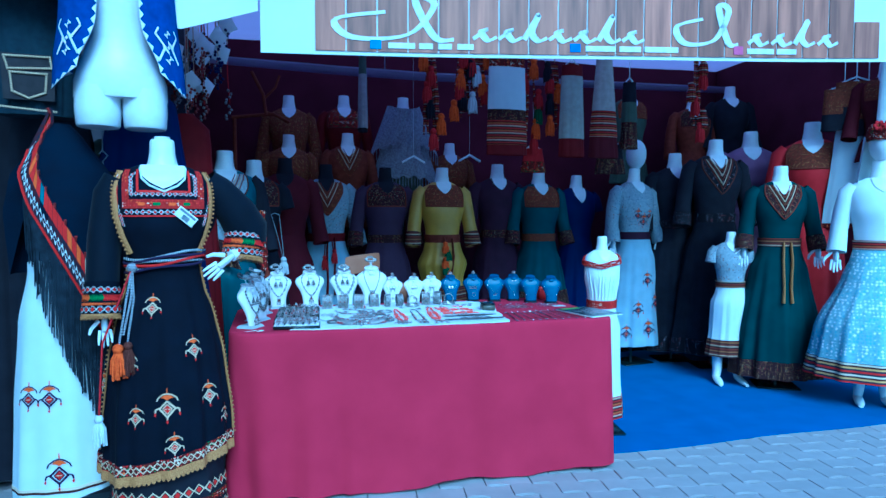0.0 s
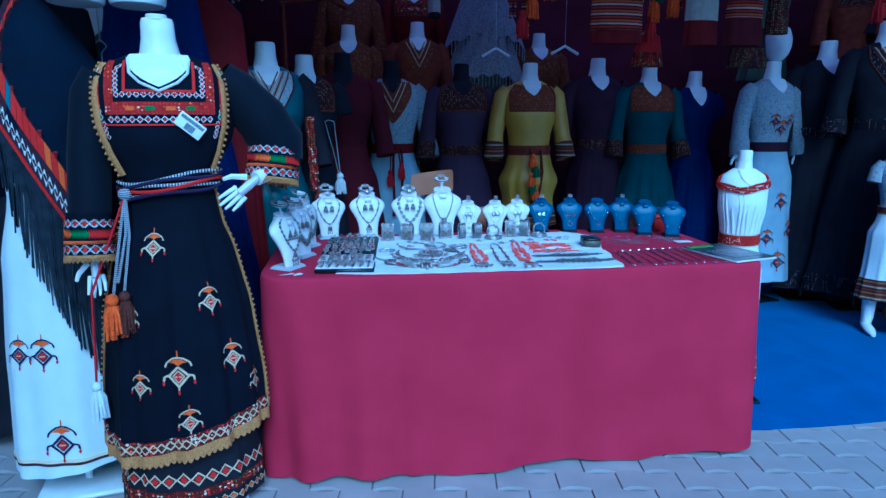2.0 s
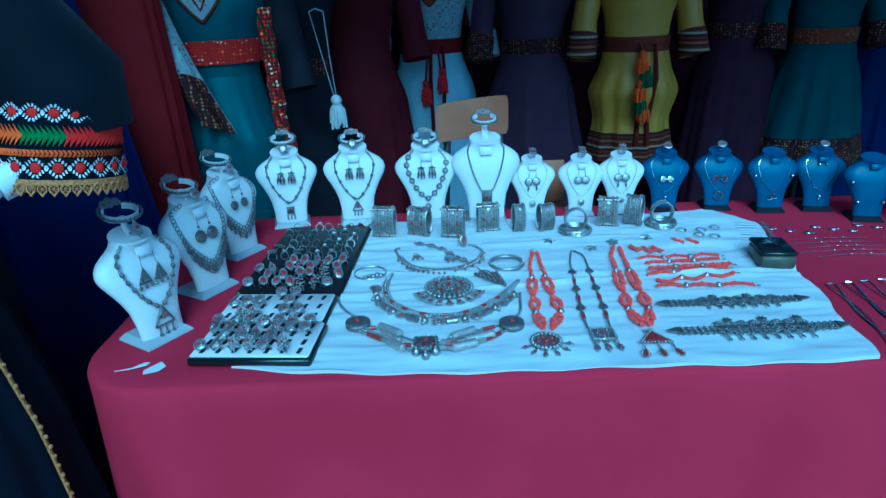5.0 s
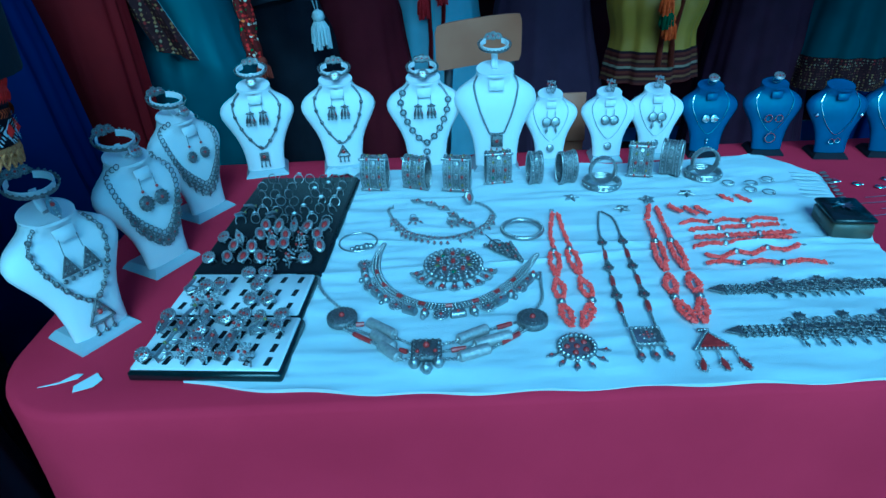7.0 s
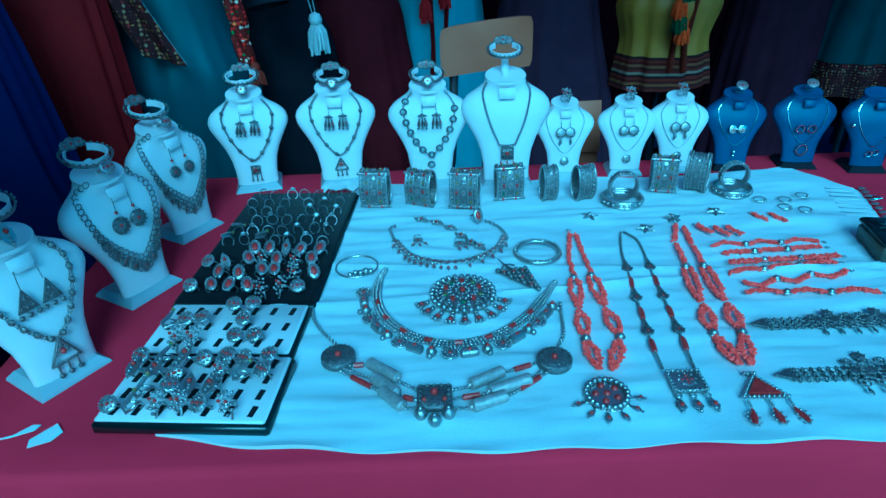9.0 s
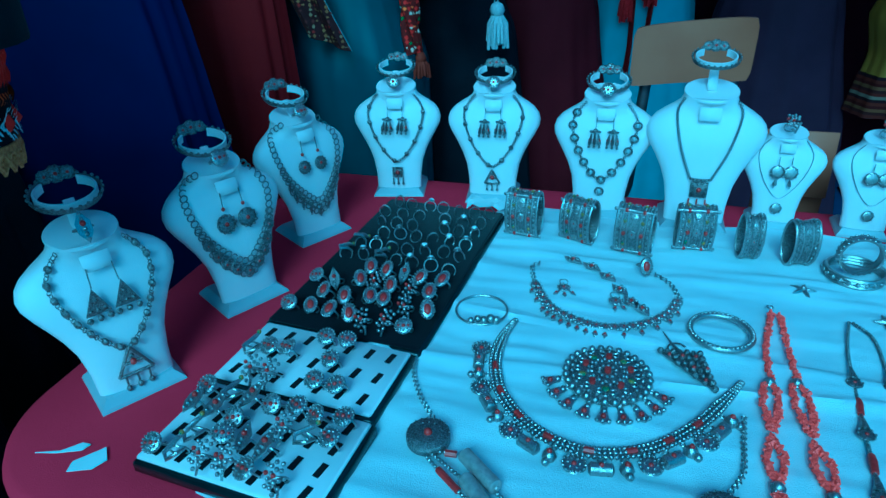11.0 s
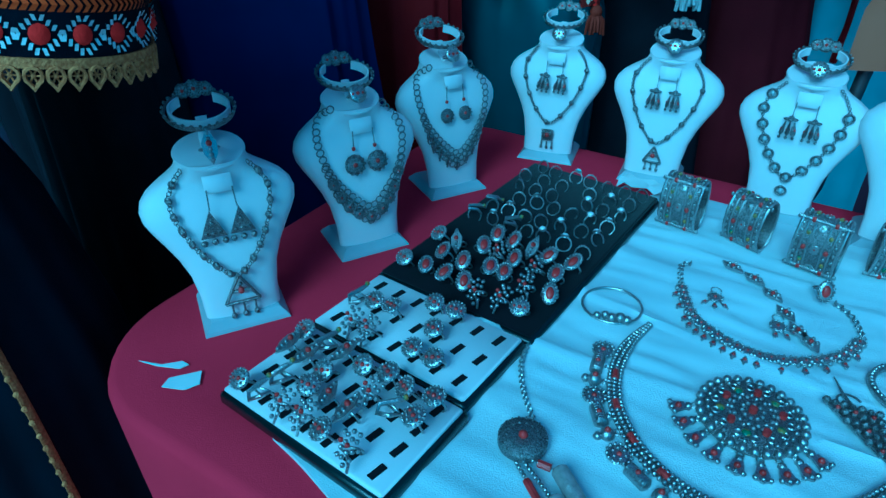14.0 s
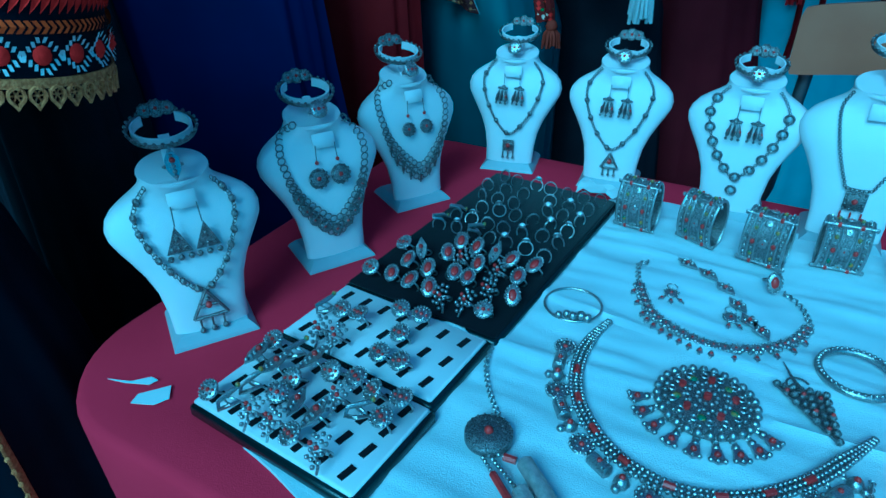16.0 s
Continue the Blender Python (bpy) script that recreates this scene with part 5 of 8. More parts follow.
def stroke(pts, w):
    m = Mesh()
    c = [Vector(p) for p in pts]
    sm = []
    for i in range(len(c) - 1):
        p0, p1, p2, p3 = c[max(i - 1, 0)], c[i], c[i + 1], c[min(i + 2, len(c) - 1)]
        for k in range(6):
            t = k / 6
            sm.append(0.5 * (2 * p1 + (p2 - p0) * t + (2 * p0 - 5 * p1 + 4 * p2 - p3) * t * t + (3 * p1 - p0 - 3 * p2 + p3) * t ** 3))
    sm.append(c[-1])
    span = BX1 - BX0
    rows = []
    for k, q in enumerate(sm):
        a, b = sm[max(k - 1, 0)], sm[min(k + 1, len(sm) - 1)]
        dx, dz = (b[0] - a[0]) * span, b[1] - a[1]
        ln = math.hypot(dx, dz) or 1.0
        pen = w * (0.35 + 0.75 * abs(dz * 0.85 - dx * 0.3) / ln)
        nx, nz = -dz / ln * pen, dx / ln * pen
        rows.append([on_banner(q[0] + sg * nx / span, low_edge(q[0]) + q[1] + sg * nz, o) for sg, o in ((1, 0.008), (1, 0.0095), (-1, 0.0095), (-1, 0.008))])
    m.loft(rows)
    return m


# two flowing white swashes and rows of rounded bars stand for the lettering
for u0, u1 in ((0.105, 0.58), (0.62, 0.907)):
    ln = u1 - u0
    part("swash", stroke([(u0 + ln * 0.15, 0.2, 0), (u0, 0.16, 0), (u0 + ln * 0.05, 0.08, 0), (u0 + ln * 0.22, 0.1, 0), (u0 + ln * 0.3, 0.24, 0), (u0 + ln * 0.24, 0.26, 0), (u0 + ln * 0.3, 0.09, 0), (u0 + ln * 0.36, 0.08, 0)], 0.017), white_ink, ban)
    nb = 7 if ln > 0.35 else 4
    for i in range(nb):
        a = u0 + ln * (0.42 + 0.56 * i / nb)
        h = 0.2 if i in (2, 5) else 0.13
        part("script_bar", stroke([(a, 0.085, 0), (a + 0.016, h * 0.7 + 0.03, 0), (a + 0.022, h, 0), (a + 0.012, 0.12, 0), (a + 0.022, 0.08, 0), (a + 0.035, 0.095, 0)], 0.016), white_ink, ban)
for words, cu, col in ((((0.18, 0.219), (0.225, 0.245), (0.253, 0.273), (0.281, 0.305)), 0.162, (0.02, 0.2, 0.5)), (((0.475, 0.522), (0.528, 0.562), (0.568, 0.623)), 0.459, (0.02, 0.12, 0.5)), (((0.739, 0.785), (0.79, 0.824)), 0.724, (0.5, 0.08, 0.25))):
    for u0, u1 in words:
        part("contact_bar", banner_sheet(u0, u1, 0.034, 0.06, 0.010, 4), white_ink, ban, "white bar of small lettering")
    part("contact_mark", banner_sheet(cu - 0.008, cu + 0.008, 0.03, 0.07, 0.010, 2), material("mark_ink", col, rough=0.5), ban)
cloth_strip("side_valance", -1.9, 2.75, -0.06, 3.0, lambda u: 2.30 if u < 0.3 else 2.30 - 0.2 * (u - 0.3) / 0.525 if u < 0.825 else 2.10 + 0.115 * (u - 0.825) / 0.175, 2.7, CANVAS, "white scalloped canvas valance of the canopy")
solo("canopy_top", Mesh().add([(-2.0, 2.7, 2.68), (3.2, 2.5, 2.78), (4.8, 3.1, 2.84), (4.8, 3.3, 2.84), (-2.0, 3.3, 2.7)], [(0, 1, 2, 3, 4)]), CANVAS, label="white canvas canopy edge", category="canopy", kind="structure")

# ---- the table ----
TX0, TX1, TY0, TY1, TZ = -0.208, 1.67, 2.84, 3.68, 0.775
tb = thing("display_table", Matrix.Identity(4), "folding table hidden under a magenta cloth", "table")
part("tabletop", Mesh().box(((TX0 + TX1) / 2 + 0.03, (TY0 + TY1) / 2, TZ - 0.022), (TX1 - TX0 - 0.14, TY1 - TY0 - 0.1, 0.036), 0.004), CHAIRWOOD, tb)
for x in (TX0 + 0.16, TX1 - 0.1):
    for y in (TY0 + 0.12, TY1 - 0.1):
        part("leg", Mesh().cyl((x, y, 0.007), (x, y, TZ - 0.04), 0.016, 10), STEEL, tb)
# the cloth: rounded corners at the left, a squarer fold at the right
def table_outline(inn):
    """Points and outward directions round the tabletop, drawn in by inn."""
    pts = []

    def corner(cx, cy, r, a0, a1, n):
        for i in range(n + 1):
            a = math.radians(a0 + (a1 - a0) * i / n)
            pts.append((cx + (r - inn) * math.cos(a), cy + (r - inn) * math.sin(a), math.cos(a), math.sin(a)))

    def side(p, q, n, d):
        for i in range(1, n):
            pts.append((p[0] + (q[0] - p[0]) * i / n - d[0] * inn, p[1] + (q[1] - p[1]) * i / n - d[1] * inn, *d))

    corner(TX1 - 0.06, TY0 + 0.06, 0.06, 0, -90, 5)
    side((TX1 - 0.06, TY0), (TX0 + 0.14, TY0), 70, (0, -1))
    corner(TX0 + 0.14, TY0 + 0.14, 0.14, -90, -180, 10)
    side((TX0, TY0 + 0.14), (TX0, TY1 - 0.08), 20, (-1, 0))
    corner(TX0 + 0.08, TY1 - 0.08, 0.08, 180, 90, 6)
    side((TX0 + 0.08, TY1), (TX1 - 0.06, TY1), 40, (0, 1))
    corner(TX1 - 0.06, TY1 - 0.06, 0.06, 90, 0, 5)
    side((TX1, TY1 - 0.06), (TX1, TY0 + 0.06), 16, (1, 0))
    return pts


rows = []
for k, (inn, z) in enumerate(((0.055, TZ), (0.012, TZ), (0.004, TZ - 0.003), (0.0, TZ - 0.012), (0, TZ - 0.05), (0, 0.68), (0, 0.6), (0, 0.45), (0, 0.3), (0, 0.15), (0, 0.018))):
    row = []
    w = max(0.0, (TZ - z - 0.02) / TZ)
    for i, (x, y, nx, ny) in enumerate(table_outline(inn)):
        rip = w * (0.012 * math.sin(i * 0.31) + 0.012 * math.sin(i * 0.13 + 1.0) + 0.005 * math.sin(i * 0.83 + 2) + 0.012)
        if x < TX0 + 0.5 and y < TY0 + 0.3:
            rip += w * 0.02 * math.sin(i * 0.7)
        row.append((x + nx * rip, y + ny * rip, z + (0.008 * math.sin(i * 0.21) if k == 10 else 0)))
    rows.append(row)
tc = Mesh()
tc.grid(rows, True)
tc.f.append(tuple(range(len(rows[0]))))
solo("tablecloth", tc, MAGENTA, label="magenta cloth hanging to the ground over the table", category="tablecloth")

# white cotton cloth spread under the jewellery
wc = Mesh()
rows = []
NX, NY = 120, 110
for j in range(NY + 1):
    v = j / NY
    row = []
    for i in range(NX + 1):
        u = i / NX
        x0, x1 = 0.06 + 0.16 * v, 1.10 + 0.10 * v
        yf = 2.856 + 0.04 * math.exp(-u / 0.12) - 0.012 * u + 0.0025 * math.sin(u * 46) * (1 - v) + 0.002 * math.sin(u * 13)
        yb = 3.575 + 0.02 * math.exp(-((u - 0.93) / 0.04) ** 2) - 0.11 * max(0, (u - 0.93) / 0.07) + 0.006 * math.sin(u * 17)
        x, y = x0 + (x1 - x0) * u + 0.006 * math.sin(v * 21) * u, yf + (yb - yf) * v
        z = TZ + 0.0045 + 0.0042 * max(-0.35, noise.noise((x * 5, y * 24, 0))) + 0.003 * max(-0.3, noise.noise((x * 12, y * 70, 7.0))) + 0.0045 * max(-0.3, noise.noise((x * 9 + y * 14, y * 9 - x * 5, 3.0))) + 0.0045 * math.exp(-((y - 3.13 - 0.06 * x) / 0.006) ** 2) + 0.0035 * math.exp(-((y - 3.28 + 0.1 * x) / 0.006) ** 2) + 0.002 * math.exp(-((y - 3.42) / 0.008) ** 2)
        row.append((x, y, max(z, TZ + 0.0022)))
    rows.append(row)
wc.grid(rows)
wc.grid([[(p[0], p[1], TZ + 0.0005) for p in rows[0]], rows[0]])
solo("white_cloth", wc, WHITE_CLOTH, label="white cotton cloth with soft creases on the table", category="cloth")
CZ = TZ + 0.005


# ---- jewellery busts ----
BUST = [(0.0, 0.0435, 0.012, 0), (0.0279, 0.0445, 0.014, 0.004), (0.0558, 0.049, 0.018, 0.009), (0.0781, 0.0575, 0.021, 0.014), (0.0967, 0.0675, 0.023, 0.018), (0.1116, 0.0765, 0.025, 0.022), (0.1246, 0.083, 0.026, 0.025), (0.1358, 0.0845, 0.0255, 0.028), (0.1469, 0.081, 0.025, 0.031), (0.1562, 0.073, 0.0245, 0.034), (0.1637, 0.062, 0.0245, 0.036), (0.1711, 0.049, 0.026, 0.037), (0.1767, 0.041, 0.0285, 0.037), (0.186, 0.0365, 0.031, 0.036)]


def bust_at(z, k=1.0):
    z = min(max(z / k, 0), 0.186)
    for a, b in zip(BUST, BUST[1:]):
        if z <= b[0]:
            u = (z - a[0]) / (b[0] - a[0])
            return tuple((p + (q - p) * u) * k for p, q in zip(a[1:], b[1:]))
    return tuple(q * k for q in BUST[-1][1:])


def bust_front(x, z, k=1.0, off=0.0):
    w, d, cy = bust_at(z, k)
    u = min(1, abs(x) / w)
    return Vector((x, cy - d * (1 - u ** 2.6) ** 0.45 - off, z + 0.012))


def bust(x, y, rz, k=1.0, mat=None, holder=0.232, label=""):
    mat = mat or LEATHERETTE
    b = thing("necklace_bust", pose(x, y, TZ + 0.0005, 0, 0, rz), label, "jewellery bust", "jewellery busts on the table")
    rings = []
    for z, w, d, cy in BUST:
        ring = []
        for j in range(36):
            a = 2 * math.pi * j / 36
            ca, sa = math.cos(a), math.sin(a)
            ring.append((k * w * math.copysign(abs(sa) ** 0.8, sa), k * (cy - d * math.copysign(abs(ca) ** 0.9, ca)), k * z + 0.012))
        rings.append(ring)
    part("body", Mesh().loft(rings), mat, b)
    tilt = pose(0, k * 0.036, k * 0.190 + 0.012, 17)
    part("neck_disc", Mesh().add(*(lambda t: (t.v, t.f))(Mesh().loft([[(k * r * math.cos(a), k * r * 0.86 * math.sin(a), k * z) for a in (2 * math.pi * j / 28 for j in range(28))] for z, r in ((-0.014, 0.0335), (-0.004, 0.0355), (-0.002, 0.038), (0.0015, 0.0385), (0.003, 0.0375))])), tilt), mat, b)
    base = Mesh().loft([[(k * sx * (0.042 + e), k * (sy * (0.0385 + e) + 0.022), z) for sx, sy in ((-1, -1), (1, -1), (1, 1), (-1, 1))] for e, z in ((0.008, 0), (0.006, 0.004), (-0.002, 0.012), (-0.003, 0.0125))])
    part("base", base, BASE_GREY if mat is LEATHERETTE else BLACKCLOTH, b, smooth=False)
    part("earring_clip", Mesh().box((0, k * 0.002, k * 0.166 + 0.012), (0.03 * k, 0.0016, 0.019 * k), 0.0005, pose(0, 0, 0, -16)), mat, b)
    if holder:
        # a flat stalk carrying an open white band for a bracelet
        h = Mesh().tube([(0, 0.03 * k, k * 0.192 + 0.012), (0, 0.042 * k, k * 0.2 + 0.012), (0, 0.05 * k, k * (holder - 0.006) + 0.012)], [0.007 * k, 0.0075 * k, 0.006 * k], 8, 0.4)
        t = Mesh().grid([[(0.0305 * q * math.cos(a), 0.027 * q * math.sin(a), z) for a in (math.radians(125 + 290 * j / 40) for j in range(41))] for q, z in ((1, -0.0055), (1, 0.0055), (0.93, 0.0055), (0.93, -0.0055), (1, -0.0055))])
        h.add(t.v, t.f, pose(0, 0.05 * k, k * holder + 0.012, 14, 0, 0))
        part("bracelet_holder", h, mat, b)
    return b


BUSTS = [(-0.097, 3.011, 57, 0.95), (-0.069, 3.209, 60, 0.96), (-0.06, 3.412, 59, 0.96), (0.015, 3.605, 12, 0.95), (0.193, 3.613, 8, 0.97), (0.383, 3.59, 2, 0.98), (0.537, 3.575, 0, 1.06)]
HOLDERS = (0.231, 0.217, 0.222, 0.222, 0.21, 0.208, 0.234)
for i, (x, y, r, k) in enumerate(BUSTS):
    bust(x, y, r, k, holder=HOLDERS[i], label="white leatherette jewellery bust on a silver base")
SMALL = [(0.66, 3.60, -2, 0.73), (0.79, 3.60, -4, 0.72), (0.897, 3.605, -5, 0.73)]
for x, y, r, k in SMALL:
    bust(x, y, r, k, holder=0, label="small white leatherette jewellery bust")
BLUES = [(1.015, 3.605, -6), (1.155, 3.60, -8), (1.28, 3.565, -8), (1.40, 3.56, -10), (1.475, 3.47, -12), (1.575, 3.40, -14)]
for x, y, r in BLUES:
    bust(x, y, r, 0.74, BLUE_VELVET, holder=0, label="small bright blue jewellery bust on a dark base")


# ---- ring trays ----
def tray(name, c, s, rz, top, label):
    t = thing(name, pose(c[0], c[1], c[2], 0, 0, rz), label, "ring tray")
    part("box", Mesh().box((0, 0, s[2] / 2), (s[0], s[1], s[2] - 0.002), 0.003), BLACKLACQ, t)
    part("pad", Mesh().box((0, 0, s[2] + 0.0015), (s[0] - 0.008, s[1] - 0.008, 0.005), 0.002), top, t)
    return t


# the two white panels and the long black pad
WT = tray("ring_tray", (0.0945, 2.9545, TZ + 0.001), (0.209, 0.124, 0.017), -4.5, LEATHERETTE, "open ring tray with a white pad")
WT2 = tray("ring_tray", (0.0965, 3.0775, TZ + 0.001), (0.209, 0.118, 0.015), -4.5, LEATHERETTE, "half-empty ring tray with a white slotted pad")
BT = tray("ring_tray", (0.113, 3.337, TZ + 0.001), (0.219, 0.397, 0.012), -4, VELVET, "long black velvet tray full of rings")


def slots(t, rows_, cols, s, top):
    for r in range(rows_):
        for c in range(cols):
            part("slot", Mesh().box((s[0] * ((c + 0.5) / cols - 0.5), s[1] * ((r + 0.5) / rows_ - 0.5), top), (0.007, 0.017, 0.0012), 0, pose(0, 0, 0, 0, 0, -8)), VELVET, t)


slots(WT, 4, 7, (0.192, 0.112), 0.0212)
slots(WT2, 3, 7, (0.192, 0.108), 0.0192)


# ---- finger rings: a few patterns, copied ----
def oval(m, c, rx, ry, h, n=12):
    m.loft([[(c[0] + rx * s_ * math.cos(a), c[1] + ry * s_ * math.sin(a), c[2] + z) for a in (2 * math.pi * j / n for j in range(n))] for z, s_ in ((0, 1), (h * 0.6, 0.92), (h, 0.6))])


def ring_pattern(kind):
    e = thing("finger_ring", pose(0, 0, -5), "oxidised silver finger ring", "ring", "rings in the trays")
    part("band", Mesh().ring((0, 0, 0.002), 0.0088, 0.0009 if kind != "wide" else 0.0008, "y", 18, 6, flat=1.8 if kind == "wide" else 1.2), SILVER if kind != "wide" else DARKSILVER, e)
    hd, st = Mesh(), Mesh()
    top = 0.0112
    if kind == "disc":
        oval(hd, (0, 0, top), 0.0098, 0.0098, 0.0022, 18)
        for j in range(18):
            a = 2 * math.pi * j / 18
            hd.ball((0.0092 * math.cos(a), 0.0092 * math.sin(a), top + 0.0016), 0.0013, 6)
        for j in range(8):
            a = 2 * math.pi * j / 8
            (st if j % 4 == 0 else hd).ball((0.0055 * math.cos(a), 0.0055 * math.sin(a), top + 0.0024), 0.0015, 6)
        st.ball((0, 0, top + 0.0026), 0.0021, 8, (1, 1, 0.7))
    elif kind == "oval":
        oval(hd, (0, 0, top), 0.0082, 0.0118, 0.002, 16)
        for j in range(18):
            a = 2 * math.pi * j / 18
            hd.ball((0.0076 * math.cos(a), 0.0112 * math.sin(a), top + 0.0016), 0.0015, 6)
        oval(st, (0, 0, top + 0.0018), 0.0042, 0.0068, 0.0026, 12)
    elif kind == "leaf":
        hd.plate([(0, -0.016), (0.006, -0.006), (0.0065, 0.004), (0, 0.016), (-0.0065, 0.004), (-0.006, -0.006)], 0.002, pose(0, 0, top))
        for j in range(6):
            hd.ball((0, -0.012 + 0.0048 * j, top + 0.003), 0.0024 - 0.0001 * j, 6)
        st.ball((0, 0.003, top + 0.0035), 0.0028, 8)
    elif kind == "cluster":
        for j in range(17):
            a, q = j * 2.4, 0.0024 * math.sqrt(j)
            (st if j in (0, 9) else hd).ball((q * math.cos(a), q * 1.5 * math.sin(a), top + 0.004 - 0.00018 * j), 0.0023, 6)
        hd.tube([(0, -0.006, top), (0.004, -0.014, top + 0.003), (0.002, -0.018, top - 0.002)], 0.0013, 5)
    elif kind == "snake":
        hd.tube([(0.009, 0, 0.006), (0.006, -0.008, 0.012), (-0.003, -0.013, 0.012), (-0.006, -0.007, 0.014), (0.003, 0.004, 0.015), (0.007, 0.012, 0.012)], [0.0014, 0.002, 0.0022, 0.0024, 0.0026, 0.0012], 7)
        st.ball((0.006, 0.011, 0.0145), 0.0026, 7)
    elif kind == "stone":
        hd.ring((0, 0, top + 0.001), 0.0042, 0.001, "z", 12, 5)
        hd.cyl((0, 0, top - 0.002), (0, 0, top + 0.001), 0.003, 8)
        oval(st, (0, 0, top + 0.0005), 0.0038, 0.0038, 0.003, 10)
    else:
        for j in range(7):
            a = math.radians(40 + 100 * j / 6)
            hd.ball((0.0092 * math.cos(a), 0, 0.002 + 0.0092 * math.sin(a)), 0.0008 + 0.0006 * (j in (2, 3, 4)), 6)
    if hd.v:
        part("setting", hd, SILVER, e)
    if st.v:
        part("stone", st, CORAL if kind in ("disc", "oval", "cluster", "leaf") else WHITE if kind == "stone" else ENAMEL, e)
    return e


RINGS = {k: ring_pattern(k) for k in ("disc", "oval", "leaf", "cluster", "snake", "stone", "wide")}
used = set()
BIG = Matrix.Scale(1.06, 4)


def put_ring(kind, m):
    if kind not in used:
        used.add(kind)
        RINGS[kind].matrix_basis = m @ BIG
        return
    copy_thing(RINGS[kind], m @ BIG)


rnd = random.Random(11)
for tr, rows_, cols, s, top, kinds, fill in ((WT, 4, 7, (0.192, 0.112), 0.027, ("cluster", "disc", "snake", "leaf", "cluster", "snake", "leaf", "disc"), 0.72), (WT2, 3, 7, (0.192, 0.108), 0.025, ("disc", "cluster", "snake", "leaf", "disc"), 1.0)):
    for r in range(rows_):
        for c in range(cols):
            if rnd.random() < fill and not (tr is WT2 and (r, c) not in ((0, 5), (0, 4), (1, 0), (1, 1), (1, 2), (1, 4), (2, 3), (2, 4), (0, 1), (0, 2))):
                put_ring(rnd.choice(kinds), tr.matrix_basis @ pose(s[0] * ((c + 0.5) / cols - 0.5) + rnd.uniform(-0.002, 0.002), s[1] * ((r + 0.5) / rows_ - 0.5), top, rnd.uniform(10, 40), rnd.uniform(-12, 12), rnd.uniform(-25, 25)))
for r in range(10):
    for c in range(7):
        y = 0.37 * ((r + 0.5) / 10 - 0.5)
        x = 0.192 * ((c + 0.5) / 7 - 0.5) + 0.006 * (r % 2)
        k = rnd.choice(("oval", "oval", "disc", "leaf", "cluster")) if r < 4 else rnd.choice(("stone", "wide", "wide", "stone", "snake" if r < 6 else "wide"))
        if (r < 4 and c == 0 and r % 2) or rnd.random() < 0.06:
            continue
        put_ring("wide" if k == "band" else k, BT.matrix_basis @ pose(x + rnd.uniform(-0.004, 0.004), y + rnd.uniform(-0.004, 0.004), 0.021 if r < 4 else rnd.uniform(0.018, 0.023), rnd.uniform(15, 40) if r < 4 else rnd.uniform(-45, 5), rnd.uniform(-15, 15), rnd.uniform(-20, 35) if r < 4 else rnd.uniform(-25, 60)))


# ---- chains, beads and pendants ----
def smooth_path(pts, step=0.004, closed=False):
    """An even run of points along a soft curve through the given ones."""
    c = [Vector(p) for p in pts]
    out = []
    for i in range(len(c) - 1):
        p0, p1, p2, p3 = c[max(i - 1, 0)], c[i], c[i + 1], c[min(i + 2, len(c) - 1)]
        for k in range(24):
            t = k / 24
            out.append(0.5 * (2 * p1 + (p2 - p0) * t + (2 * p0 - 5 * p1 + 4 * p2 - p3) * t * t + (3 * p1 - p0 - 3 * p2 + p3) * t ** 3))
    out.append(c[-1])
    even, left = [out[0]], 0.0
    for a, b in zip(out, out[1:]):
        d = (b - a).length
        while left + d >= step:
            u = (step - left) / d
            a = a.lerp(b, u)
            d = (b - a).length
            even.append(a)
            left = 0.0
        left += d
    return even


def chain(m, pts, link=0.0035, thick=0.0008, flatface="z"):
    path = smooth_path(pts, link * 1.45)
    for i, p in enumerate(path):
        ax = flatface if i % 2 == 0 else ("x" if flatface != "x" else "z")
        m.ring(tuple(p), link, thick, ax, 8, 4)
    return path


def rosette(m, st, c, r, up=(0, 0, 1), beads=12, stones=1):
    """A round filigree boss with a beaded rim and raised stones; up is its face."""
    q = Vector(up).to_track_quat("Z", "Y").to_matrix().to_4x4()
    q.translation = Vector(c)
    t = Mesh()
    oval(t, (0, 0, 0), r, r, r * 0.18, 18)
    for j in range(beads):
        a = 2 * math.pi * j / beads
        t.ball((r * 0.92 * math.cos(a), r * 0.92 * math.sin(a), r * 0.2), r * 0.16, 6)
    m.add(t.v, t.f, q)
    t = Mesh()
    for j in range(stones):
        a = 2 * math.pi * j / max(1, stones - 1)
        x, y = (0, 0) if j == 0 else (r * 0.52 * math.cos(a), r * 0.52 * math.sin(a))
        t.ball((x, y, r * 0.2), r * (0.17 if stones > 1 else 0.22), 8, (1, 1, 0.8))
    st.add(t.v, t.f, q)


def drop(m, st, p, way, ln):
    """A small hanging drop: link, drop-shaped plate, bead."""
    p, w = Vector(p), Vector(way).normalized()
    m.ring(tuple(p), ln * 0.14, ln * 0.05, "z", 8, 4)
    m.tube([p + w * ln * 0.15, p + w * ln * 0.45, p + w * ln * 0.75, p + w * ln * 0.9], [ln * 0.06, ln * 0.17, ln * 0.24, ln * 0.08], 7, 0.5)
    m.ball(p + w * ln, ln * 0.09, 6)
    if st is not None:
        st.ball(p + w * ln * 0.66 + Vector((0, 0, ln * 0.1)), ln * 0.12, 6)


def jewel(name, label, category, group="jewellery on the white cloth"):
    return thing(name, Matrix.Identity(4), label, category, group)


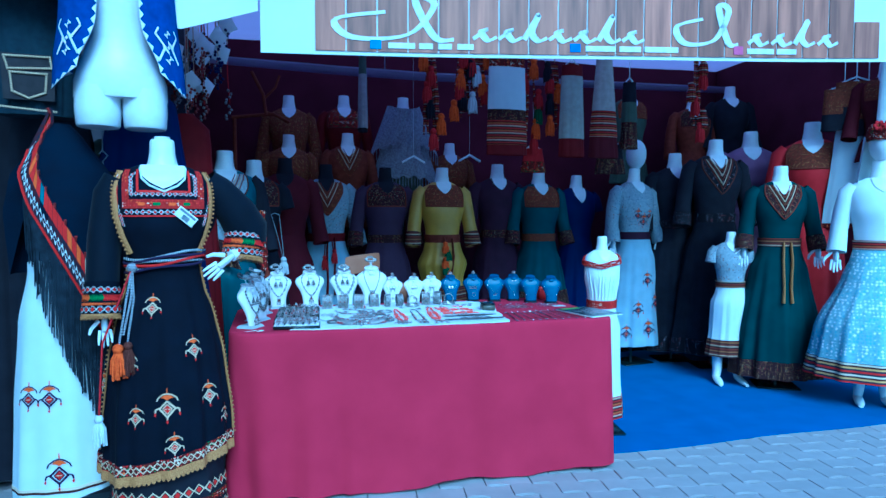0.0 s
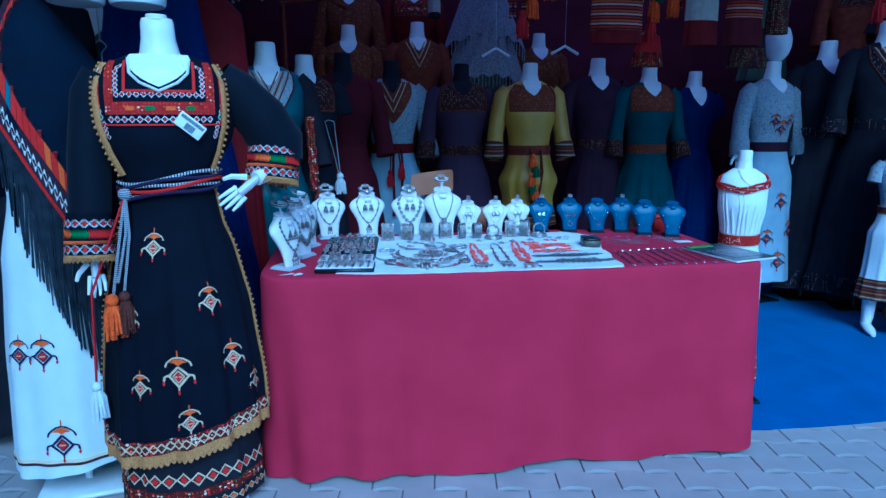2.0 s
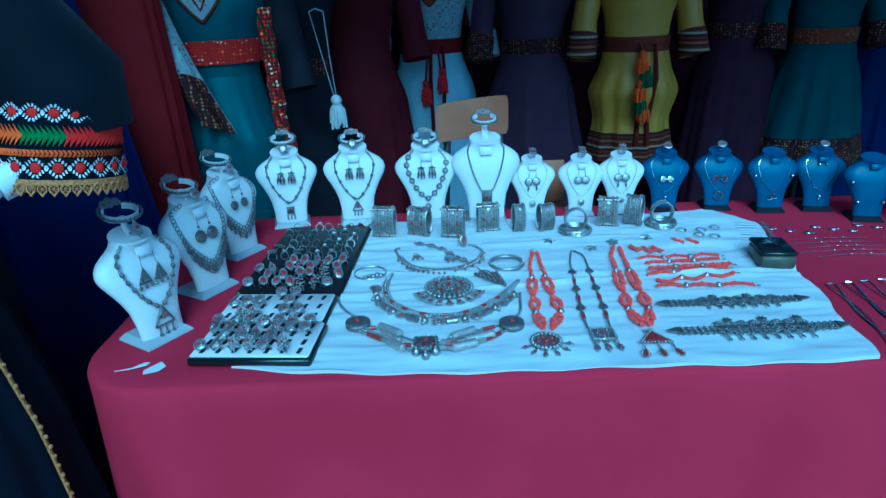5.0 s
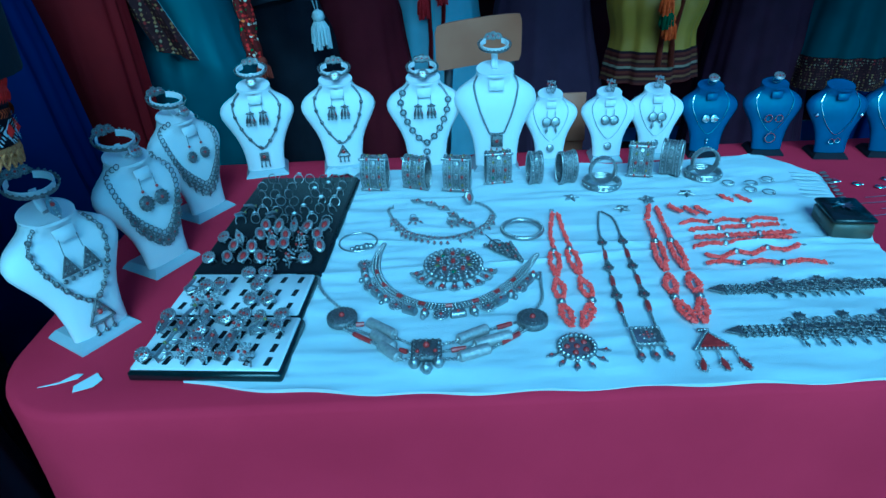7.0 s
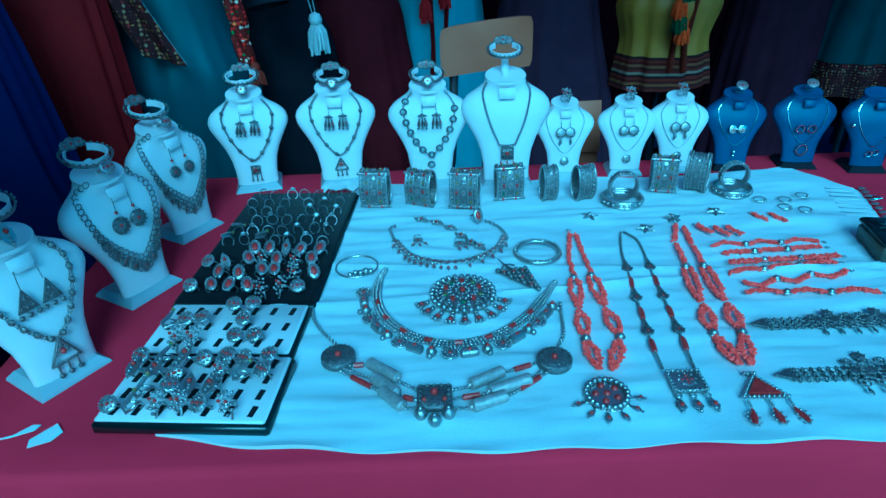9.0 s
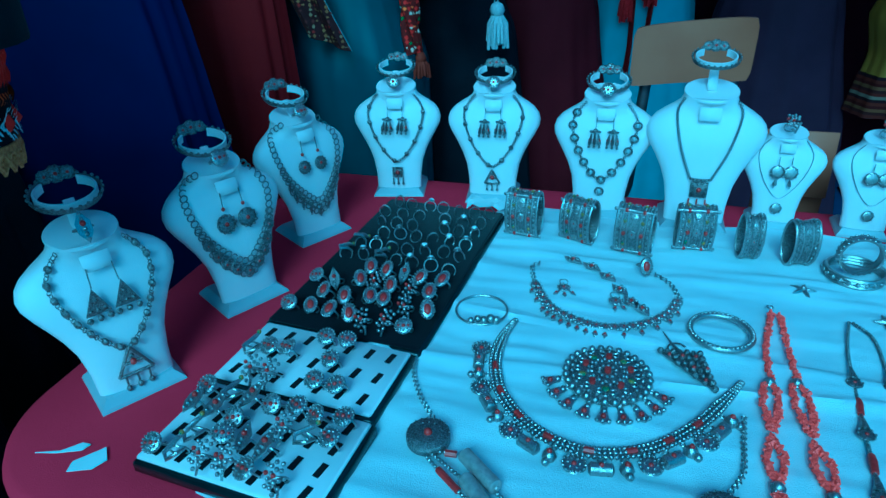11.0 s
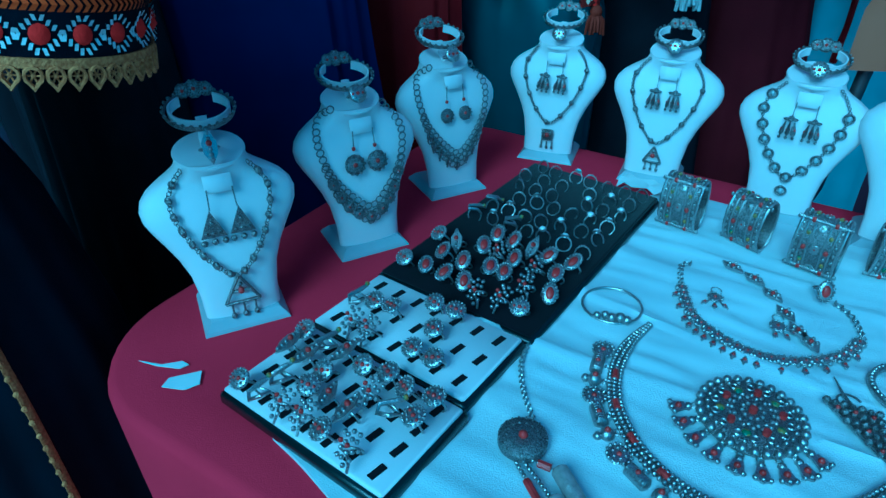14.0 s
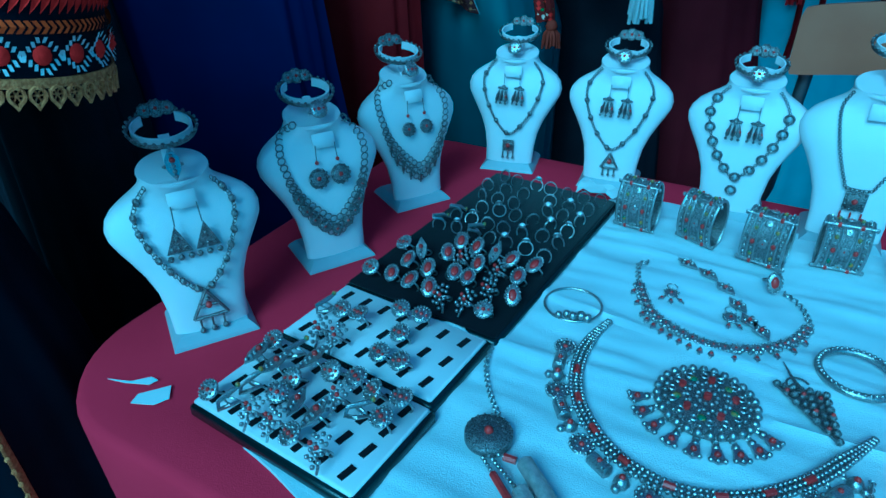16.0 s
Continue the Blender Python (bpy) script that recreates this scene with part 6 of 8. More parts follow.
# necklaces worn by the white busts
def on_bust(i, pts, off=0.003, table=BUSTS):
    x, y, r, k = table[i]
    m = pose(x, y, TZ + 0.0005, 0, 0, r)
    return [m @ bust_front(px * k, pz * k, k, off) for px, pz in pts]


VEE = [(-0.034, 0.182), (-0.046, 0.168), (-0.057, 0.15), (-0.055, 0.125), (-0.045, 0.098), (-0.0235, 0.07), (0.0, 0.052), (0.0235, 0.07), (0.045, 0.098), (0.055, 0.125), (0.057, 0.15), (0.046, 0.168), (0.034, 0.182)]
DEEP = [(-0.034, 0.182), (-0.045, 0.168), (-0.0525, 0.15), (-0.046, 0.12), (-0.027, 0.083), (0.0, 0.058), (0.027, 0.083), (0.046, 0.12), (0.0525, 0.15), (0.045, 0.168), (0.034, 0.182)]
for i in range(7):
    x, y, r, k = BUSTS[i]
    face = pose(0, 0, 0, 0, 0, r) @ Vector((0, -1, 0.25))
    n_ = jewel("necklace", ("silver chain necklace with a triangular pendant on the bust", "wide silver link necklace with coin drops on the bust", "wide silver link necklace with drops on the bust", "silver chain with a square pendant on the bust", "silver chain with a triangular pendant on the bust", "silver necklace of oval stones on the bust", "long silver chain with a square red-drop pendant on the bust")[i], "necklace", "necklaces on busts")
    ch, st, pd = Mesh(), Mesh(), Mesh()
    if i in (1, 2):
        for w, off, part_of in ((0.0, 0.006, VEE), (0.012, 0.006, VEE[3:-3]), (0.022, 0.005, VEE[4:-4])):
            for q in smooth_path(on_bust(i, [(px * (1 - w * 2), pz - w + 0.006) for px, pz in part_of], off), 0.0088):
                t = Mesh().ring((0, 0, 0), 0.0046, 0.0009, "y", 12, 5)
                ch.add(t.v, t.f, Matrix.Translation(q) @ pose(0, 0, 0, 0, 0, r))
        for q in on_bust(i, [(px, pz - 0.024) for px, pz in ((-0.046, 0.12), (-0.038, 0.1), (-0.029, 0.086), (-0.017, 0.074), (0, 0.066), (0.017, 0.074), (0.029, 0.086), (0.038, 0.1), (0.046, 0.12))], 0.005):
            if i == 1:
                rosette(pd, st, q, 0.0075, face, 8)
            else:
                drop(pd, st, q + Vector((0, 0, 0.006)), (0, -0.1, -1), 0.018)
    elif i == 5:
        pts = on_bust(i, DEEP, 0.006)
        chain(ch, pts, 0.0018, 0.0006, "y")
        path = smooth_path(pts, 0.0215)
        for q in path[1:-1]:
            pd.ring(tuple(q), 0.006, 0.0018, "y", 12, 5)
            st.ball(q, 0.0042, 8, (0.8, 0.6, 1.1))
        q = on_bust(i, [(0, 0.036)], 0.004)[0]
        pd.ring(tuple(q), 0.0065, 0.0018, "y", 12, 5)
        st.ball(q, 0.0045, 8, (0.8, 0.6, 1.1))
    else:
        pts = on_bust(i, DEEP if i != 6 else [(-0.037, 0.182), (-0.044, 0.163), (-0.034, 0.12), (-0.018, 0.08), (-0.012, 0.072), (0.012, 0.072), (0.018, 0.08), (0.034, 0.12), (0.044, 0.163), (0.037, 0.182)], 0.006)
        chain(ch, pts, 0.0026 if i == 0 else 0.0019, 0.0007, "y")
        path = smooth_path(pts, 0.017 if i == 0 else 0.028)
        for q in path[1:-1]:
            if i != 6:
                pd.ball(q, 0.0048 if i == 0 else 0.0045, 8, (1, 0.7, 1))
        rot = pose(0, 0, 0, 0, 0, r)
        c = on_bust(i, [(0, 0.036 if i != 6 else 0.056)], 0.005)[0]
        k2 = 1.25 if i in (0, 6) else 0.9
        if i in (0, 4):
            for a, b in (((0, 0.016), (0.015, -0.012)), ((0.015, -0.012), (-0.015, -0.012)), ((-0.015, -0.012), (0, 0.016)), ((-0.008, 0), (0.008, 0))):
                pd.cyl(c + rot @ Vector((a[0] * k2, 0, a[1] * k2)), c + rot @ Vector((b[0] * k2, 0, b[1] * k2)), 0.0019, 6)
            st.ball(c, 0.004, 8)
            pd.ball(c + Vector((0, 0, 0.008)), 0.003, 6)
        else:
            t = Mesh().box((0, 0, 0), (0.021 * k2, 0.003, 0.021 * k2), 0.001)
            for a in range(4):
                for b in range(4):
                    if (a in (0, 3)) or (b in (0, 3)):
                        t.ball(((a - 1.5) * 0.006 * k2, -0.002, (b - 1.5) * 0.006 * k2), 0.0022, 6)
            pd.add(t.v, t.f, Matrix.Translation(c) @ rot)
            st.ball(c + rot @ Vector((0, -0.002, 0)), 0.004, 8)
        for dx in (-0.010, 0, 0.010):
            a = c + rot @ Vector((dx * k2, -0.001, -0.013 * k2))
            b = a + Vector((0, 0, -0.012 * k2))
            (st if i == 6 else pd).cyl(a, b, 0.0013, 5)
            pd.ball(b, 0.0036 if i == 0 else 0.0026, 7)
    part("chain", ch, DARKSILVER, n_)
    if pd.v:
        part("pendant", pd, DARKSILVER, n_)
    if st.v:
        part("stone", st, CORAL if i != 5 else BASE_GREY, n_)
    # earrings on the clip, each its own thing
    for sx in (-1, 1):
        e = jewel("earring", "silver drop earring hung on the bust's clip", "earring", "earrings on busts")
        g, s2 = Mesh(), Mesh()
        if i == 6:
            bpy.data.objects.remove(e)
            continue
        p = on_bust(i, [(sx * 0.0135, 0.158)], 0.012)[0]
        low_ = on_bust(i, [(sx * 0.0145, 0.158 - 0.018 / k)], 0.008)[0]
        g.tube([p + Vector((0, 0, 0.004)), p, low_], 0.0007, 4)
        c = on_bust(i, [(sx * 0.0155, 0.158 - 0.034 / k)], 0.006)[0]
        p = low_ + Vector((0, 0, 0.014))
        if i in (0,):
            rot = pose(0, 0, 0, 0, 0, r)
            t = Mesh().plate([(0, 0.018), (0.013, -0.013), (-0.013, -0.013)], 0.002, pose(0, 0, 0, 90))
            for u in range(3):
                t.ball(((u - 1) * 0.0105, -0.001, -0.019), 0.0036, 6)
                t.ball(((u - 1) * 0.007, -0.002, -0.008), 0.0022, 6)
            t.ball((0, -0.002, 0.004), 0.0025, 6)
            g.add(t.v, t.f, Matrix.Translation(c) @ rot)
        elif i in (1, 2):
            rosette(g, s2, c - Vector((0, 0, 0.004)), 0.013 if i == 1 else 0.0105, face, 12)
            s2.ball(p - Vector((0, 0, 0.014)), 0.0028, 7)
        else:
            g.ball(p - Vector((0, 0, 0.014)), 0.0042, 8)
            for u in (-1, 0, 1):
                drop(g, s2, low_ + Vector((u * 0.005, -0.003, 0)), (u * 0.14, -0.35, -1), 0.025)
        part("body", g, DARKSILVER, e)
        if s2.v:
            part("stone", s2, CORAL, e)
    # bracelet on the holder and a ring on the disc
    m0 = pose(x, y, TZ, 0, 0, r)
    br = jewel("bracelet", "silver bracelet on the bust's holder", "bracelet", "bracelets on busts")
    g, s2 = Mesh(), Mesh()
    hm = m0 @ pose(0, 0.05 * k, k * HOLDERS[i] + 0.0125, 14)
    t = Mesh().ring((0, 0, 0.001), 0.034, 0.0013, "z", 36, 5, flat=2.2)
    for j in range(26):
        a = 2 * math.pi * j / 26
        t.ball((0.035 * math.cos(a), 0.035 * math.sin(a), 0.004), 0.0021, 6)
    u = Mesh()
    for a, q in ((70, 0.011), (90, 0.014), (110, 0.011)):
        rosette(t, u, (0.033 * math.cos(radians(a)), 0.032 * math.sin(radians(a)), 0.006), q * 0.68, (0, -0.8, 0.6), 10)
    g.add(t.v, t.f, hm)
    s2.add(u.v, u.f, hm)
    part("band", g, DARKSILVER, br)
    part("stone", s2, CORAL, br)
    if i != 6:
        put_ring("disc" if i != 0 else "leaf", m0 @ pose(0, 0.018 * k, k * 0.2 + 0.012, 60, 0, 0))
for i, (x, y, r, k) in enumerate(SMALL):
    m0 = pose(x, y, TZ, 0, 0, r)
    put_ring("cluster", m0 @ pose(0, 0.02, k * 0.2 + 0.015, 30))
    n_ = jewel("necklace", "fine silver chain with a small pendant on the bust", "necklace", "necklaces on busts")
    ch, pd, st = Mesh(), Mesh(), Mesh()
    ch.tube(smooth_path([m0 @ bust_front(px * k, pz * k, k, 0.002) for px, pz in DEEP], 0.006), 0.0006, 4)
    q = m0 @ bust_front(0, 0.036 * k, k, 0.004)
    rosette(pd, st, q, 0.0085, (0, -1, 0.2), 8)
    part("chain", ch, SILVER, n_)
    part("pendant", pd, SILVER, n_)
    for sx in (-1, 1):
        e = jewel("earring", "small silver earring on the bust's clip", "earring", "earrings on busts")
        g, s2 = Mesh(), Mesh()
        p = m0 @ bust_front(sx * 0.012 * k, 0.15 * k, k, 0.008)
        q = m0 @ bust_front(sx * 0.013 * k, 0.118 * k, k, 0.006)
        g.cyl(p, q, 0.0007, 4)
        rosette(g, s2, q, 0.0105, (0, -1, 0.2), 9)
        p = q + Vector((0, -0.004, 0.02))
        if i != 1:
            drop(g, s2, p - Vector((0, 0, 0.028)), (0.1 * sx, 0, -1), 0.016)
        part("body", g, SILVER, e)
BRIGHT = material("bright_silver", (0.75, 0.76, 0.78), (0.6, 0.6, 0.63), rough=0.2, metal=1.0, bump=0.05)
for i, (x, y, r) in enumerate(BLUES):
    k = 0.74
    m0 = pose(x, y, TZ, 0, 0, r)
    if i < 4:
        n_ = jewel("necklace", "fine bright silver chain on a blue bust", "necklace", "necklaces on busts")
        ch, pd = Mesh(), Mesh()
        ch.tube(smooth_path([m0 @ bust_front(px * k, pz * k, k, 0.002) for px, pz in DEEP], 0.006), 0.0008, 5)
        q = m0 @ bust_front(0, 0.04 * k, k, 0.004)
        if i == 2:
            pd.ring(tuple(q + Vector((-0.0065, 0, -0.001))), 0.006, 0.0011, "y", 12, 5).ring(tuple(q + Vector((0.0065, 0, 0.001))), 0.006, 0.0011, "y", 12, 5)
        elif i == 1:
            pd.ring(tuple(q), 0.011, 0.002, "y", 18, 6)
        else:
            pd.ball(q, 0.004, 8)
            pd.ball(q - Vector((0, 0, 0.008)), 0.003, 7)
        part("chain", ch, BRIGHT, n_)
        part("pendant", pd, BRIGHT, n_)
    for sx in (-1, 1):
        e = jewel("earring", "small bright earring on a blue bust", "earring", "earrings on busts")
        g, s2 = Mesh(), Mesh()
        if i == 0:
            rosette(g, s2, m0 @ bust_front(sx * 0.009, 0.105 * k, k, 0.006), 0.009, (0, -1, 0.2), 8)
            part("stone", s2, CORAL, e)
        elif i == 1:
            g.ring(tuple(m0 @ bust_front(sx * 0.011, 0.1 * k, k, 0.006)), 0.008, 0.0022, "y", 12, 6)
        else:
            zz = 0.15 if i == 3 else 0.115
            g.ball(m0 @ bust_front(sx * (0.009 if i == 3 else 0.045), zz * k, k, 0.005), 0.0048 if i != 3 else 0.0035, 8)
            if i > 3:
                g.ball(m0 @ bust_front(sx * 0.028, 0.05 * k, k, 0.005), 0.0048, 8)
        part("body", g, BRIGHT, e)
    if i in (0, 1, 3):
        put_ring("disc", m0 @ pose(0, 0.02, k * 0.2 + 0.015, 35))


# ---- cuffs standing in a row ----
def cuff_bracelet(x, y, width, R, rz, seed):
    e = thing("cuff_bracelet", pose(x, y, CZ + R * 1.2 + 0.003, 0, 0, rz) @ Matrix.Diagonal((0.95, 0.68, 1.2, 1)), "wide engraved silver cuff with coral and enamel", "bracelet", "cuff bracelets in a row")
    rows_ = [[(sx * width / 2, q * math.cos(a), q * math.sin(a)) for a in (2 * math.pi * j / 40 for j in range(40))] for sx, q in ((-1, R - 0.0016), (-1, R), (1, R), (1, R - 0.0016), (-1, R - 0.0016))]
    part("band", Mesh().grid(rows_, True), DARKSILVER, e)
    for sx in (-1, 1):
        part("rim", Mesh().ring((sx * width / 2, 0, 0), R + 0.0005, 0.0021, "x", 40, 6), SILVER, e)
    gr, st, en = Mesh(), Mesh(), Mesh()
    for u in ((-0.34, -0.17, 0.17, 0.34) if width > 0.04 else (-0.2, 0.2)):
        gr.ring((u * width, 0, 0), R + 0.0003, 0.0011, "x", 40, 5)
    n = 24
    for j in range(n):
        a = 2 * math.pi * j / n
        ca, sa = math.cos(a), math.sin(a)
        for u in ((-0.43, 0.43) if width > 0.04 else (-0.36, 0.36)):
            gr.ball((u * width, (R + 0.0012) * ca, (R + 0.0012) * sa), 0.0021, 6)
        if width > 0.04:
            for u in (-0.255, 0.255):
                if j % 4 == 0:
                    st.ball((u * width, (R + 0.0012) * ca, (R + 0.0012) * sa), 0.0031, 7)
                elif j % 4 == 2:
                    en.ball((u * width, (R + 0.0006) * ca, (R + 0.0006) * sa), 0.0028, 6)
                else:
                    gr.ball((u * width, (R + 0.0008) * ca, (R + 0.0008) * sa), 0.0017, 5)
        if j % 3 == 0:
            t, s2 = Mesh(), Mesh()
            rosette(t, s2, (0, (R + 0.0004) * ca, (R + 0.0004) * sa), 0.0052 if width > 0.04 else 0.0036, (0, ca, sa), 8)
            gr.add(t.v, t.f)
            if j % 2 == 0:
                st.add(s2.v, s2.f)
            else:
                en.add(s2.v, s2.f)
    if width > 0.04:
        for a in (60, 300):
            c, s_ = math.cos(radians(a)), math.sin(radians(a))
            gr.tube([(-width * 0.56, -R * 1.03 * c, R * 1.03 * s_), (width * 0.56, -R * 1.03 * c, R * 1.03 * s_)], 0.0019, 7)
            for sx in (-1, 1):
                gr.ball((sx * width * 0.58, -R * 1.03 * c, R * 1.03 * s_), 0.0028, 7)
    part("filigree", gr, SILVER, e)
    if en.v:
        pieces("enamel", en, ENAMEL, e)
    pieces("stone", st, CORAL, e)
    return e


for i, (x, y, w, R, rz) in enumerate(((0.275, 3.475, 0.052, 0.031, -8), (0.362, 3.475, 0.05, 0.029, -22), (0.446, 3.455, 0.053, 0.031, -12), (0.532, 3.485, 0.052, 0.029, 4), (0.608, 3.475, 0.026, 0.028, 8), (0.674, 3.47, 0.034, 0.028, 14), (0.834, 3.49, 0.047, 0.03, -14), (0.90, 3.49, 0.04, 0.031, -30))):
    cuff_bracelet(x, y, w, R, rz, i)
for x, y, R, w in ((0.745, 3.45, 0.036, 0.018), (0.965, 3.475, 0.034, 0.012)):
    e = thing("bangle_stack", pose(x, y, CZ), "silver bangle lying flat with another leaning in it", "bracelet")
    t = Mesh()
    for z in (0.004, 0.009, 0.013):
        t.ring((0, 0, z), R, 0.003, "z", 32, 6)
    for j in range(22):
        a = 2 * math.pi * j / 22
        t.ball((R * 1.06 * math.cos(a), R * 1.06 * math.sin(a), 0.009), 0.0035, 6)
    part("flat_bangle", t, SILVER, e)
    t = Mesh()
    for o in (-0.006, 0, 0.006):
        t.ring((0, o, 0.036), 0.026, 0.0022, "y", 24, 6)
    for j in range(26):
        a = 2 * math.pi * j / 26
        for o in (-0.006, 0.006):
            t.ball((0.0275 * math.cos(a), o, 0.036 + 0.0275 * math.sin(a)), 0.0022, 5)
    part("upright_bangle", t, SILVER, e)

# ---- pieces lying on the white cloth ----
Z = CZ + 0.0035


def flat(*pts, z=0.0):
    return [(x, y, Z + z) for x, y in pts]


# thin open bangle with beaded ends
e = jewel("open_bangle", "thin silver open bangle with bead ends", "bracelet")
t = Mesh().ring((0.258, 3.246, Z), 0.034, 0.0016, "z", 36, 6)
part("hoop", t, SILVER, e)
t = Mesh()
for a in range(5):
    t.ball((0.283 - 0.008 * a, 3.222 + 0.003 * (a % 2) - 0.002 * a, Z + 0.004), 0.0062 - 0.0006 * abs(a - 1), 8)
part("bead_end", t, SILVER, e)
# round bangle with a woven surface
e = jewel("bangle", "round silver bangle with a twisted surface", "bracelet")
t = Mesh().ring((0.555, 3.262, Z + 0.004), 0.036, 0.004, "z", 40, 8)
for j in range(44):
    a = 2 * math.pi * j / 44
    t.ball((0.555 + 0.0365 * math.cos(a), 3.262 + 0.0365 * math.sin(a), Z + 0.0072), 0.0024, 5)
part("hoop", t, SILVER, e)
# small collar with drops, its chain ends, earrings and a bracelet inside it
e = jewel("collar_necklace", "silver plate collar with drops and chain ends", "necklace")
t, st = Mesh(), Mesh()
arc = smooth_path(flat((0.318, 3.325), (0.345, 3.275), (0.39, 3.25), (0.425, 3.247), (0.462, 3.262), (0.495, 3.295), (0.51, 3.335)), 0.0115)
for j, p in enumerate(arc):
    rosette(t, st, p, 0.0068, (0, 0, 1), 8)
    for q in (-1, 1):
        t.ball(p + Vector((q * 0.004, -0.006, 0.001)), 0.003, 6)
    if j % 2 == 0 or 4 < j < 12:
        drop(t, st, p + Vector((0, -0.007, 0)), ((p.x - 0.415) * 3, -1, 0), 0.016)
part("plate_chain", t, SILVER, e)
part("stone", st, CORAL, e)
t = Mesh()
chain(t, flat((0.318, 3.325), (0.31, 3.35), (0.306, 3.375), (0.318, 3.386)), 0.0034, 0.0009)
part("chain", t, SILVER, e)
t = Mesh()
chain(t, flat((0.51, 3.335), (0.502, 3.362), (0.492, 3.378), (0.478, 3.39)), 0.0034, 0.0009)
part("chain", t, SILVER, e)
e = jewel("link_bracelet", "silver bracelet of diamond plates", "bracelet")
t, st = Mesh(), Mesh()
for j, (x, y) in enumerate(((0.362, 3.402), (0.39, 3.388), (0.414, 3.365), (0.432, 3.335), (0.448, 3.308), (0.462, 3.294))):
    t.plate([(0.016, 0), (0.004, 0.008), (-0.016, 0), (-0.004, -0.008)], 0.003, pose(x, y, Z, 0, 0, -30 - 5 * j))
    for q in range(5):
        a = q * 1.257
        t.ball((x + 0.006 * math.cos(a), y + 0.006 * math.sin(a), Z + 0.004), 0.0022, 6)
    st.ball((x, y, Z + 0.0042), 0.0024, 6)
part("plate_chain", t, SILVER, e)
pieces("stone", st, CORAL, e)
for x, y, rz in ((0.357, 3.325, 10), (0.428, 3.307, 40)):
    e = jewel("earring", "silver fan earring lying on the cloth", "earring")
    t, st = Mesh(), Mesh()
    rosette(t, st, (x, y, Z), 0.009, (0, 0, 1), 9)
    for a in (-40, 0, 40):
        w = Vector((math.sin(radians(a + rz)), -math.cos(radians(a + rz)), 0))
        drop(t, st, Vector((x, y, Z)) + w * 0.008, w, 0.014)
    t.ring((x - 0.002, y + 0.016, Z), 0.006, 0.0007, "z", 12, 4, 0.0, 0.8)
    part("body", t, SILVER, e)
    part("stone", st, CORAL, e)
put_ring("oval", pose(0.461, 3.398, Z + 0.009, 70, 0, 20))
# large fan brooch with pendants
e = jewel("fan_brooch", "large domed silver brooch with coral and pendants", "brooch")
t, st, en = Mesh(), Mesh(), Mesh()
cx_, cy_ = 0.426, 3.148
t.loft([[(cx_ + r * math.cos(a), cy_ + r * math.sin(a), Z + z) for a in (2 * math.pi * j / 36 for j in range(36))] for r, z in ((0.047, 0), (0.048, 0.003), (0.043, 0.006), (0.02, 0.009), (0.002, 0.009))])
part("dome", t, DARKSILVER, e)
t = Mesh()
for j in range(28):
    a = 2 * math.pi * j / 28
    t.ball((cx_ + 0.046 * math.cos(a), cy_ + 0.046 * math.sin(a), Z + 0.005), 0.0047, 7)
for j in range(14):
    a = 2 * math.pi * j / 14
    t.ring((cx_ + 0.033 * math.cos(a), cy_ + 0.033 * math.sin(a), Z + 0.008), 0.0036, 0.001, "z", 8, 4)
    t.ball((cx_ + 0.018 * math.cos(a + 0.2), cy_ + 0.018 * math.sin(a + 0.2), Z + 0.0095), 0.0022, 6)
for r, n, z, q in ((0.039, 26, 0.0072, 0.0024), (0.0215, 16, 0.0092, 0.0022), (0.0095, 10, 0.0098, 0.0022)):
    for j in range(n):
        a = 2 * math.pi * (j + 0.5) / n
        t.ball((cx_ + r * math.cos(a), cy_ + r * math.sin(a), Z + z), q, 6)
part("bead_rim", t, SILVER, e)
for j in range(5):
    a = 2 * math.pi * (j + 0.25) / 5
    st.cyl((cx_ + 0.026 * math.cos(a), cy_ + 0.026 * math.sin(a), Z + 0.005), (cx_ + 0.026 * math.cos(a), cy_ + 0.026 * math.sin(a), Z + 0.0125), 0.0038, 12, 0.0034)
    a += 0.62
    en.ball((cx_ + 0.028 * math.cos(a), cy_ + 0.028 * math.sin(a), Z + 0.008), 0.0045, 7, (1, 1, 0.5))
st.cyl((cx_, cy_, Z + 0.006), (cx_, cy_, Z + 0.014), 0.004, 12, 0.0035)
pieces("stone", st, CORAL, e)
pieces("enamel", en, ENAMEL, e)
for j in range(9):
    a = radians(195 + 150 * j / 8)
    t, st = Mesh(), Mesh()
    w = Vector((math.cos(a), math.sin(a), 0))
    p = Vector((cx_, cy_, Z + 0.001)) + w * 0.05
    w = Vector((w.x * 0.75, w.y * 0.6 - 0.4, 0)).normalized()
    a = math.atan2(w.y, w.x)
    t.ring(tuple(p), 0.003, 0.0009, "z", 8, 4)
    t.ball(p + w * 0.006, 0.0042, 7)
    t.plate([(-0.004, 0), (0.004, 0), (0.007, 0.013), (0, 0.017), (-0.007, 0.013)], 0.0025, Matrix.Translation(p + w * 0.009) @ pose(0, 0, 0, 0, 0, math.degrees(a) - 90))
    for q in (-1, 0, 1):
        t.ball(p + w * 0.022 + Vector((-w.y, w.x, 0)) * q * 0.006 + Vector((0, 0, 0.002)), 0.0028, 6)
    st.ball(p + w * 0.016 + Vector((0, 0, 0.003)), 0.0032, 7)
    f = part("pendant", t, SILVER, e)
    part("pendant_stone", st, CORAL, f)
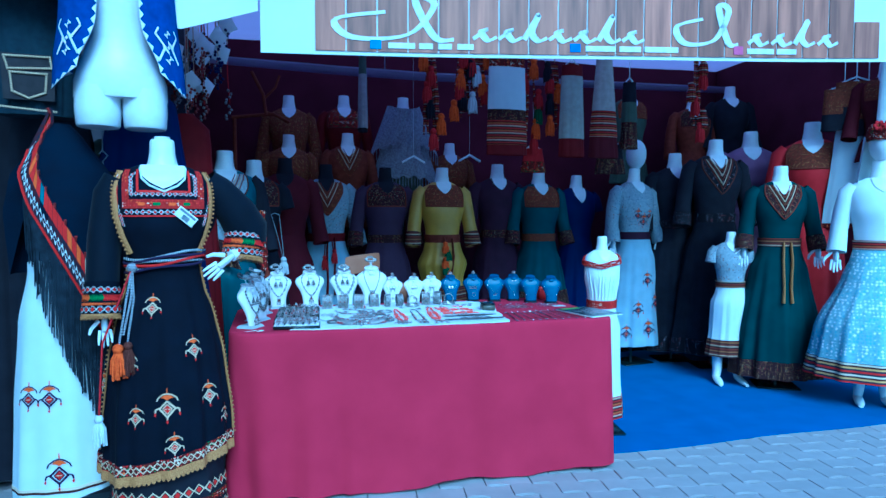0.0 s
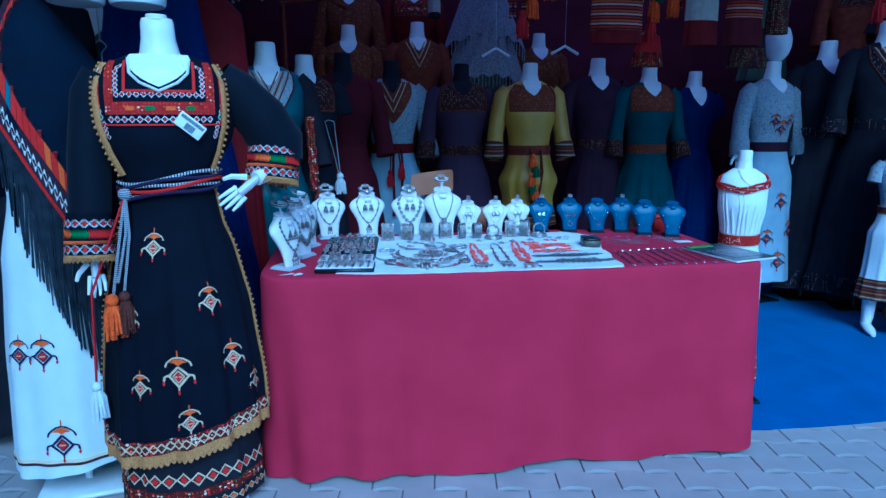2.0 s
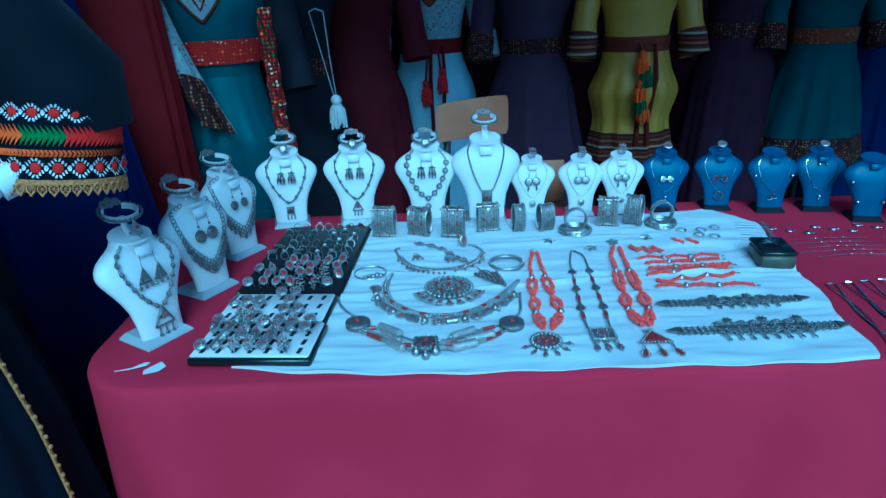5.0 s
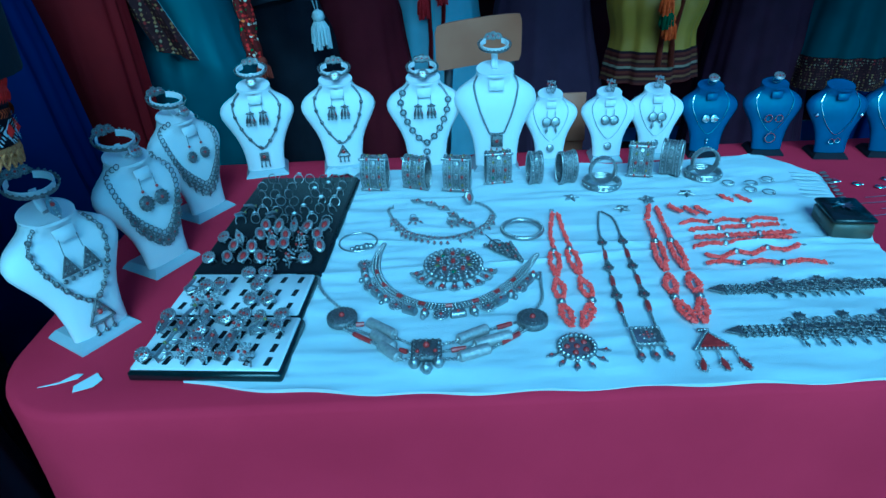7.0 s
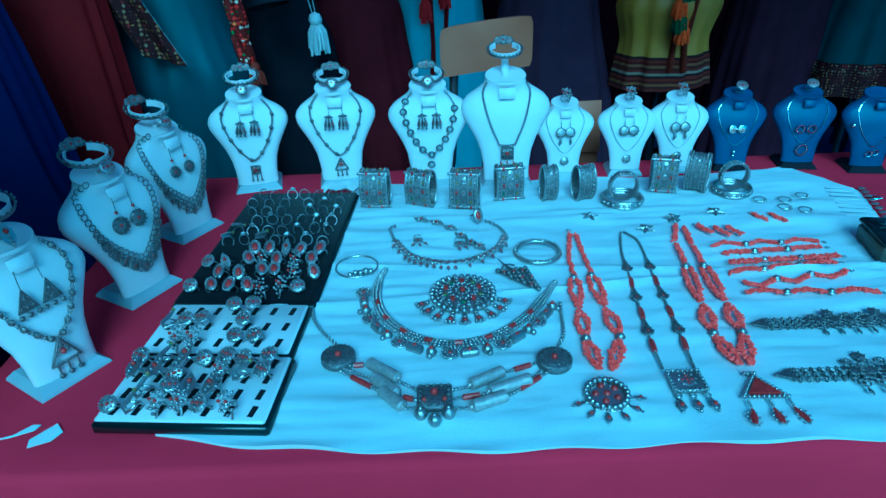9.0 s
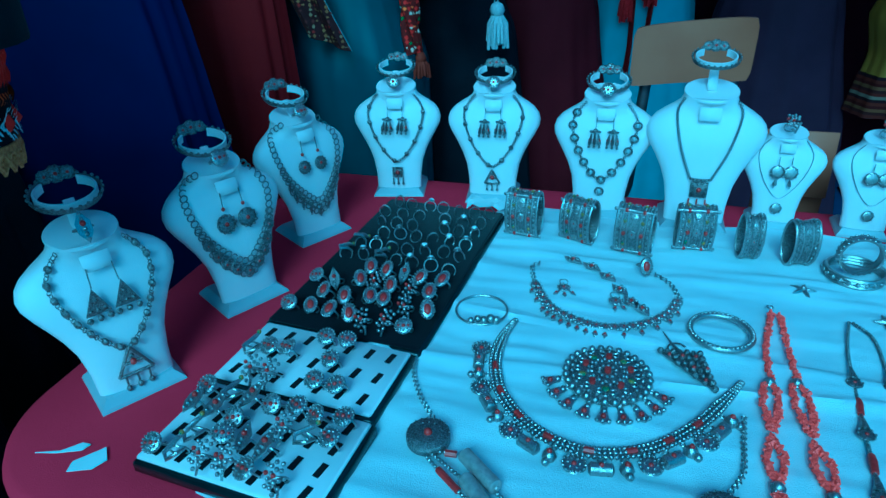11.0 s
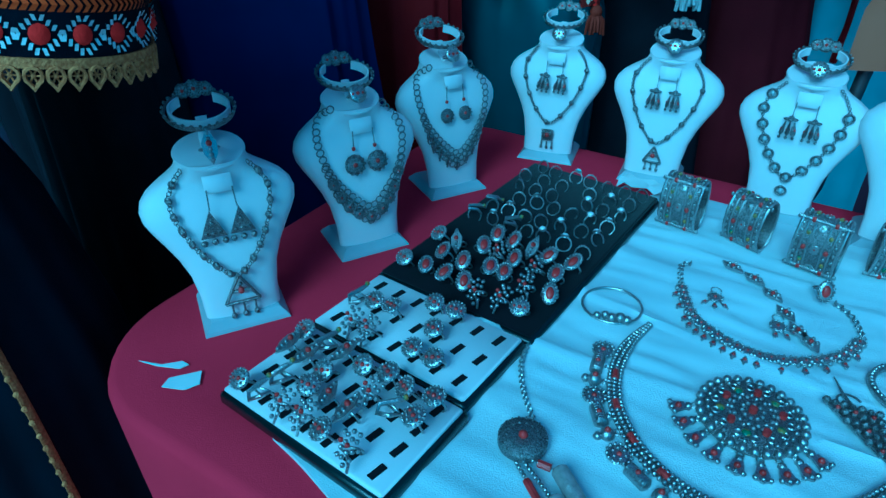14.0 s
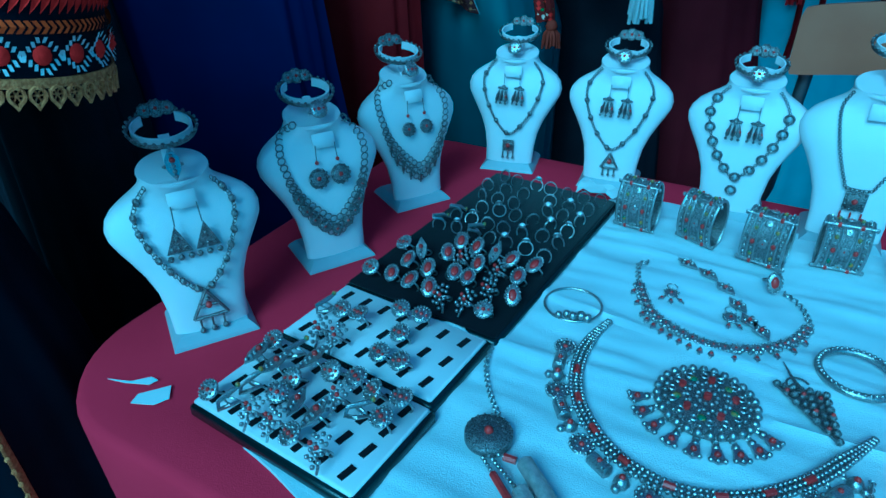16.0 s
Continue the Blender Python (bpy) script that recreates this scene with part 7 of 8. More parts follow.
# triangular fibula
e = jewel("fibula", "triangular silver fibula with a long pin", "brooch")
t, st = Mesh(), Mesh()
t.tube(flat((0.487, 3.245), (0.497, 3.222), (0.512, 3.2), z=0.005), [0.0006, 0.0016, 0.002], 6)
t.ring((0.503, 3.215, Z + 0.004), 0.011, 0.0012, "z", 16, 5, 0.1, 0.85)
tri_ = ((0.484, 3.208), (0.528, 3.212), (0.54, 3.152))
t.plate([tri_[2], tri_[1], tri_[0]][::-1], 0.0025, pose(0.0027, 0.0, Z) @ Matrix.Diagonal((0.995, 1, 1, 1)))
for a in range(7):
    for b in range(7 - a):
        x = tri_[0][0] + (tri_[1][0] - tri_[0][0]) * a / 6 + (tri_[2][0] - tri_[0][0]) * b / 6
        y = tri_[0][1] + (tri_[1][1] - tri_[0][1]) * a / 6 + (tri_[2][1] - tri_[0][1]) * b / 6
        t.ball((x, y, Z + 0.004), 0.0032 if (a + b) % 2 else 0.0042, 6)
        if (a * 2 + b) % 4 == 1:
            st.ball((x, y, Z + 0.0075), 0.0022, 6)
part("body", t, DARKSILVER, e)
part("stone", st, CORAL, e)
# broad collar: three rows of beads with charms hung below
e = jewel("charm_collar", "broad beaded silver collar hung with charms and coral", "necklace")
arc = smooth_path(flat((0.306, 3.232), (0.297, 3.19), (0.299, 3.14), (0.318, 3.09), (0.36, 3.048), (0.413, 3.032), (0.468, 3.048), (0.515, 3.09), (0.548, 3.138), (0.57, 3.175)), 0.0052)
t, st = Mesh(), Mesh()
for j, p in enumerate(arc):
    q = arc[min(j + 1, len(arc) - 1)] - arc[max(j - 1, 0)]
    nn = Vector((-q.y, q.x, 0)).normalized()
    w = min(1.0, 0.25 + min(j, len(arc) - 1 - j) / 14)
    for o in (-1, 0, 1):
        t.ball(p + nn * 0.0052 * o * w + Vector((0, 0, 0.001)), 0.0029, 6)
    if j % 8 == 3 and 14 < j < len(arc) - 14:
        st.tube([p + Vector((0, 0, 0.003)) - q.normalized() * 0.005, p + Vector((0, 0, 0.003)) + q.normalized() * 0.005], 0.0032, 7)
part("bead_weave", t, SILVER, e)
pieces("coral_tube", st, CORAL, e)
for j in range(13, len(arc) - 10, 4):
    p = arc[j]
    q = arc[j + 1] - arc[j - 1]
    out = Vector((q.y, -q.x, 0)).normalized()
    t, st = Mesh(), Mesh()
    t.ring(tuple(p + out * 0.009), 0.0026, 0.0009, "z", 8, 4)
    c = p + out * 0.0195
    kind = (j // 4) % 3
    if kind == 0:
        rosette(t, st, c, 0.0118, (0, 0, 1), 14)
        for u in range(6):
            t.ball(c + Vector((0.006 * math.cos(u * 1.047), 0.006 * math.sin(u * 1.047), 0.003)), 0.0016, 5)
    elif kind == 1:
        s_ = Vector((-out.y, out.x, 0))
        t.tube([c - s_ * 0.012, c - s_ * 0.01, c + s_ * 0.01, c + s_ * 0.012], [0.004, 0.0068, 0.0068, 0.004], 10)
        for u in range(-3, 4):
            t.tube([c + s_ * 0.003 * u + Vector((0, 0, 0.0055)) - out * 0.003, c + s_ * 0.003 * u + Vector((0, 0, 0.0062)), c + s_ * 0.003 * u + Vector((0, 0, 0.0055)) + out * 0.003], 0.0008, 4)
        st.ball(c + Vector((0, 0, 0.006)), 0.0028, 7)
    else:
        t.ball(c, 0.0075, 9)
        t.ball(c + out * 0.009, 0.0045, 7)
        st.ball(c + Vector((0, 0, 0.007)), 0.003, 7)
    f = part("charm", t, SILVER, e)
    part("charm_stone", st, CORAL, f)
# breastplate necklace: discs, barrels and a square box
e = jewel("barrel_necklace", "silver necklace of discs, barrels and a square box", "necklace")
t = Mesh()
chain(t, flat((0.262, 3.03), (0.232, 3.065), (0.212, 3.10), (0.205, 3.13)), 0.0026, 0.0008)
part("chain", t, SILVER, e)
t = Mesh()
chain(t, flat((0.535, 3.005), (0.556, 3.04), (0.562, 3.085), (0.566, 3.12)), 0.0026, 0.0008)
part("chain", t, SILVER, e)
for x, y in ((0.258, 3.008), (0.534, 2.985)):
    t, st = Mesh(), Mesh()
    t.loft([[(x + r * math.cos(a), y + r * math.sin(a), Z + z) for a in (2 * math.pi * j / 30 for j in range(30))] for r, z in ((0.0215, 0), (0.0225, 0.001), (0.0225, 0.009), (0.0212, 0.0102), (0.004, 0.0106))])
    for j in range(20):
        a = 2 * math.pi * j / 20
        t.ball((x + 0.0212 * math.cos(a), y + 0.0212 * math.sin(a), Z + 0.0102), 0.0013, 5)
    for j in range(14):
        a = 2 * math.pi * j / 14
        t.ball((x + 0.0145 * math.cos(a), y + 0.0145 * math.sin(a), Z + 0.0106), 0.0012, 5)
    st.ball((x, y, Z + 0.0115), 0.0045, 8)
    f = part("disc", t, DARKSILVER, e)
    part("disc_stone", st, CORAL, f)
for a, b in (((0.298, 2.995), (0.338, 2.962)), ((0.306, 2.967), (0.338, 2.935)), ((0.318, 2.942), (0.345, 2.912)), ((0.425, 2.945), (0.468, 2.968)), ((0.447, 2.932), (0.5, 2.952)), ((0.425, 2.908), (0.468, 2.925))):
    a, b = Vector((*a, Z + 0.006)), Vector((*b, Z + 0.006))
    w = (b - a).normalized()
    t = Mesh().tube([a, a + w * 0.002, b - w * 0.002, b], [0.0055, 0.0078, 0.0078, 0.0055], 12)
    for q in (a, b):
        t.ball(q, 0.003, 6)
    part("barrel", t, material("plain_silver", (0.62, 0.58, 0.56), (0.4, 0.37, 0.36), rough=0.42, metal=0.6, scale=160, bump=0.4) if "plain_silver" not in bpy.data.materials else bpy.data.materials["plain_silver"], e)
t, st = Mesh(), Mesh()
for a, b, mat_red in (((0.272, 2.993), (0.298, 2.995), 1), ((0.266, 2.99), (0.302, 2.968), 0), ((0.262, 2.985), (0.318, 2.942), 1), ((0.338, 2.96), (0.365, 2.94), 0), ((0.338, 2.935), (0.362, 2.925), 1), ((0.345, 2.912), (0.362, 2.912), 0), ((0.402, 2.94), (0.425, 2.945), 0), ((0.402, 2.925), (0.447, 2.932), 1), ((0.402, 2.91), (0.425, 2.908), 0), ((0.468, 2.968), (0.515, 2.985), 1), ((0.5, 2.952), (0.52, 2.975), 0), ((0.468, 2.925), (0.526, 2.968), 1)):
    a, b = Vector((*a, Z + 0.003)), Vector((*b, Z + 0.003))
    n = max(2, int((b - a).length / 0.0045))
    for j in range(n):
        t.ball(a.lerp(b, (j + 0.5) / n), 0.0024, 6)
    if mat_red:
        st.tube([a.lerp(b, 0.3), a.lerp(b, 0.75)], 0.0036, 7)
pieces("bead_strand", t, SILVER, e)
pieces("coral_tube", st, CORAL, e)
t, st = Mesh(), Mesh()
t.box((0.382, 2.926, Z + 0.005), (0.042, 0.04, 0.01), 0.002)
for a in range(5):
    for b in range(5):
        if a in (0, 4) or b in (0, 4):
            t.ball((0.382 + (a - 2) * 0.0085, 2.926 + (b - 2) * 0.008, Z + 0.0105), 0.0022, 6)
st.ball((0.382, 2.93, Z + 0.0115), 0.005, 8)
for sx in (-1, 1):
    st.ball((0.382 + sx * 0.012, 2.918, Z + 0.011), 0.003, 7)
box_ = part("box", t, DARKSILVER, e)
part("box_stone", st, CORAL, box_)
t = Mesh()
for x, y in ((0.366, 2.9), (0.398, 2.9), (0.382, 2.889)):
    t.ball((x, y, Z + 0.006), 0.0085, 9)
    t.ball((x, y, Z + 0.014), 0.0028, 6)
pieces("hanging_ball", t, SILVER, e)


# coral strands with pendants
def coral_run(m, pts, step=0.0028, spread=0.006, seed=0):
    rr = random.Random(seed)
    for p in smooth_path(pts, step):
        for _ in range(3 if spread > 0.006 else 2):
            d_ = Vector((rr.uniform(-1, 1), rr.uniform(-1, 1), rr.uniform(-0.3, 0.6))).normalized()
            c = p + Vector((rr.uniform(-1, 1), rr.uniform(-1, 1), 0.3)) * spread * 0.4 + Vector((0, 0, 0.0015))
            ln = rr.uniform(0.0022, 0.005)
            m.tube([c - d_ * ln, c + d_ * ln * 0.3, c + d_ * ln], [0.0016, 0.0021, 0.0009], 5)


for which, (left, right, top_, seed) in enumerate((([(0.622, 3.33), (0.602, 3.24), (0.598, 3.18), (0.59, 3.1), (0.584, 3.03), (0.588, 2.965)], [(0.63, 3.325), (0.628, 3.25), (0.626, 3.185), (0.627, 3.1), (0.63, 3.03), (0.602, 2.962)], (0.622, 3.34), 3), ([(0.812, 3.345), (0.788, 3.28), (0.778, 3.2), (0.765, 3.1), (0.754, 3.03), (0.762, 2.962)], [(0.822, 3.335), (0.813, 3.27), (0.805, 3.2), (0.799, 3.1), (0.792, 3.03), (0.774, 2.962)], (0.815, 3.355), 4))):
    e = jewel("coral_necklace", "coral chip necklace with a silver pendant", "necklace")
    t, sl = Mesh(), Mesh()
    for side in (left, right):
        pts = flat(*side)
        for a in range(len(pts) - 1):
            p, q = Vector(pts[a]), Vector(pts[a + 1])
            bow = (0.0, 0.0015, 0.007, 0.008, 0.007)[a]
            for sg in (-1, 1) if a > 1 else (1,):
                lean_ = Vector((sg * bow, 0, 0.001))
                coral_run(t, [p.lerp(q, 0.06), p.lerp(q, 0.5) + lean_, p.lerp(q, 0.94)] if a not in (1, 2) else [p.lerp(q, 0.06) + lean_ * (0.8 if a == 2 else 0.1), p.lerp(q, 0.5) + lean_, p.lerp(q, 0.94) + lean_ * (0.1 if a == 2 else 0.8)], 0.0027, 0.0052, seed * 20 + 2 * a + sg)
            if a in (1, 3):
                sl.ball(q + Vector((0, 0, 0.003)), 0.006, 9)
                sl.ring(tuple(q + Vector((0, 0, 0.003))), 0.006, 0.0012, "z", 12, 5)
    part("coral_strand", t, PALECORAL, e)
    sl.ring((top_[0], top_[1], Z), 0.004, 0.001, "z", 8, 4)
    c = Vector((left[-1][0] + 0.004, 2.95, Z))
    for q in range(4):
        sl.ball(c + Vector((0.004 * (q - 1.5), 0, 0.001)), 0.003, 6)
    pieces("bead_spacer", sl, SILVER, e)
    t, st = Mesh(), Mesh()
    if which == 0:
        rosette(t, st, (0.585, 2.922, Z), 0.026, (0, 0, 1), 22, 6)
        for j in range(6):
            a = radians(200 + 150 * j / 5)
            drop(t, st, (0.585 + 0.026 * math.cos(a), 2.922 + 0.026 * math.sin(a), Z + 0.002), (math.cos(a), math.sin(a), 0), 0.019)
        part("pendant", t, SILVER, e)
        pieces("pendant_stone", st, CORAL, e)
    else:
        tri_ = [(0.768, 2.945), (0.793, 2.908), (0.742, 2.91)]
        for a, b in zip(tri_, tri_[1:] + tri_[:1]):
            for j in range(9):
                t.ball((a[0] + (b[0] - a[0]) * j / 9, a[1] + (b[1] - a[1]) * j / 9, Z + 0.002), 0.0028, 6)
        st.plate([(0.768, 2.939), (0.786, 2.912), (0.749, 2.913)], 0.005, pose(0, 0, Z))
        for x in (0.744, 0.769, 0.792):
            for j in range(3):
                t.ball((x, 2.903 - 0.004 * j, Z + 0.001), 0.002, 6)
            s2 = Vector(((x - 0.768) * 0.25, -0.022, 0))
            p = Vector((x, 2.892, Z))
            st.tube([p, p + s2 * 0.6, p + s2], [0.0015, 0.0045, 0.0028], 7, 0.6)
            for j in range(9):
                a = 2 * math.pi * j / 9
                t.ball(p + s2 * 0.65 + Vector((0.0065 * math.cos(a), 0.011 * math.sin(a), 0)), 0.0017, 5)
        pieces("pendant_bead", t, SILVER, e)
        pieces("pendant_stone", st, CORAL, e)
# dark bead necklace with a square pendant between them
e = jewel("bead_necklace", "dark silver and coral bead necklace with a square pendant", "necklace")
t, st = Mesh(), Mesh()
for side in ([(0.71, 3.325), (0.694, 3.26), (0.683, 3.17), (0.674, 3.08), (0.668, 3.02), (0.666, 2.965)], [(0.715, 3.325), (0.73, 3.29), (0.722, 3.19), (0.715, 3.09), (0.71, 3.02), (0.705, 2.965)]):
    path = smooth_path(flat(*side), 0.0045)
    for j, p in enumerate(path):
        t.ball(p, 0.0022, 6)
        if j in (28, 46, 64):
            rosette(t, st, p + Vector((0, 0, 0.002)), 0.0085, (0, 0, 1), 8)
            t.tube([path[j - 7], path[j - 4] + Vector((0, 0, 0.001)), path[j - 2]], [0.0016, 0.0034, 0.0055], 8)
        if j in (36, 54, 70):
            st.tube([path[j - 2] + Vector((0, 0, 0.001)), path[j] + Vector((0, 0, 0.0015)), path[min(j + 3, len(path) - 1)] + Vector((0, 0, 0.001))], [0.0034, 0.0042, 0.0034], 8)
part("bead_strand", t, DARKSILVER, e)
pieces("coral_bead", st, CORAL, e)
t, st = Mesh(), Mesh()
t.box((0.685, 2.938, Z + 0.003), (0.04, 0.036, 0.006), 0.001)
for a in range(7):
    for y in (2.921, 2.955):
        t.ball((0.668 + 0.0057 * a, y, Z + 0.006), 0.0024, 6)
    for x in (0.666, 0.704):
        t.ball((x, 2.922 + 0.0055 * a, Z + 0.006), 0.0024, 6)
rosette(t, st, (0.685, 2.938, Z + 0.005), 0.011, (0, 0, 1), 8, 5)
for x in (0.669, 0.686, 0.703):
    drop(t, st, (x, 2.918, Z), ((x - 0.685) * 8, -1, 0), 0.026)
part("pendant", t, SILVER, e)
part("pendant_stone", st, CORAL, e)
# coral bracelets
for j, (p, q) in enumerate((((0.842, 3.262), (1.025, 3.262)), ((0.85, 3.236), (1.02, 3.244)), ((0.85, 3.208), (1.03, 3.214)), ((0.838, 3.178), (1.015, 3.196)), ((0.845, 3.148), (1.018, 3.172)), ((0.835, 3.122), (1.03, 3.11)))):
    e = jewel("coral_bracelet", "coral chip bracelet with silver beads", "bracelet")
    t, sl = Mesh(), Mesh()
    a, b = Vector((*p, Z)), Vector((*q, Z))
    mid = a.lerp(b, 0.5) + Vector((0, (0.01, 0.003, 0.0, 0.006, -0.012, 0.008)[j], 0))
    for s0, s1 in ((0.02, 0.28), (0.34, 0.6), (0.66, 0.97)):
        coral_run(t, [a.lerp(b, s0), a.lerp(b, (s0 + s1) / 2) + (mid - a.lerp(b, 0.5)), a.lerp(b, s1)], 0.0026, 0.0065 + 0.005 * (j == 2) + 0.002 * (j == 3), 50 + j)
    for s0 in (0.31, 0.63):
        sl.ball(a.lerp(b, s0) + Vector((0, 0, 0.003)), 0.0056, 9)
        sl.ring(tuple(a.lerp(b, s0) + Vector((0, 0, 0.003))), 0.0056, 0.0014, "z", 12, 5)
    sl.ring(tuple(b + Vector((0.005, 0, 0))), 0.003, 0.0008, "z", 8, 4)
    part("coral_strand", t, PALECORAL, e)
    pieces("clasp", sl, SILVER, e)
# headband chains
for j, (x0, x1, y, f0, f1, hgt) in enumerate(((0.81, 1.10, 3.048, 0.28, 0.8, 0.03), (0.795, 1.115, 2.945, 0.27, 0.78, 0.05))):
    e = jewel("headband", "silver triple-chain headband with filigree plates", "headband")
    t, st = Mesh(), Mesh()
    for o in (-0.008, 0, 0.008):
        chain(t, flat((x0 + 0.022, y + o), ((x0 + x1) / 2, y + o - 0.002), (x1 - 0.022, y + o)), 0.0036, 0.001)
    for x, sg in ((x0, 1), (x1, -1)):
        t.plate([(0, 0), (0.024 * sg, 0.011), (0.024 * sg, -0.011)][:: sg], 0.003, pose(x, y, Z))
    part("triple_chain", t, DARKSILVER, e)
    n = 7 if j == 0 else 8
    for i in range(n):
        x = x0 + (x1 - x0) * (f0 + (f1 - f0) * (i + 0.5) / n)
        t, st = Mesh(), Mesh()
        for q in range(9):
            a = q * 0.7
            t.ring((x + 0.0075 * math.cos(a), y - 0.002 + hgt * 0.42 * math.sin(a), Z + 0.003), 0.0042, 0.0013, "z", 8, 4)
        rosette(t, st, (x, y, Z + 0.003), 0.0075, (0, 0, 1), 8)
        drop(t, st, (x, y - hgt * 0.5, Z + 0.001), (0, -1, 0), 0.014)
        if i % 3 == 1:
            rosette(t, st, (x, y + hgt * 0.55, Z + 0.002), 0.008, (0, 0, 1), 6)
        f = part("filigree_plate", t, DARKSILVER, e)
# coral and silver earrings, small pins
for j, (x, y) in enumerate(((0.852, 3.322), (0.878, 3.312), (0.9, 3.312), (0.965, 3.358), (0.996, 3.352))):
    e = jewel("coral_earring", "small coral chip earring", "earring")
    t = Mesh()
    coral_run(t, flat((x - 0.004, y + 0.014), (x, y), (x + 0.01, y - 0.014)), 0.0028, 0.007, 80 + j)
    part("coral_strand", t, PALECORAL, e)
    part("hook", Mesh().ring((x - 0.005, y + 0.02, Z), 0.005, 0.0007, "z", 10, 4, 0, 0.8), SILVER, e)
for j, (x, y, rz) in enumerate(((0.67, 3.392, 0), (0.757, 3.335, -40), (0.9, 3.39, -30), (0.816, 3.372, 20))):
    e = jewel("pendant", "small silver star pendant", "pendant")
    t, st = Mesh(), Mesh()
    for a in range(5):
        w = Vector((math.cos(radians(72 * a + rz)), math.sin(radians(72 * a + rz)), 0))
        t.tube([Vector((x, y, Z)), Vector((x, y, Z)) + w * 0.009, Vector((x, y, Z)) + w * 0.017], [0.004, 0.0035, 0.0008], 6)
    t.ball((x, y, Z + 0.003), 0.0045, 8)
    part("star", t, SILVER, e)
for j, (x, y) in enumerate(((1.0, 3.43), (1.045, 3.425), (1.03, 3.395), (1.06, 3.38), (1.085, 3.44))):
    e = jewel("hoop_earring", "small silver hoop earring", "earring")
    part("hoop", Mesh().ring((x, y, Z + 0.001), 0.0115, 0.0013, "z", 22, 5).ball((x + 0.006, y - 0.009, Z + 0.002), 0.0036, 7), SILVER, e)
# lidded lacquer box
e = thing("trinket_box", pose(1.118, 3.232, CZ, 0, 0, -8), "small black lacquer box with a silver flower on its lid", "box")
part("body", Mesh().box((0, 0, 0.014), (0.068, 0.088, 0.028), 0.003), material("dark_gilt_edge", (0.09, 0.085, 0.06), (0.05, 0.05, 0.04), rough=0.35), e)
part("lid", Mesh().box((0, 0, 0.034), (0.071, 0.092, 0.009), 0.003), BLACKLACQ, e)
t = Mesh()
for a in range(9):
    w = Vector((math.cos(a * 0.7), math.sin(a * 0.7), 0))
    t.tube([Vector((0, 0.008, 0.0415)), Vector((0, 0.008, 0.0418)) + w * 0.011, Vector((0, 0.008, 0.0415)) + w * (0.016 + 0.006 * (a % 3))], [0.0012, 0.0028, 0.0006], 5, 0.4)
part("silver_flower", t, BRIGHT, e)
# paper tags by the trays
for pts in ([(-0.133, 2.896), (-0.111, 2.901), (-0.087, 2.911), (-0.084, 2.92), (-0.094, 2.92), (-0.108, 2.905)], [(-0.059, 2.893), (-0.052, 2.907), (-0.065, 2.921), (-0.085, 2.896), (-0.081, 2.884)]):
    solo("paper_tag", Mesh().plate(pts, 0.001, pose(0, 0, TZ + 0.002)), PAPER, label="small white paper tag on the tablecloth", category="tag")
solo("plastic_bag", Mesh().grid([[(0.16 + 0.012 * i, 3.545 + 0.012 * j, TZ + 0.006 + 0.012 * abs(math.sin(i * 1.3 + j * 2.1))) for i in range(7)] for j in range(4)]), PAPER, label="crumpled clear plastic bag behind the ring tray", category="bag")


# ---- fine chains, magazines and boxes at the table's far end ----
TOPZ = TZ + 0.0025
for j in range(10):
    u = j / 9
    e = jewel("fine_chain", "fine silver chain laid in a long loop on the magenta cloth", "chain", "fine chains on the tablecloth")
    t = Mesh()
    x0, x1 = 1.175 + 0.33 * u, 1.145 + 0.36 * u
    y0, y1 = 3.115 + 0.035 * u, 2.868 + 0.01 * math.sin(j * 2)
    t.tube(smooth_path([(x1 - 0.006, y1 + 0.01, TOPZ), (x0 - 0.007, (y0 + y1) / 2, TOPZ), (x0 - 0.005, y0 - 0.01, TOPZ), (x0 + 0.004, y0, TOPZ), (x0 + 0.012, y0 - 0.012, TOPZ), (x1 + 0.014, (y0 + y1) / 2, TOPZ), (x1 + 0.009, y1 + 0.008, TOPZ)], 0.008), 0.0013 + 0.0007 * (j in (0, 1, 4, 5)), 5)
    part("chain", t, BRIGHT, e)
    t = Mesh()
    t.ring((x1 + 0.002, y1, TOPZ), 0.006, 0.0013, "z", 10, 4)
    t.ball((x1 + 0.002, y1 - 0.009, TOPZ + 0.001), 0.004, 7)
    part("charm", t, BRIGHT, e)
for k, (xa, xb, ya, n_) in enumerate(((1.235, 1.40, 3.25, 5), (1.465, 1.585, 3.27, 5))):
    for j in range(n_):
        e = jewel("fine_bracelet", "fine silver bracelet laid straight on the cloth", "bracelet", "fine bracelets on the tablecloth")
        y = ya + 0.025 * j
        t = Mesh().tube(smooth_path([(xa - 0.03 * (j % 2), y, TOPZ), ((xa + xb) / 2, y + 0.006, TOPZ), (xb + 0.01 * (j % 3), y - 0.004, TOPZ)], 0.008), 0.0012, 5)
        for q in range(4):
            t.ball((xa + (xb - xa) * (0.3 + 0.13 * q), y + 0.004, TOPZ + 0.001), 0.0036 if (j + q) % 2 else 0.0025, 6)
        part("chain", t, BRIGHT, e)
for j in range(9):
    e = jewel("stud_earring", "tiny silver stud earring on the cloth", "earring", "stud earrings on the tablecloth")
    x, y = 1.22 + 0.035 * j, 3.43 - 0.018 * (j % 3)
    part("stud", Mesh().ring((x, y, TOPZ + 0.001), 0.007, 0.0018, "z", 10, 5).ball((x + 0.008, y - 0.006, TOPZ + 0.001), 0.003, 6), BRIGHT, e)
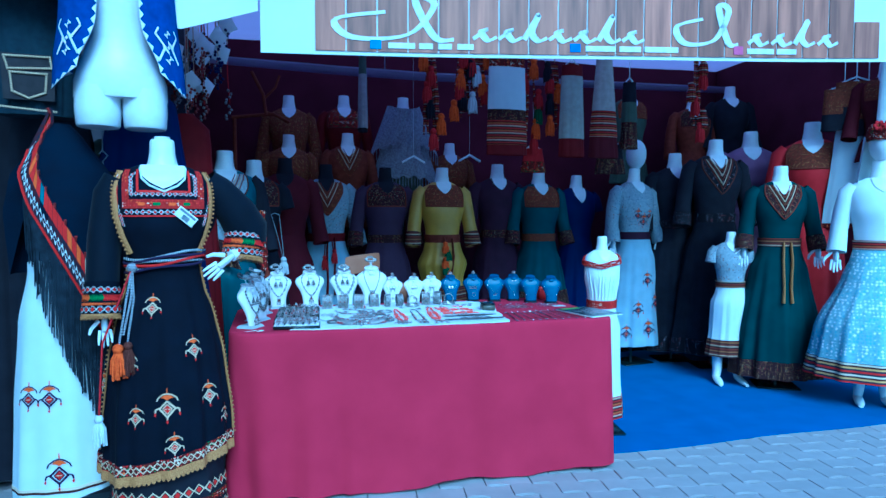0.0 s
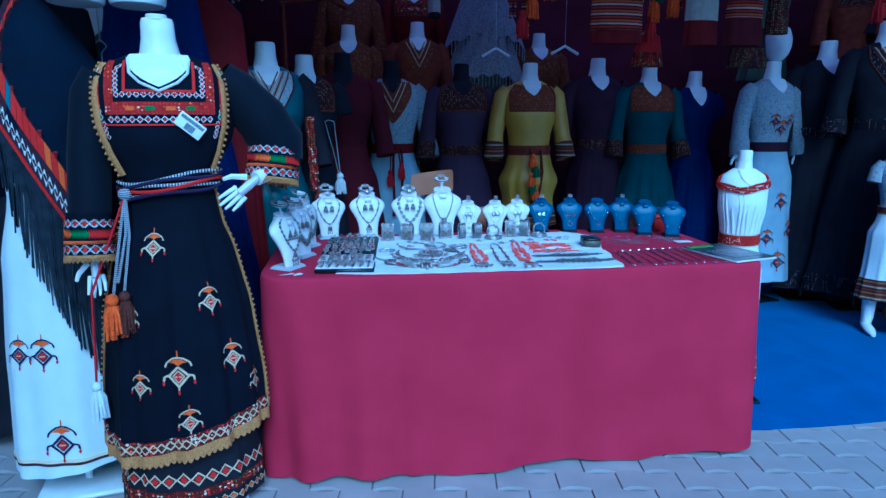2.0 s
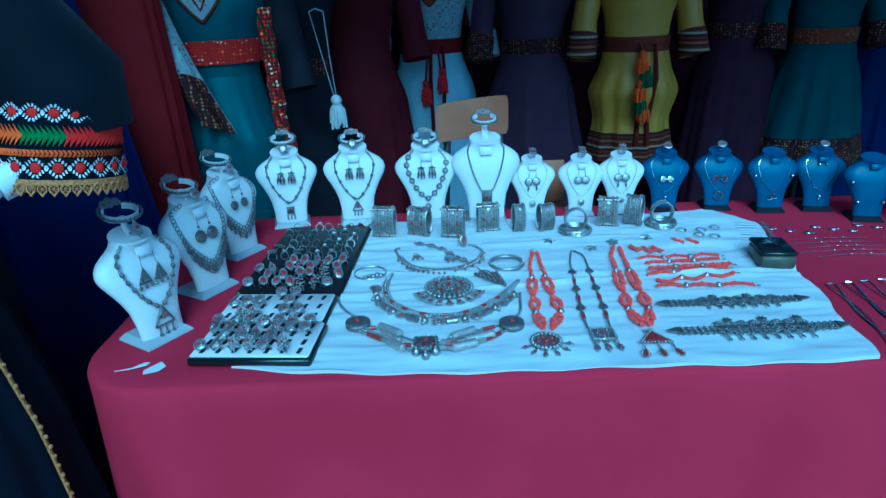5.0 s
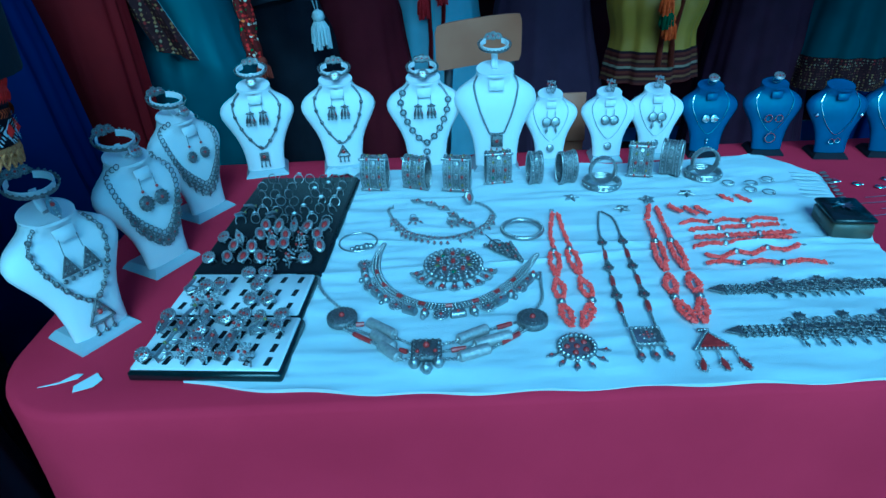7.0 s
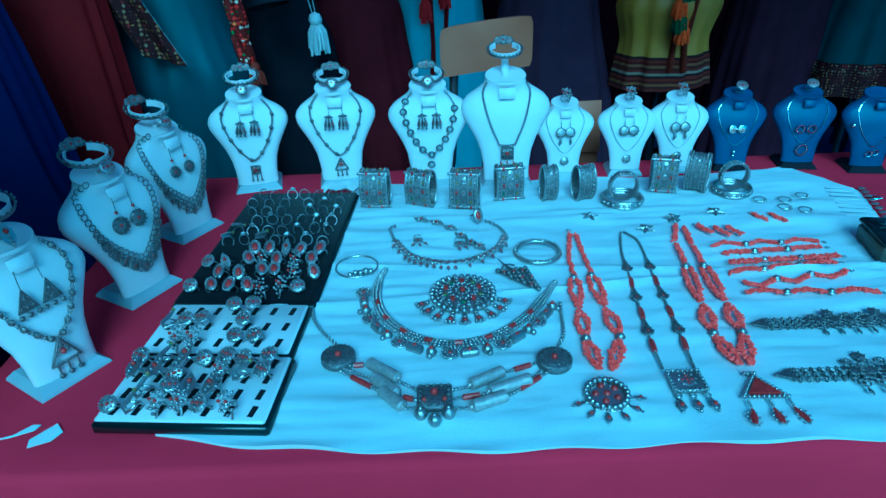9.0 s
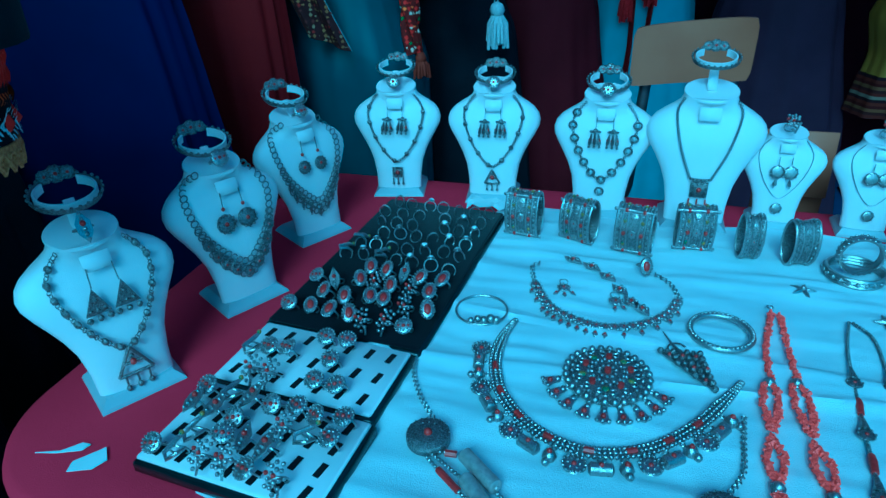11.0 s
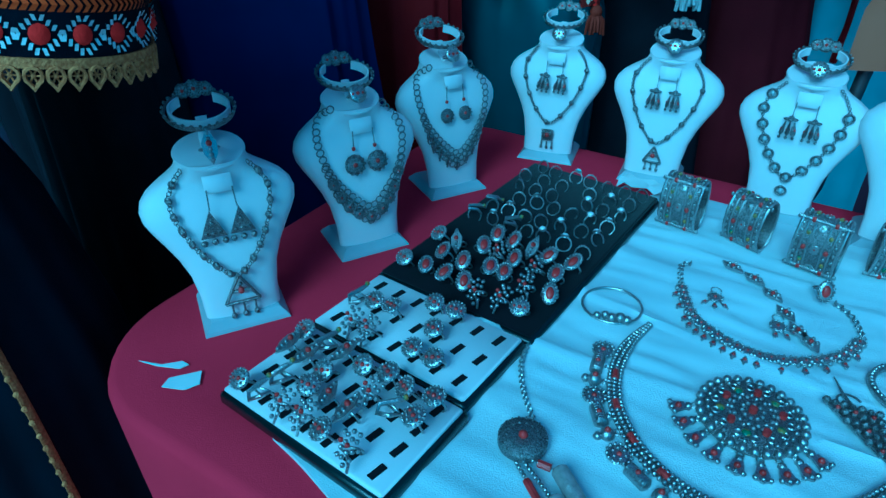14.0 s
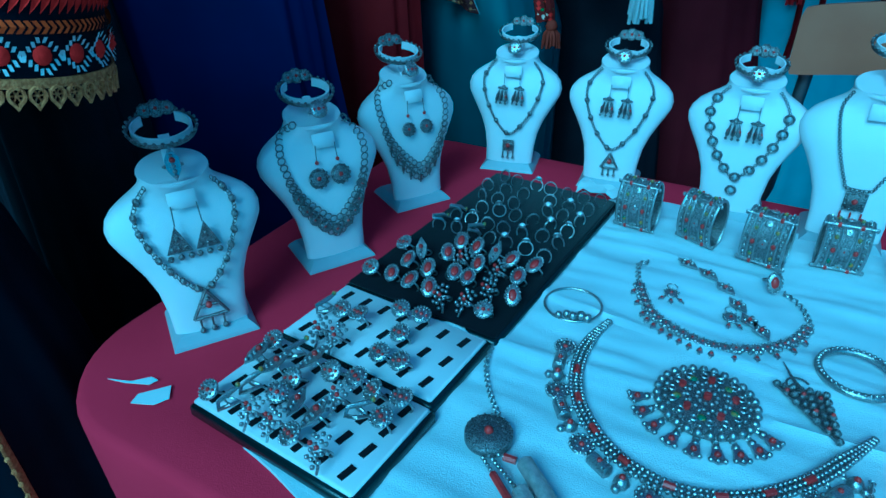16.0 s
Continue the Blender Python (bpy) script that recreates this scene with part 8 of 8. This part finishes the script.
for j in range(8):
    y = 3.35 + 0.017 * j
    e = jewel("earring_card", "small silver earring on a clear card at the cloth's edge", "earring", "earring cards")
    part("card", Mesh().box((1.145 + 0.004 * j, y, CZ + 0.003), (0.05, 0.0045, 0.001), 0.0003, pose(0, 0, 0, 0, 0, -12)), PAPER, e)
    part("pendant", Mesh().ball((1.185 + 0.004 * j, y - 0.006, CZ + 0.003), 0.006, 8, (1.4, 0.8, 0.4)), DARKSILVER, e)
mag = thing("magazine", pose(1.605, 3.005, TZ + 0.002, 0, 0, 14), "glossy magazine with a dark photo cover", "magazine")
part("pages", Mesh().box((0, 0, 0.004), (0.205, 0.29, 0.007), 0.001), PAPER, mag)
gloss = material("magazine_cover", (0.1, 0.12, 0.15), (0.02, 0.03, 0.04), rough=0.22, scale=14, bump=0.02)
part("cover", Mesh().box((0, 0, 0.0085), (0.206, 0.291, 0.001)), gloss, mag)
part("title_bar", Mesh().box((-0.03, 0.115, 0.0096), (0.12, 0.03, 0.0006)), material("lime_ink", (0.25, 0.45, 0.05), rough=0.3), mag, "lime green title block")
part("photo_block", Mesh().box((0.01, -0.03, 0.0096), (0.15, 0.14, 0.0006)), material("photo_ink", (0.25, 0.22, 0.24), (0.06, 0.07, 0.09), rough=0.25, scale=30), mag)
card = solo("price_card", Mesh().box((1.56, 3.27, TZ + 0.004), (0.07, 0.04, 0.002), 0.0005), PAPER, label="small white card on the tablecloth", category="card")
rb = thing("gift_box", pose(1.625, 3.605, TZ + 0.001, 0, 0, -6), "red gift box with a small gold label", "box")
part("body", Mesh().box((0, 0, 0.03), (0.1, 0.09, 0.058), 0.003), BRIGHTRED, rb)
part("lid", Mesh().box((0, 0, 0.066), (0.106, 0.096, 0.016), 0.003), material("red_lid", (0.5, 0.04, 0.03), rough=0.4), rb)
part("label", Mesh().box((0.02, -0.0495, 0.066), (0.018, 0.002, 0.012)), GOLDLACE, rb)
bx = thing("jewel_box", pose(1.60, 3.64, TZ + 0.076, 0, 0, 4), "dark flat box with a steel edge on the red box", "box")
part("body", Mesh().box((0, 0, 0.012), (0.1, 0.05, 0.022), 0.003), BLACKLACQ, bx)
part("edge", Mesh().box((0, 0, 0.0245), (0.102, 0.052, 0.003), 0.001), STEEL, bx)

# wooden chair behind the table
ch_ = thing("chair", pose(0.52, 3.86, 0.008, 0, 0, 172), "school chair with a plywood back behind the table", "chair")
bk_ = Mesh()
rows = []
for i in range(9):
    u = i / 8 * 2 - 1
    row = []
    for j in range(17):
        v = j / 16 * 2 - 1
        row.append((0.105 * v * (1 - 0.05 * u ** 8), 0.018 * v * v, 0.99 + 0.056 * u * (1 - 0.05 * v ** 8) - 0.0125 * v))
    rows.append(row)
bk_.grid(rows).grid([[(p[0], p[1] + 0.01, p[2]) for p in reversed(r)] for r in rows])
edge_ = [*rows[0], *[r[-1] for r in rows[1:]], *reversed(rows[-1][:-1]), *[r[0] for r in reversed(rows[1:-1])]]
bk_.grid([[(p[0], p[1], p[2]) for p in edge_], [(p[0], p[1] + 0.01, p[2]) for p in edge_]], True)
part("backrest", bk_, CHAIRWOOD, ch_, "curved brown plywood backrest")
part("seat", Mesh().box((0, -0.2, 0.45), (0.38, 0.36, 0.015), 0.006), CHAIRWOOD, ch_)
for sx in (-1, 1):
    part("back_post", Mesh().tube([(sx * 0.075, -0.013, 1.0), (sx * 0.09, -0.013, 0.7), (sx * 0.16, 0.0, 0.44), (sx * 0.17, 0.06, 0.0)], 0.011, 8), STEEL, ch_)
    part("front_leg", Mesh().tube([(sx * 0.16, -0.36, 0.44), (sx * 0.17, -0.38, 0.0)], 0.011, 8), STEEL, ch_)
solo("cardboard_sheet", Mesh().box((0.72, 3.78, 0.82), (0.12, 0.006, 0.12), 0.001, pose(0, 0, 0, -8, 0, 0)).box((0.72, 3.79, 0.39), (0.12, 0.006, 0.76)), CHAIRWOOD, label="brown cardboard sheet standing behind the busts", category="cardboard")

# shawl round the teal dress, white tassel beside it
sc = Mesh()
rows = []
for i in range(13):
    v = i / 12
    row = []
    for j in range(7):
        u = j / 6
        row.append((-0.47 + 0.185 * v + 0.095 * u, 3.9 - 0.03 * math.sin(v * 3) + 0.01 * math.sin(u * 9 + v * 4), 1.5 - 0.5 * v - 0.03 * u))
    rows.append(row)
sc.grid(rows)
sw = Mesh().grid([[(p[0], p[1] - 0.004, p[2]) for p in r] for r in rows[8:]])
shw = thing("scarf", Matrix.Identity(4), "grey dotted scarf with a patterned end over the teal dress", "scarf")
part("cloth", sc, EMB_PALE, shw)
part("patterned_end", sw, EMB_DARK, shw)
wt = thing("tassel_cord", Matrix.Identity(4), "grey cord with a white tassel on the black dress", "cord")
part("cord", Mesh().tube([(-0.02, 4.36, 1.3), (0.02, 4.31, 1.15), (0.052, 4.3, 1.0)], 0.0016, 6).tube([(0.03, 4.36, 1.3), (0.045, 4.31, 1.15), (0.058, 4.3, 1.0)], 0.0016, 6).tube([(-0.02, 4.36, 1.3), (0.0, 4.37, 1.31), (0.03, 4.36, 1.3)], 0.0025, 6), BASE_GREY, wt)
tassel(wt, (0.055, 4.3, 1.0), 0.1, 0.03, T_WHITE)
ws = thing("woven_sash", Matrix.Identity(4), "twisted red and orange woven sash with a red pompom", "sash")
twist = Mesh()
for q in range(3):
    twist.tube([(-0.075 + 0.012 * v + 0.012 * math.cos(9 * v + 2.1 * q), 3.945 + 0.012 * math.sin(9 * v + 2.1 * q), 1.32 - 0.36 * v) for v in (k / 24 for k in range(25))], 0.012, 7)
pieces("strand", twist, EMB_RED, ws)
tassel(ws, (-0.045, 3.945, 0.95), 0.045, 0.02, RUST, "pompom")
yt = thing("wool_tassel", Matrix.Identity(4), "orange and green wool tassel on the yellow dress", "tassel")
yx, yy = 1.305, 4.76
part("cord", Mesh().tube([(yx - 0.01, 4.80, 1.12), (yx, yy + 0.01, 1.06), (yx, yy, 1.0)], 0.01, 6), RUST, yt)
for q, mat in ((1.04, ORANGEWOOL), (0.98, GREENWOOL), (0.92, ORANGEWOOL), (0.87, GREENWOOL), (0.83, ORANGEWOOL)):
    tassel(yt, (yx + 0.012 * math.sin(q * 40), yy, q + 0.03), 0.075, 0.03, mat)
for dx in (-0.02, 0.03):
    t = thing("belt_tassel", Matrix.Identity(4), "dark red tassel on the pale blue dress", "tassel")
    part("cord", Mesh().tube([(0.40 + dx, 4.955, 1.1), (0.40 + dx * 1.5, 4.92, 0.98)], 0.005, 6), CRIMSON, t)
    tassel(t, (0.40 + dx * 1.5, 4.92, 0.99 + dx), 0.1, 0.024, REDWOOL)

# ---- garments and wool work hung under the canopy ----
def garland(x, y, z1, z0, seed, mats, label):
    rr = random.Random(seed)
    e = thing("wool_garland", Matrix.Identity(4), label, "garland", "wool garlands under the canopy")
    strands = Mesh()
    for _ in range(7):
        dx = rr.uniform(-0.05, 0.05)
        strands.tube([(x + dx * 0.4, y, z1), (x + dx, y + rr.uniform(-0.03, 0.03), (z0 + z1) / 2), (x + dx * 1.2, y, z0 + rr.uniform(0, 0.25))], 0.007, 5)
    strands.cyl((x, y, z1 - 0.02), (x, y, 2.84), 0.004, 5)
    pieces("braid", strands, STRIPE_RED, e)
    for k in range(6):
        z = z0 + (z1 - z0) * (k + 0.7) / 6.5
        tassel(e, (x + rr.uniform(-0.07, 0.07), y - 0.03, z + 0.05), 0.13, 0.036, mats[k % len(mats)])


garland(1.07, 4.3, 2.45, 1.75, 1, (REDWOOL, ORANGEWOOL, BLACKCLOTH, REDWOOL), "red and orange wool tassels on braided cords")
garland(1.29, 4.3, 2.45, 1.98, 2, (ORANGEWOOL, BLACKCLOTH, REDWOOL), "orange and black wool tassels on braided cords")
garland(1.42, 4.3, 2.45, 2.05, 3, (T_WHITE, REDWOOL, ORANGEWOOL), "white and red wool cords with tassels")
garland(1.83, 4.35, 2.45, 1.75, 4, (REDWOOL, ORANGEWOOL, GREENWOOL, REDWOOL), "red and orange wool tassels with green pompoms")
garland(2.0, 4.3, 2.4, 1.9, 5, (ORANGEWOOL, REDWOOL, BLACKCLOTH), "orange wool tassels on dark cords")
garland(3.05, 4.1, 2.48, 1.85, 6, (REDWOOL, STRIPE_RED), "woven red belt with tassels")


def panel_dress(x, y, z0, z1, w0, w1, mats, label, rz=0, seed=1):
    """A flat child's garment on a hanger: top, plain middle and a banded lower part."""
    e = thing("child_dress", pose(x, y, 0, 0, 0, rz), label, "dress", "small garments under the canopy")
    n = len(mats)
    for k, (mat, a, b) in enumerate(mats):
        za, zb = z1 + (z0 - z1) * a, z1 + (z0 - z1) * b
        body = Body([(zb, w0 + (w1 - w0) * b, 0.045, 0), (za, w0 + (w1 - w0) * a, 0.04, 0)], ((9, 0.03, seed), (15, 0.02, 2 * seed)), z1, z0)
        part(("top", "middle", "band", "hem", "trim", "edge")[k], body.shell(zb, za, 5, 60, off=0.002 * (k % 2)), mat, e)
    part("hanger", Mesh().tube([(-w0 * 0.9, 0, z1 - 0.01), (0, 0, z1 + 0.04), (w0 * 0.9, 0, z1 - 0.01)], 0.006, 6).cyl((0, 0, z1 + 0.03), (0, 0, 2.84), 0.003, 5), WHITE, e)


panel_dress(1.59, 4.2, 1.72, 2.42, 0.13, 0.15, ((EMB_RED, 0, 0.13), (DRESS_WHITE, 0.13, 0.55), (EMB_DARK, 0.55, 0.66), (STRIPE_RED, 0.66, 0.9), (CRIMSON, 0.9, 1.0)), "child's white dress with red embroidered top and striped hem", 0, 1)
panel_dress(2.1, 4.22, 1.72, 2.38, 0.08, 0.1, ((CRIMSON, 0, 0.12), (material("ivory_cloth", (0.42, 0.4, 0.36), (0.34, 0.32, 0.29), rough=0.85), 0.12, 0.8), (CRIMSON, 0.8, 1.0)), "ivory trousers with red embroidered ends", 0, 2)
panel_dress(2.36, 4.22, 1.72, 2.48, 0.06, 0.12, ((material("champagne_cloth", (0.48, 0.42, 0.38), (0.38, 0.33, 0.3), rough=0.7), 0, 0.55), (STRIPE_RED, 0.55, 0.8), (MAROON, 0.8, 1.0)), "champagne skirt with pink and red bands", 0, 3)
panel_dress(2.62, 4.3, 1.8, 2.3, 0.05, 0.07, ((BLACKCLOTH, 0, 0.3), (OLIVE, 0.3, 0.6), (EMB_DARK, 0.6, 1.0)), "small dark embroidered garment", 0, 4)
panel_dress(0.63, 4.6, 1.9, 2.45, 0.026, 0.034, ((OLIVE, 0, 0.25), (material("undyed_wool", (0.4, 0.36, 0.36), (0.3, 0.27, 0.27), rough=0.9), 0.25, 0.95), (BLACKCLOTH, 0.95, 1.0)), "undyed wool scarf tied and hung", 0, 5)
panel_dress(2.55, 4.45, 1.62, 1.85, 0.1, 0.13, ((BLACKCLOTH, 0, 0.5), (EMB_DARK, 0.5, 1.0)), "black hat with a beaded rim", 0, 6)
panel_dress(1.9, 4.45, 1.62, 1.80, 0.07, 0.1, ((REDWOOL, 0, 0.55), (EMB_RED, 0.55, 1.0)), "red felt hat with an embroidered rim", 0, 7)
panel_dress(4.36, 3.92, 1.2, 2.3, 0.09, 0.2, ((DRESS_WHITE, 0, 0.5), (DRESS_WHITE, 0.5, 0.97), (EMB_RED, 0.97, 1.0)), "long white garment with an embroidered placket", -40, 8)
panel_dress(4.36, 3.56, 0.3, 2.5, 0.12, 0.2, ((DRESS_WHITE, 0, 0.5), (DRESS_WHITE, 0.5, 1.0)), "long white curtain-like garment at the stall's side", -40, 9)
for j, (x, z, rz) in enumerate(((4.28, 2.15, -30), (4.34, 2.2, -30), (4.4, 2.1, -30))):
    panel_dress(x, 3.95 - 0.05 * j, z - 0.2, z + 0.12, 0.14, 0.15, ((EMB_BROWN, 0, 0.6), (BLACKCLOTH, 0.6, 1.0)), "dark cloth with large flower embroidery", rz, 10 + j)
# empty hangers and forked branch stand
for x, z in ((1.06, 1.76), (1.52, 1.78)):
    solo("clothes_hanger", Mesh().tube([(x - 0.09, 4.85, z - 0.05), (x, 4.85, z), (x + 0.09, 4.85, z - 0.05)], 0.009, 6).cyl((x, 4.85, z), (x, 4.85, 2.84), 0.0008, 4), WHITE, label="white plastic clothes hanger", category="hanger")
solo("branch_stand", Mesh().tube([(-0.3, 5.0, 2.03), (0.0, 4.95, 2.06), (0.12, 4.95, 2.0)], 0.014, 7).tube([(-0.05, 4.95, 2.05), (-0.07, 4.93, 2.2), (-0.15, 4.92, 2.36)], 0.013, 7).tube([(-0.06, 4.94, 2.17), (0.02, 4.92, 2.25), (0.05, 4.92, 2.34)], 0.01, 7).cyl((-0.28, 5.0, 0.01), (-0.28, 5.0, 2.04), 0.014, 8), RUST, label="red-brown forked branch used as a display stand", category="stand")
# necklaces on white cards along the side wall
rnd = random.Random(9)
for j in range(30):
    u = j / 29
    y = 3.65 + 0.8 * rnd.random()
    z = 2.4 - 0.36 * rnd.random()
    x = -0.6 + 0.35 * rnd.random()
    e = thing("carded_necklace", pose(x, y, z, 0, 0, 35 + rnd.uniform(-20, 20)), "bead necklace on a white card hung at the side wall", "necklace", "carded necklaces")
    part("cord", Mesh().tube([(0, 0, 2.84 - z), (0, 0, 0.05), (0.01, 0, -0.1)], 0.003, 5), REDWOOL if j % 2 else T_CREAM, e)
    if j % 2 == 0:
        part("card", Mesh().box((0.01, -0.006, 0.0), (0.085, 0.002, 0.09), 0.0005, pose(0, 0, 0, 0, rnd.uniform(15, 60), 0)), PAPER, e)
    b = Mesh()
    for k in range(10):
        b.ball((0.016 * math.sin(k * 1.3), -0.008, -0.03 - 0.018 * k), 0.009, 6)
    pieces("bead", b, (CORAL, BROWNWOOL, ROYAL, DARKSILVER)[j % 4], e)

# ---- paving blocks ----
pv = thing("pavement", Matrix.Identity(4), "interlocking wavy grey paving blocks", "pavement")
pv["kind"] = "structure"


def wavy_block():
    m = Mesh()
    L, W, g = 0.226, 0.113, 0.002
    side_ = [(L * i / 6, 0.016 * math.sin(math.pi * 2 * i / 6)) for i in range(7)]
    pts = [(x * (1 - 2 * g / L) + g, y + g) for x, y in side_] + [(x * (1 - 2 * g / L) + g, y + W - g) for x, y in reversed(side_)]
    n = len(pts)
    cxm, cym = L / 2, W / 2
    rings = [[(x, y, -0.03) for x, y in pts], [(x, y, -0.0025) for x, y in pts], [(cxm + (x - cxm) * 0.985, cym + (y - cym) * 0.975, 0.0) for x, y in pts]]
    k = len(m.v)
    m.grid(rings, True)
    m.f.append(tuple(2 * n + i for i in range(n)))
    return m, L, W


blk, BL, BW = wavy_block()
blk_data = blk.data("paving_block", PAVER)
rest = Mesh()
turn = radians(-8)
rnd = random.Random(21)
count = 0
for j in range(-8, 60):
    for i in range(-34, 44):
        lx, ly = i * BL + (BL / 2 if j % 2 else 0), 1.2 + j * BW
        x, y = lx * math.cos(turn) - ly * math.sin(turn), lx * math.sin(turn) + ly * math.cos(turn)
        if not (-5 < x < 6.5 and 1.2 < y < 5.0) or (x > -0.45 and y > 3.05):
            continue
        m = pose(x, y, rnd.uniform(-0.001, 0.0005), rnd.uniform(-0.2, 0.2), rnd.uniform(-0.2, 0.2), -8)
        if 1.55 < y < 3.05 and 1.0 < x < 4.0 and count < 300:
            ob = new("paving_block", blk_data)
            ob.matrix_basis = m
            ob.parent = pv
            count += 1
        else:
            rest.add(blk.v, blk.f, m)
rs = part("paving_blocks", rest, PAVER, pv)
rs["kind"] = "stuff"
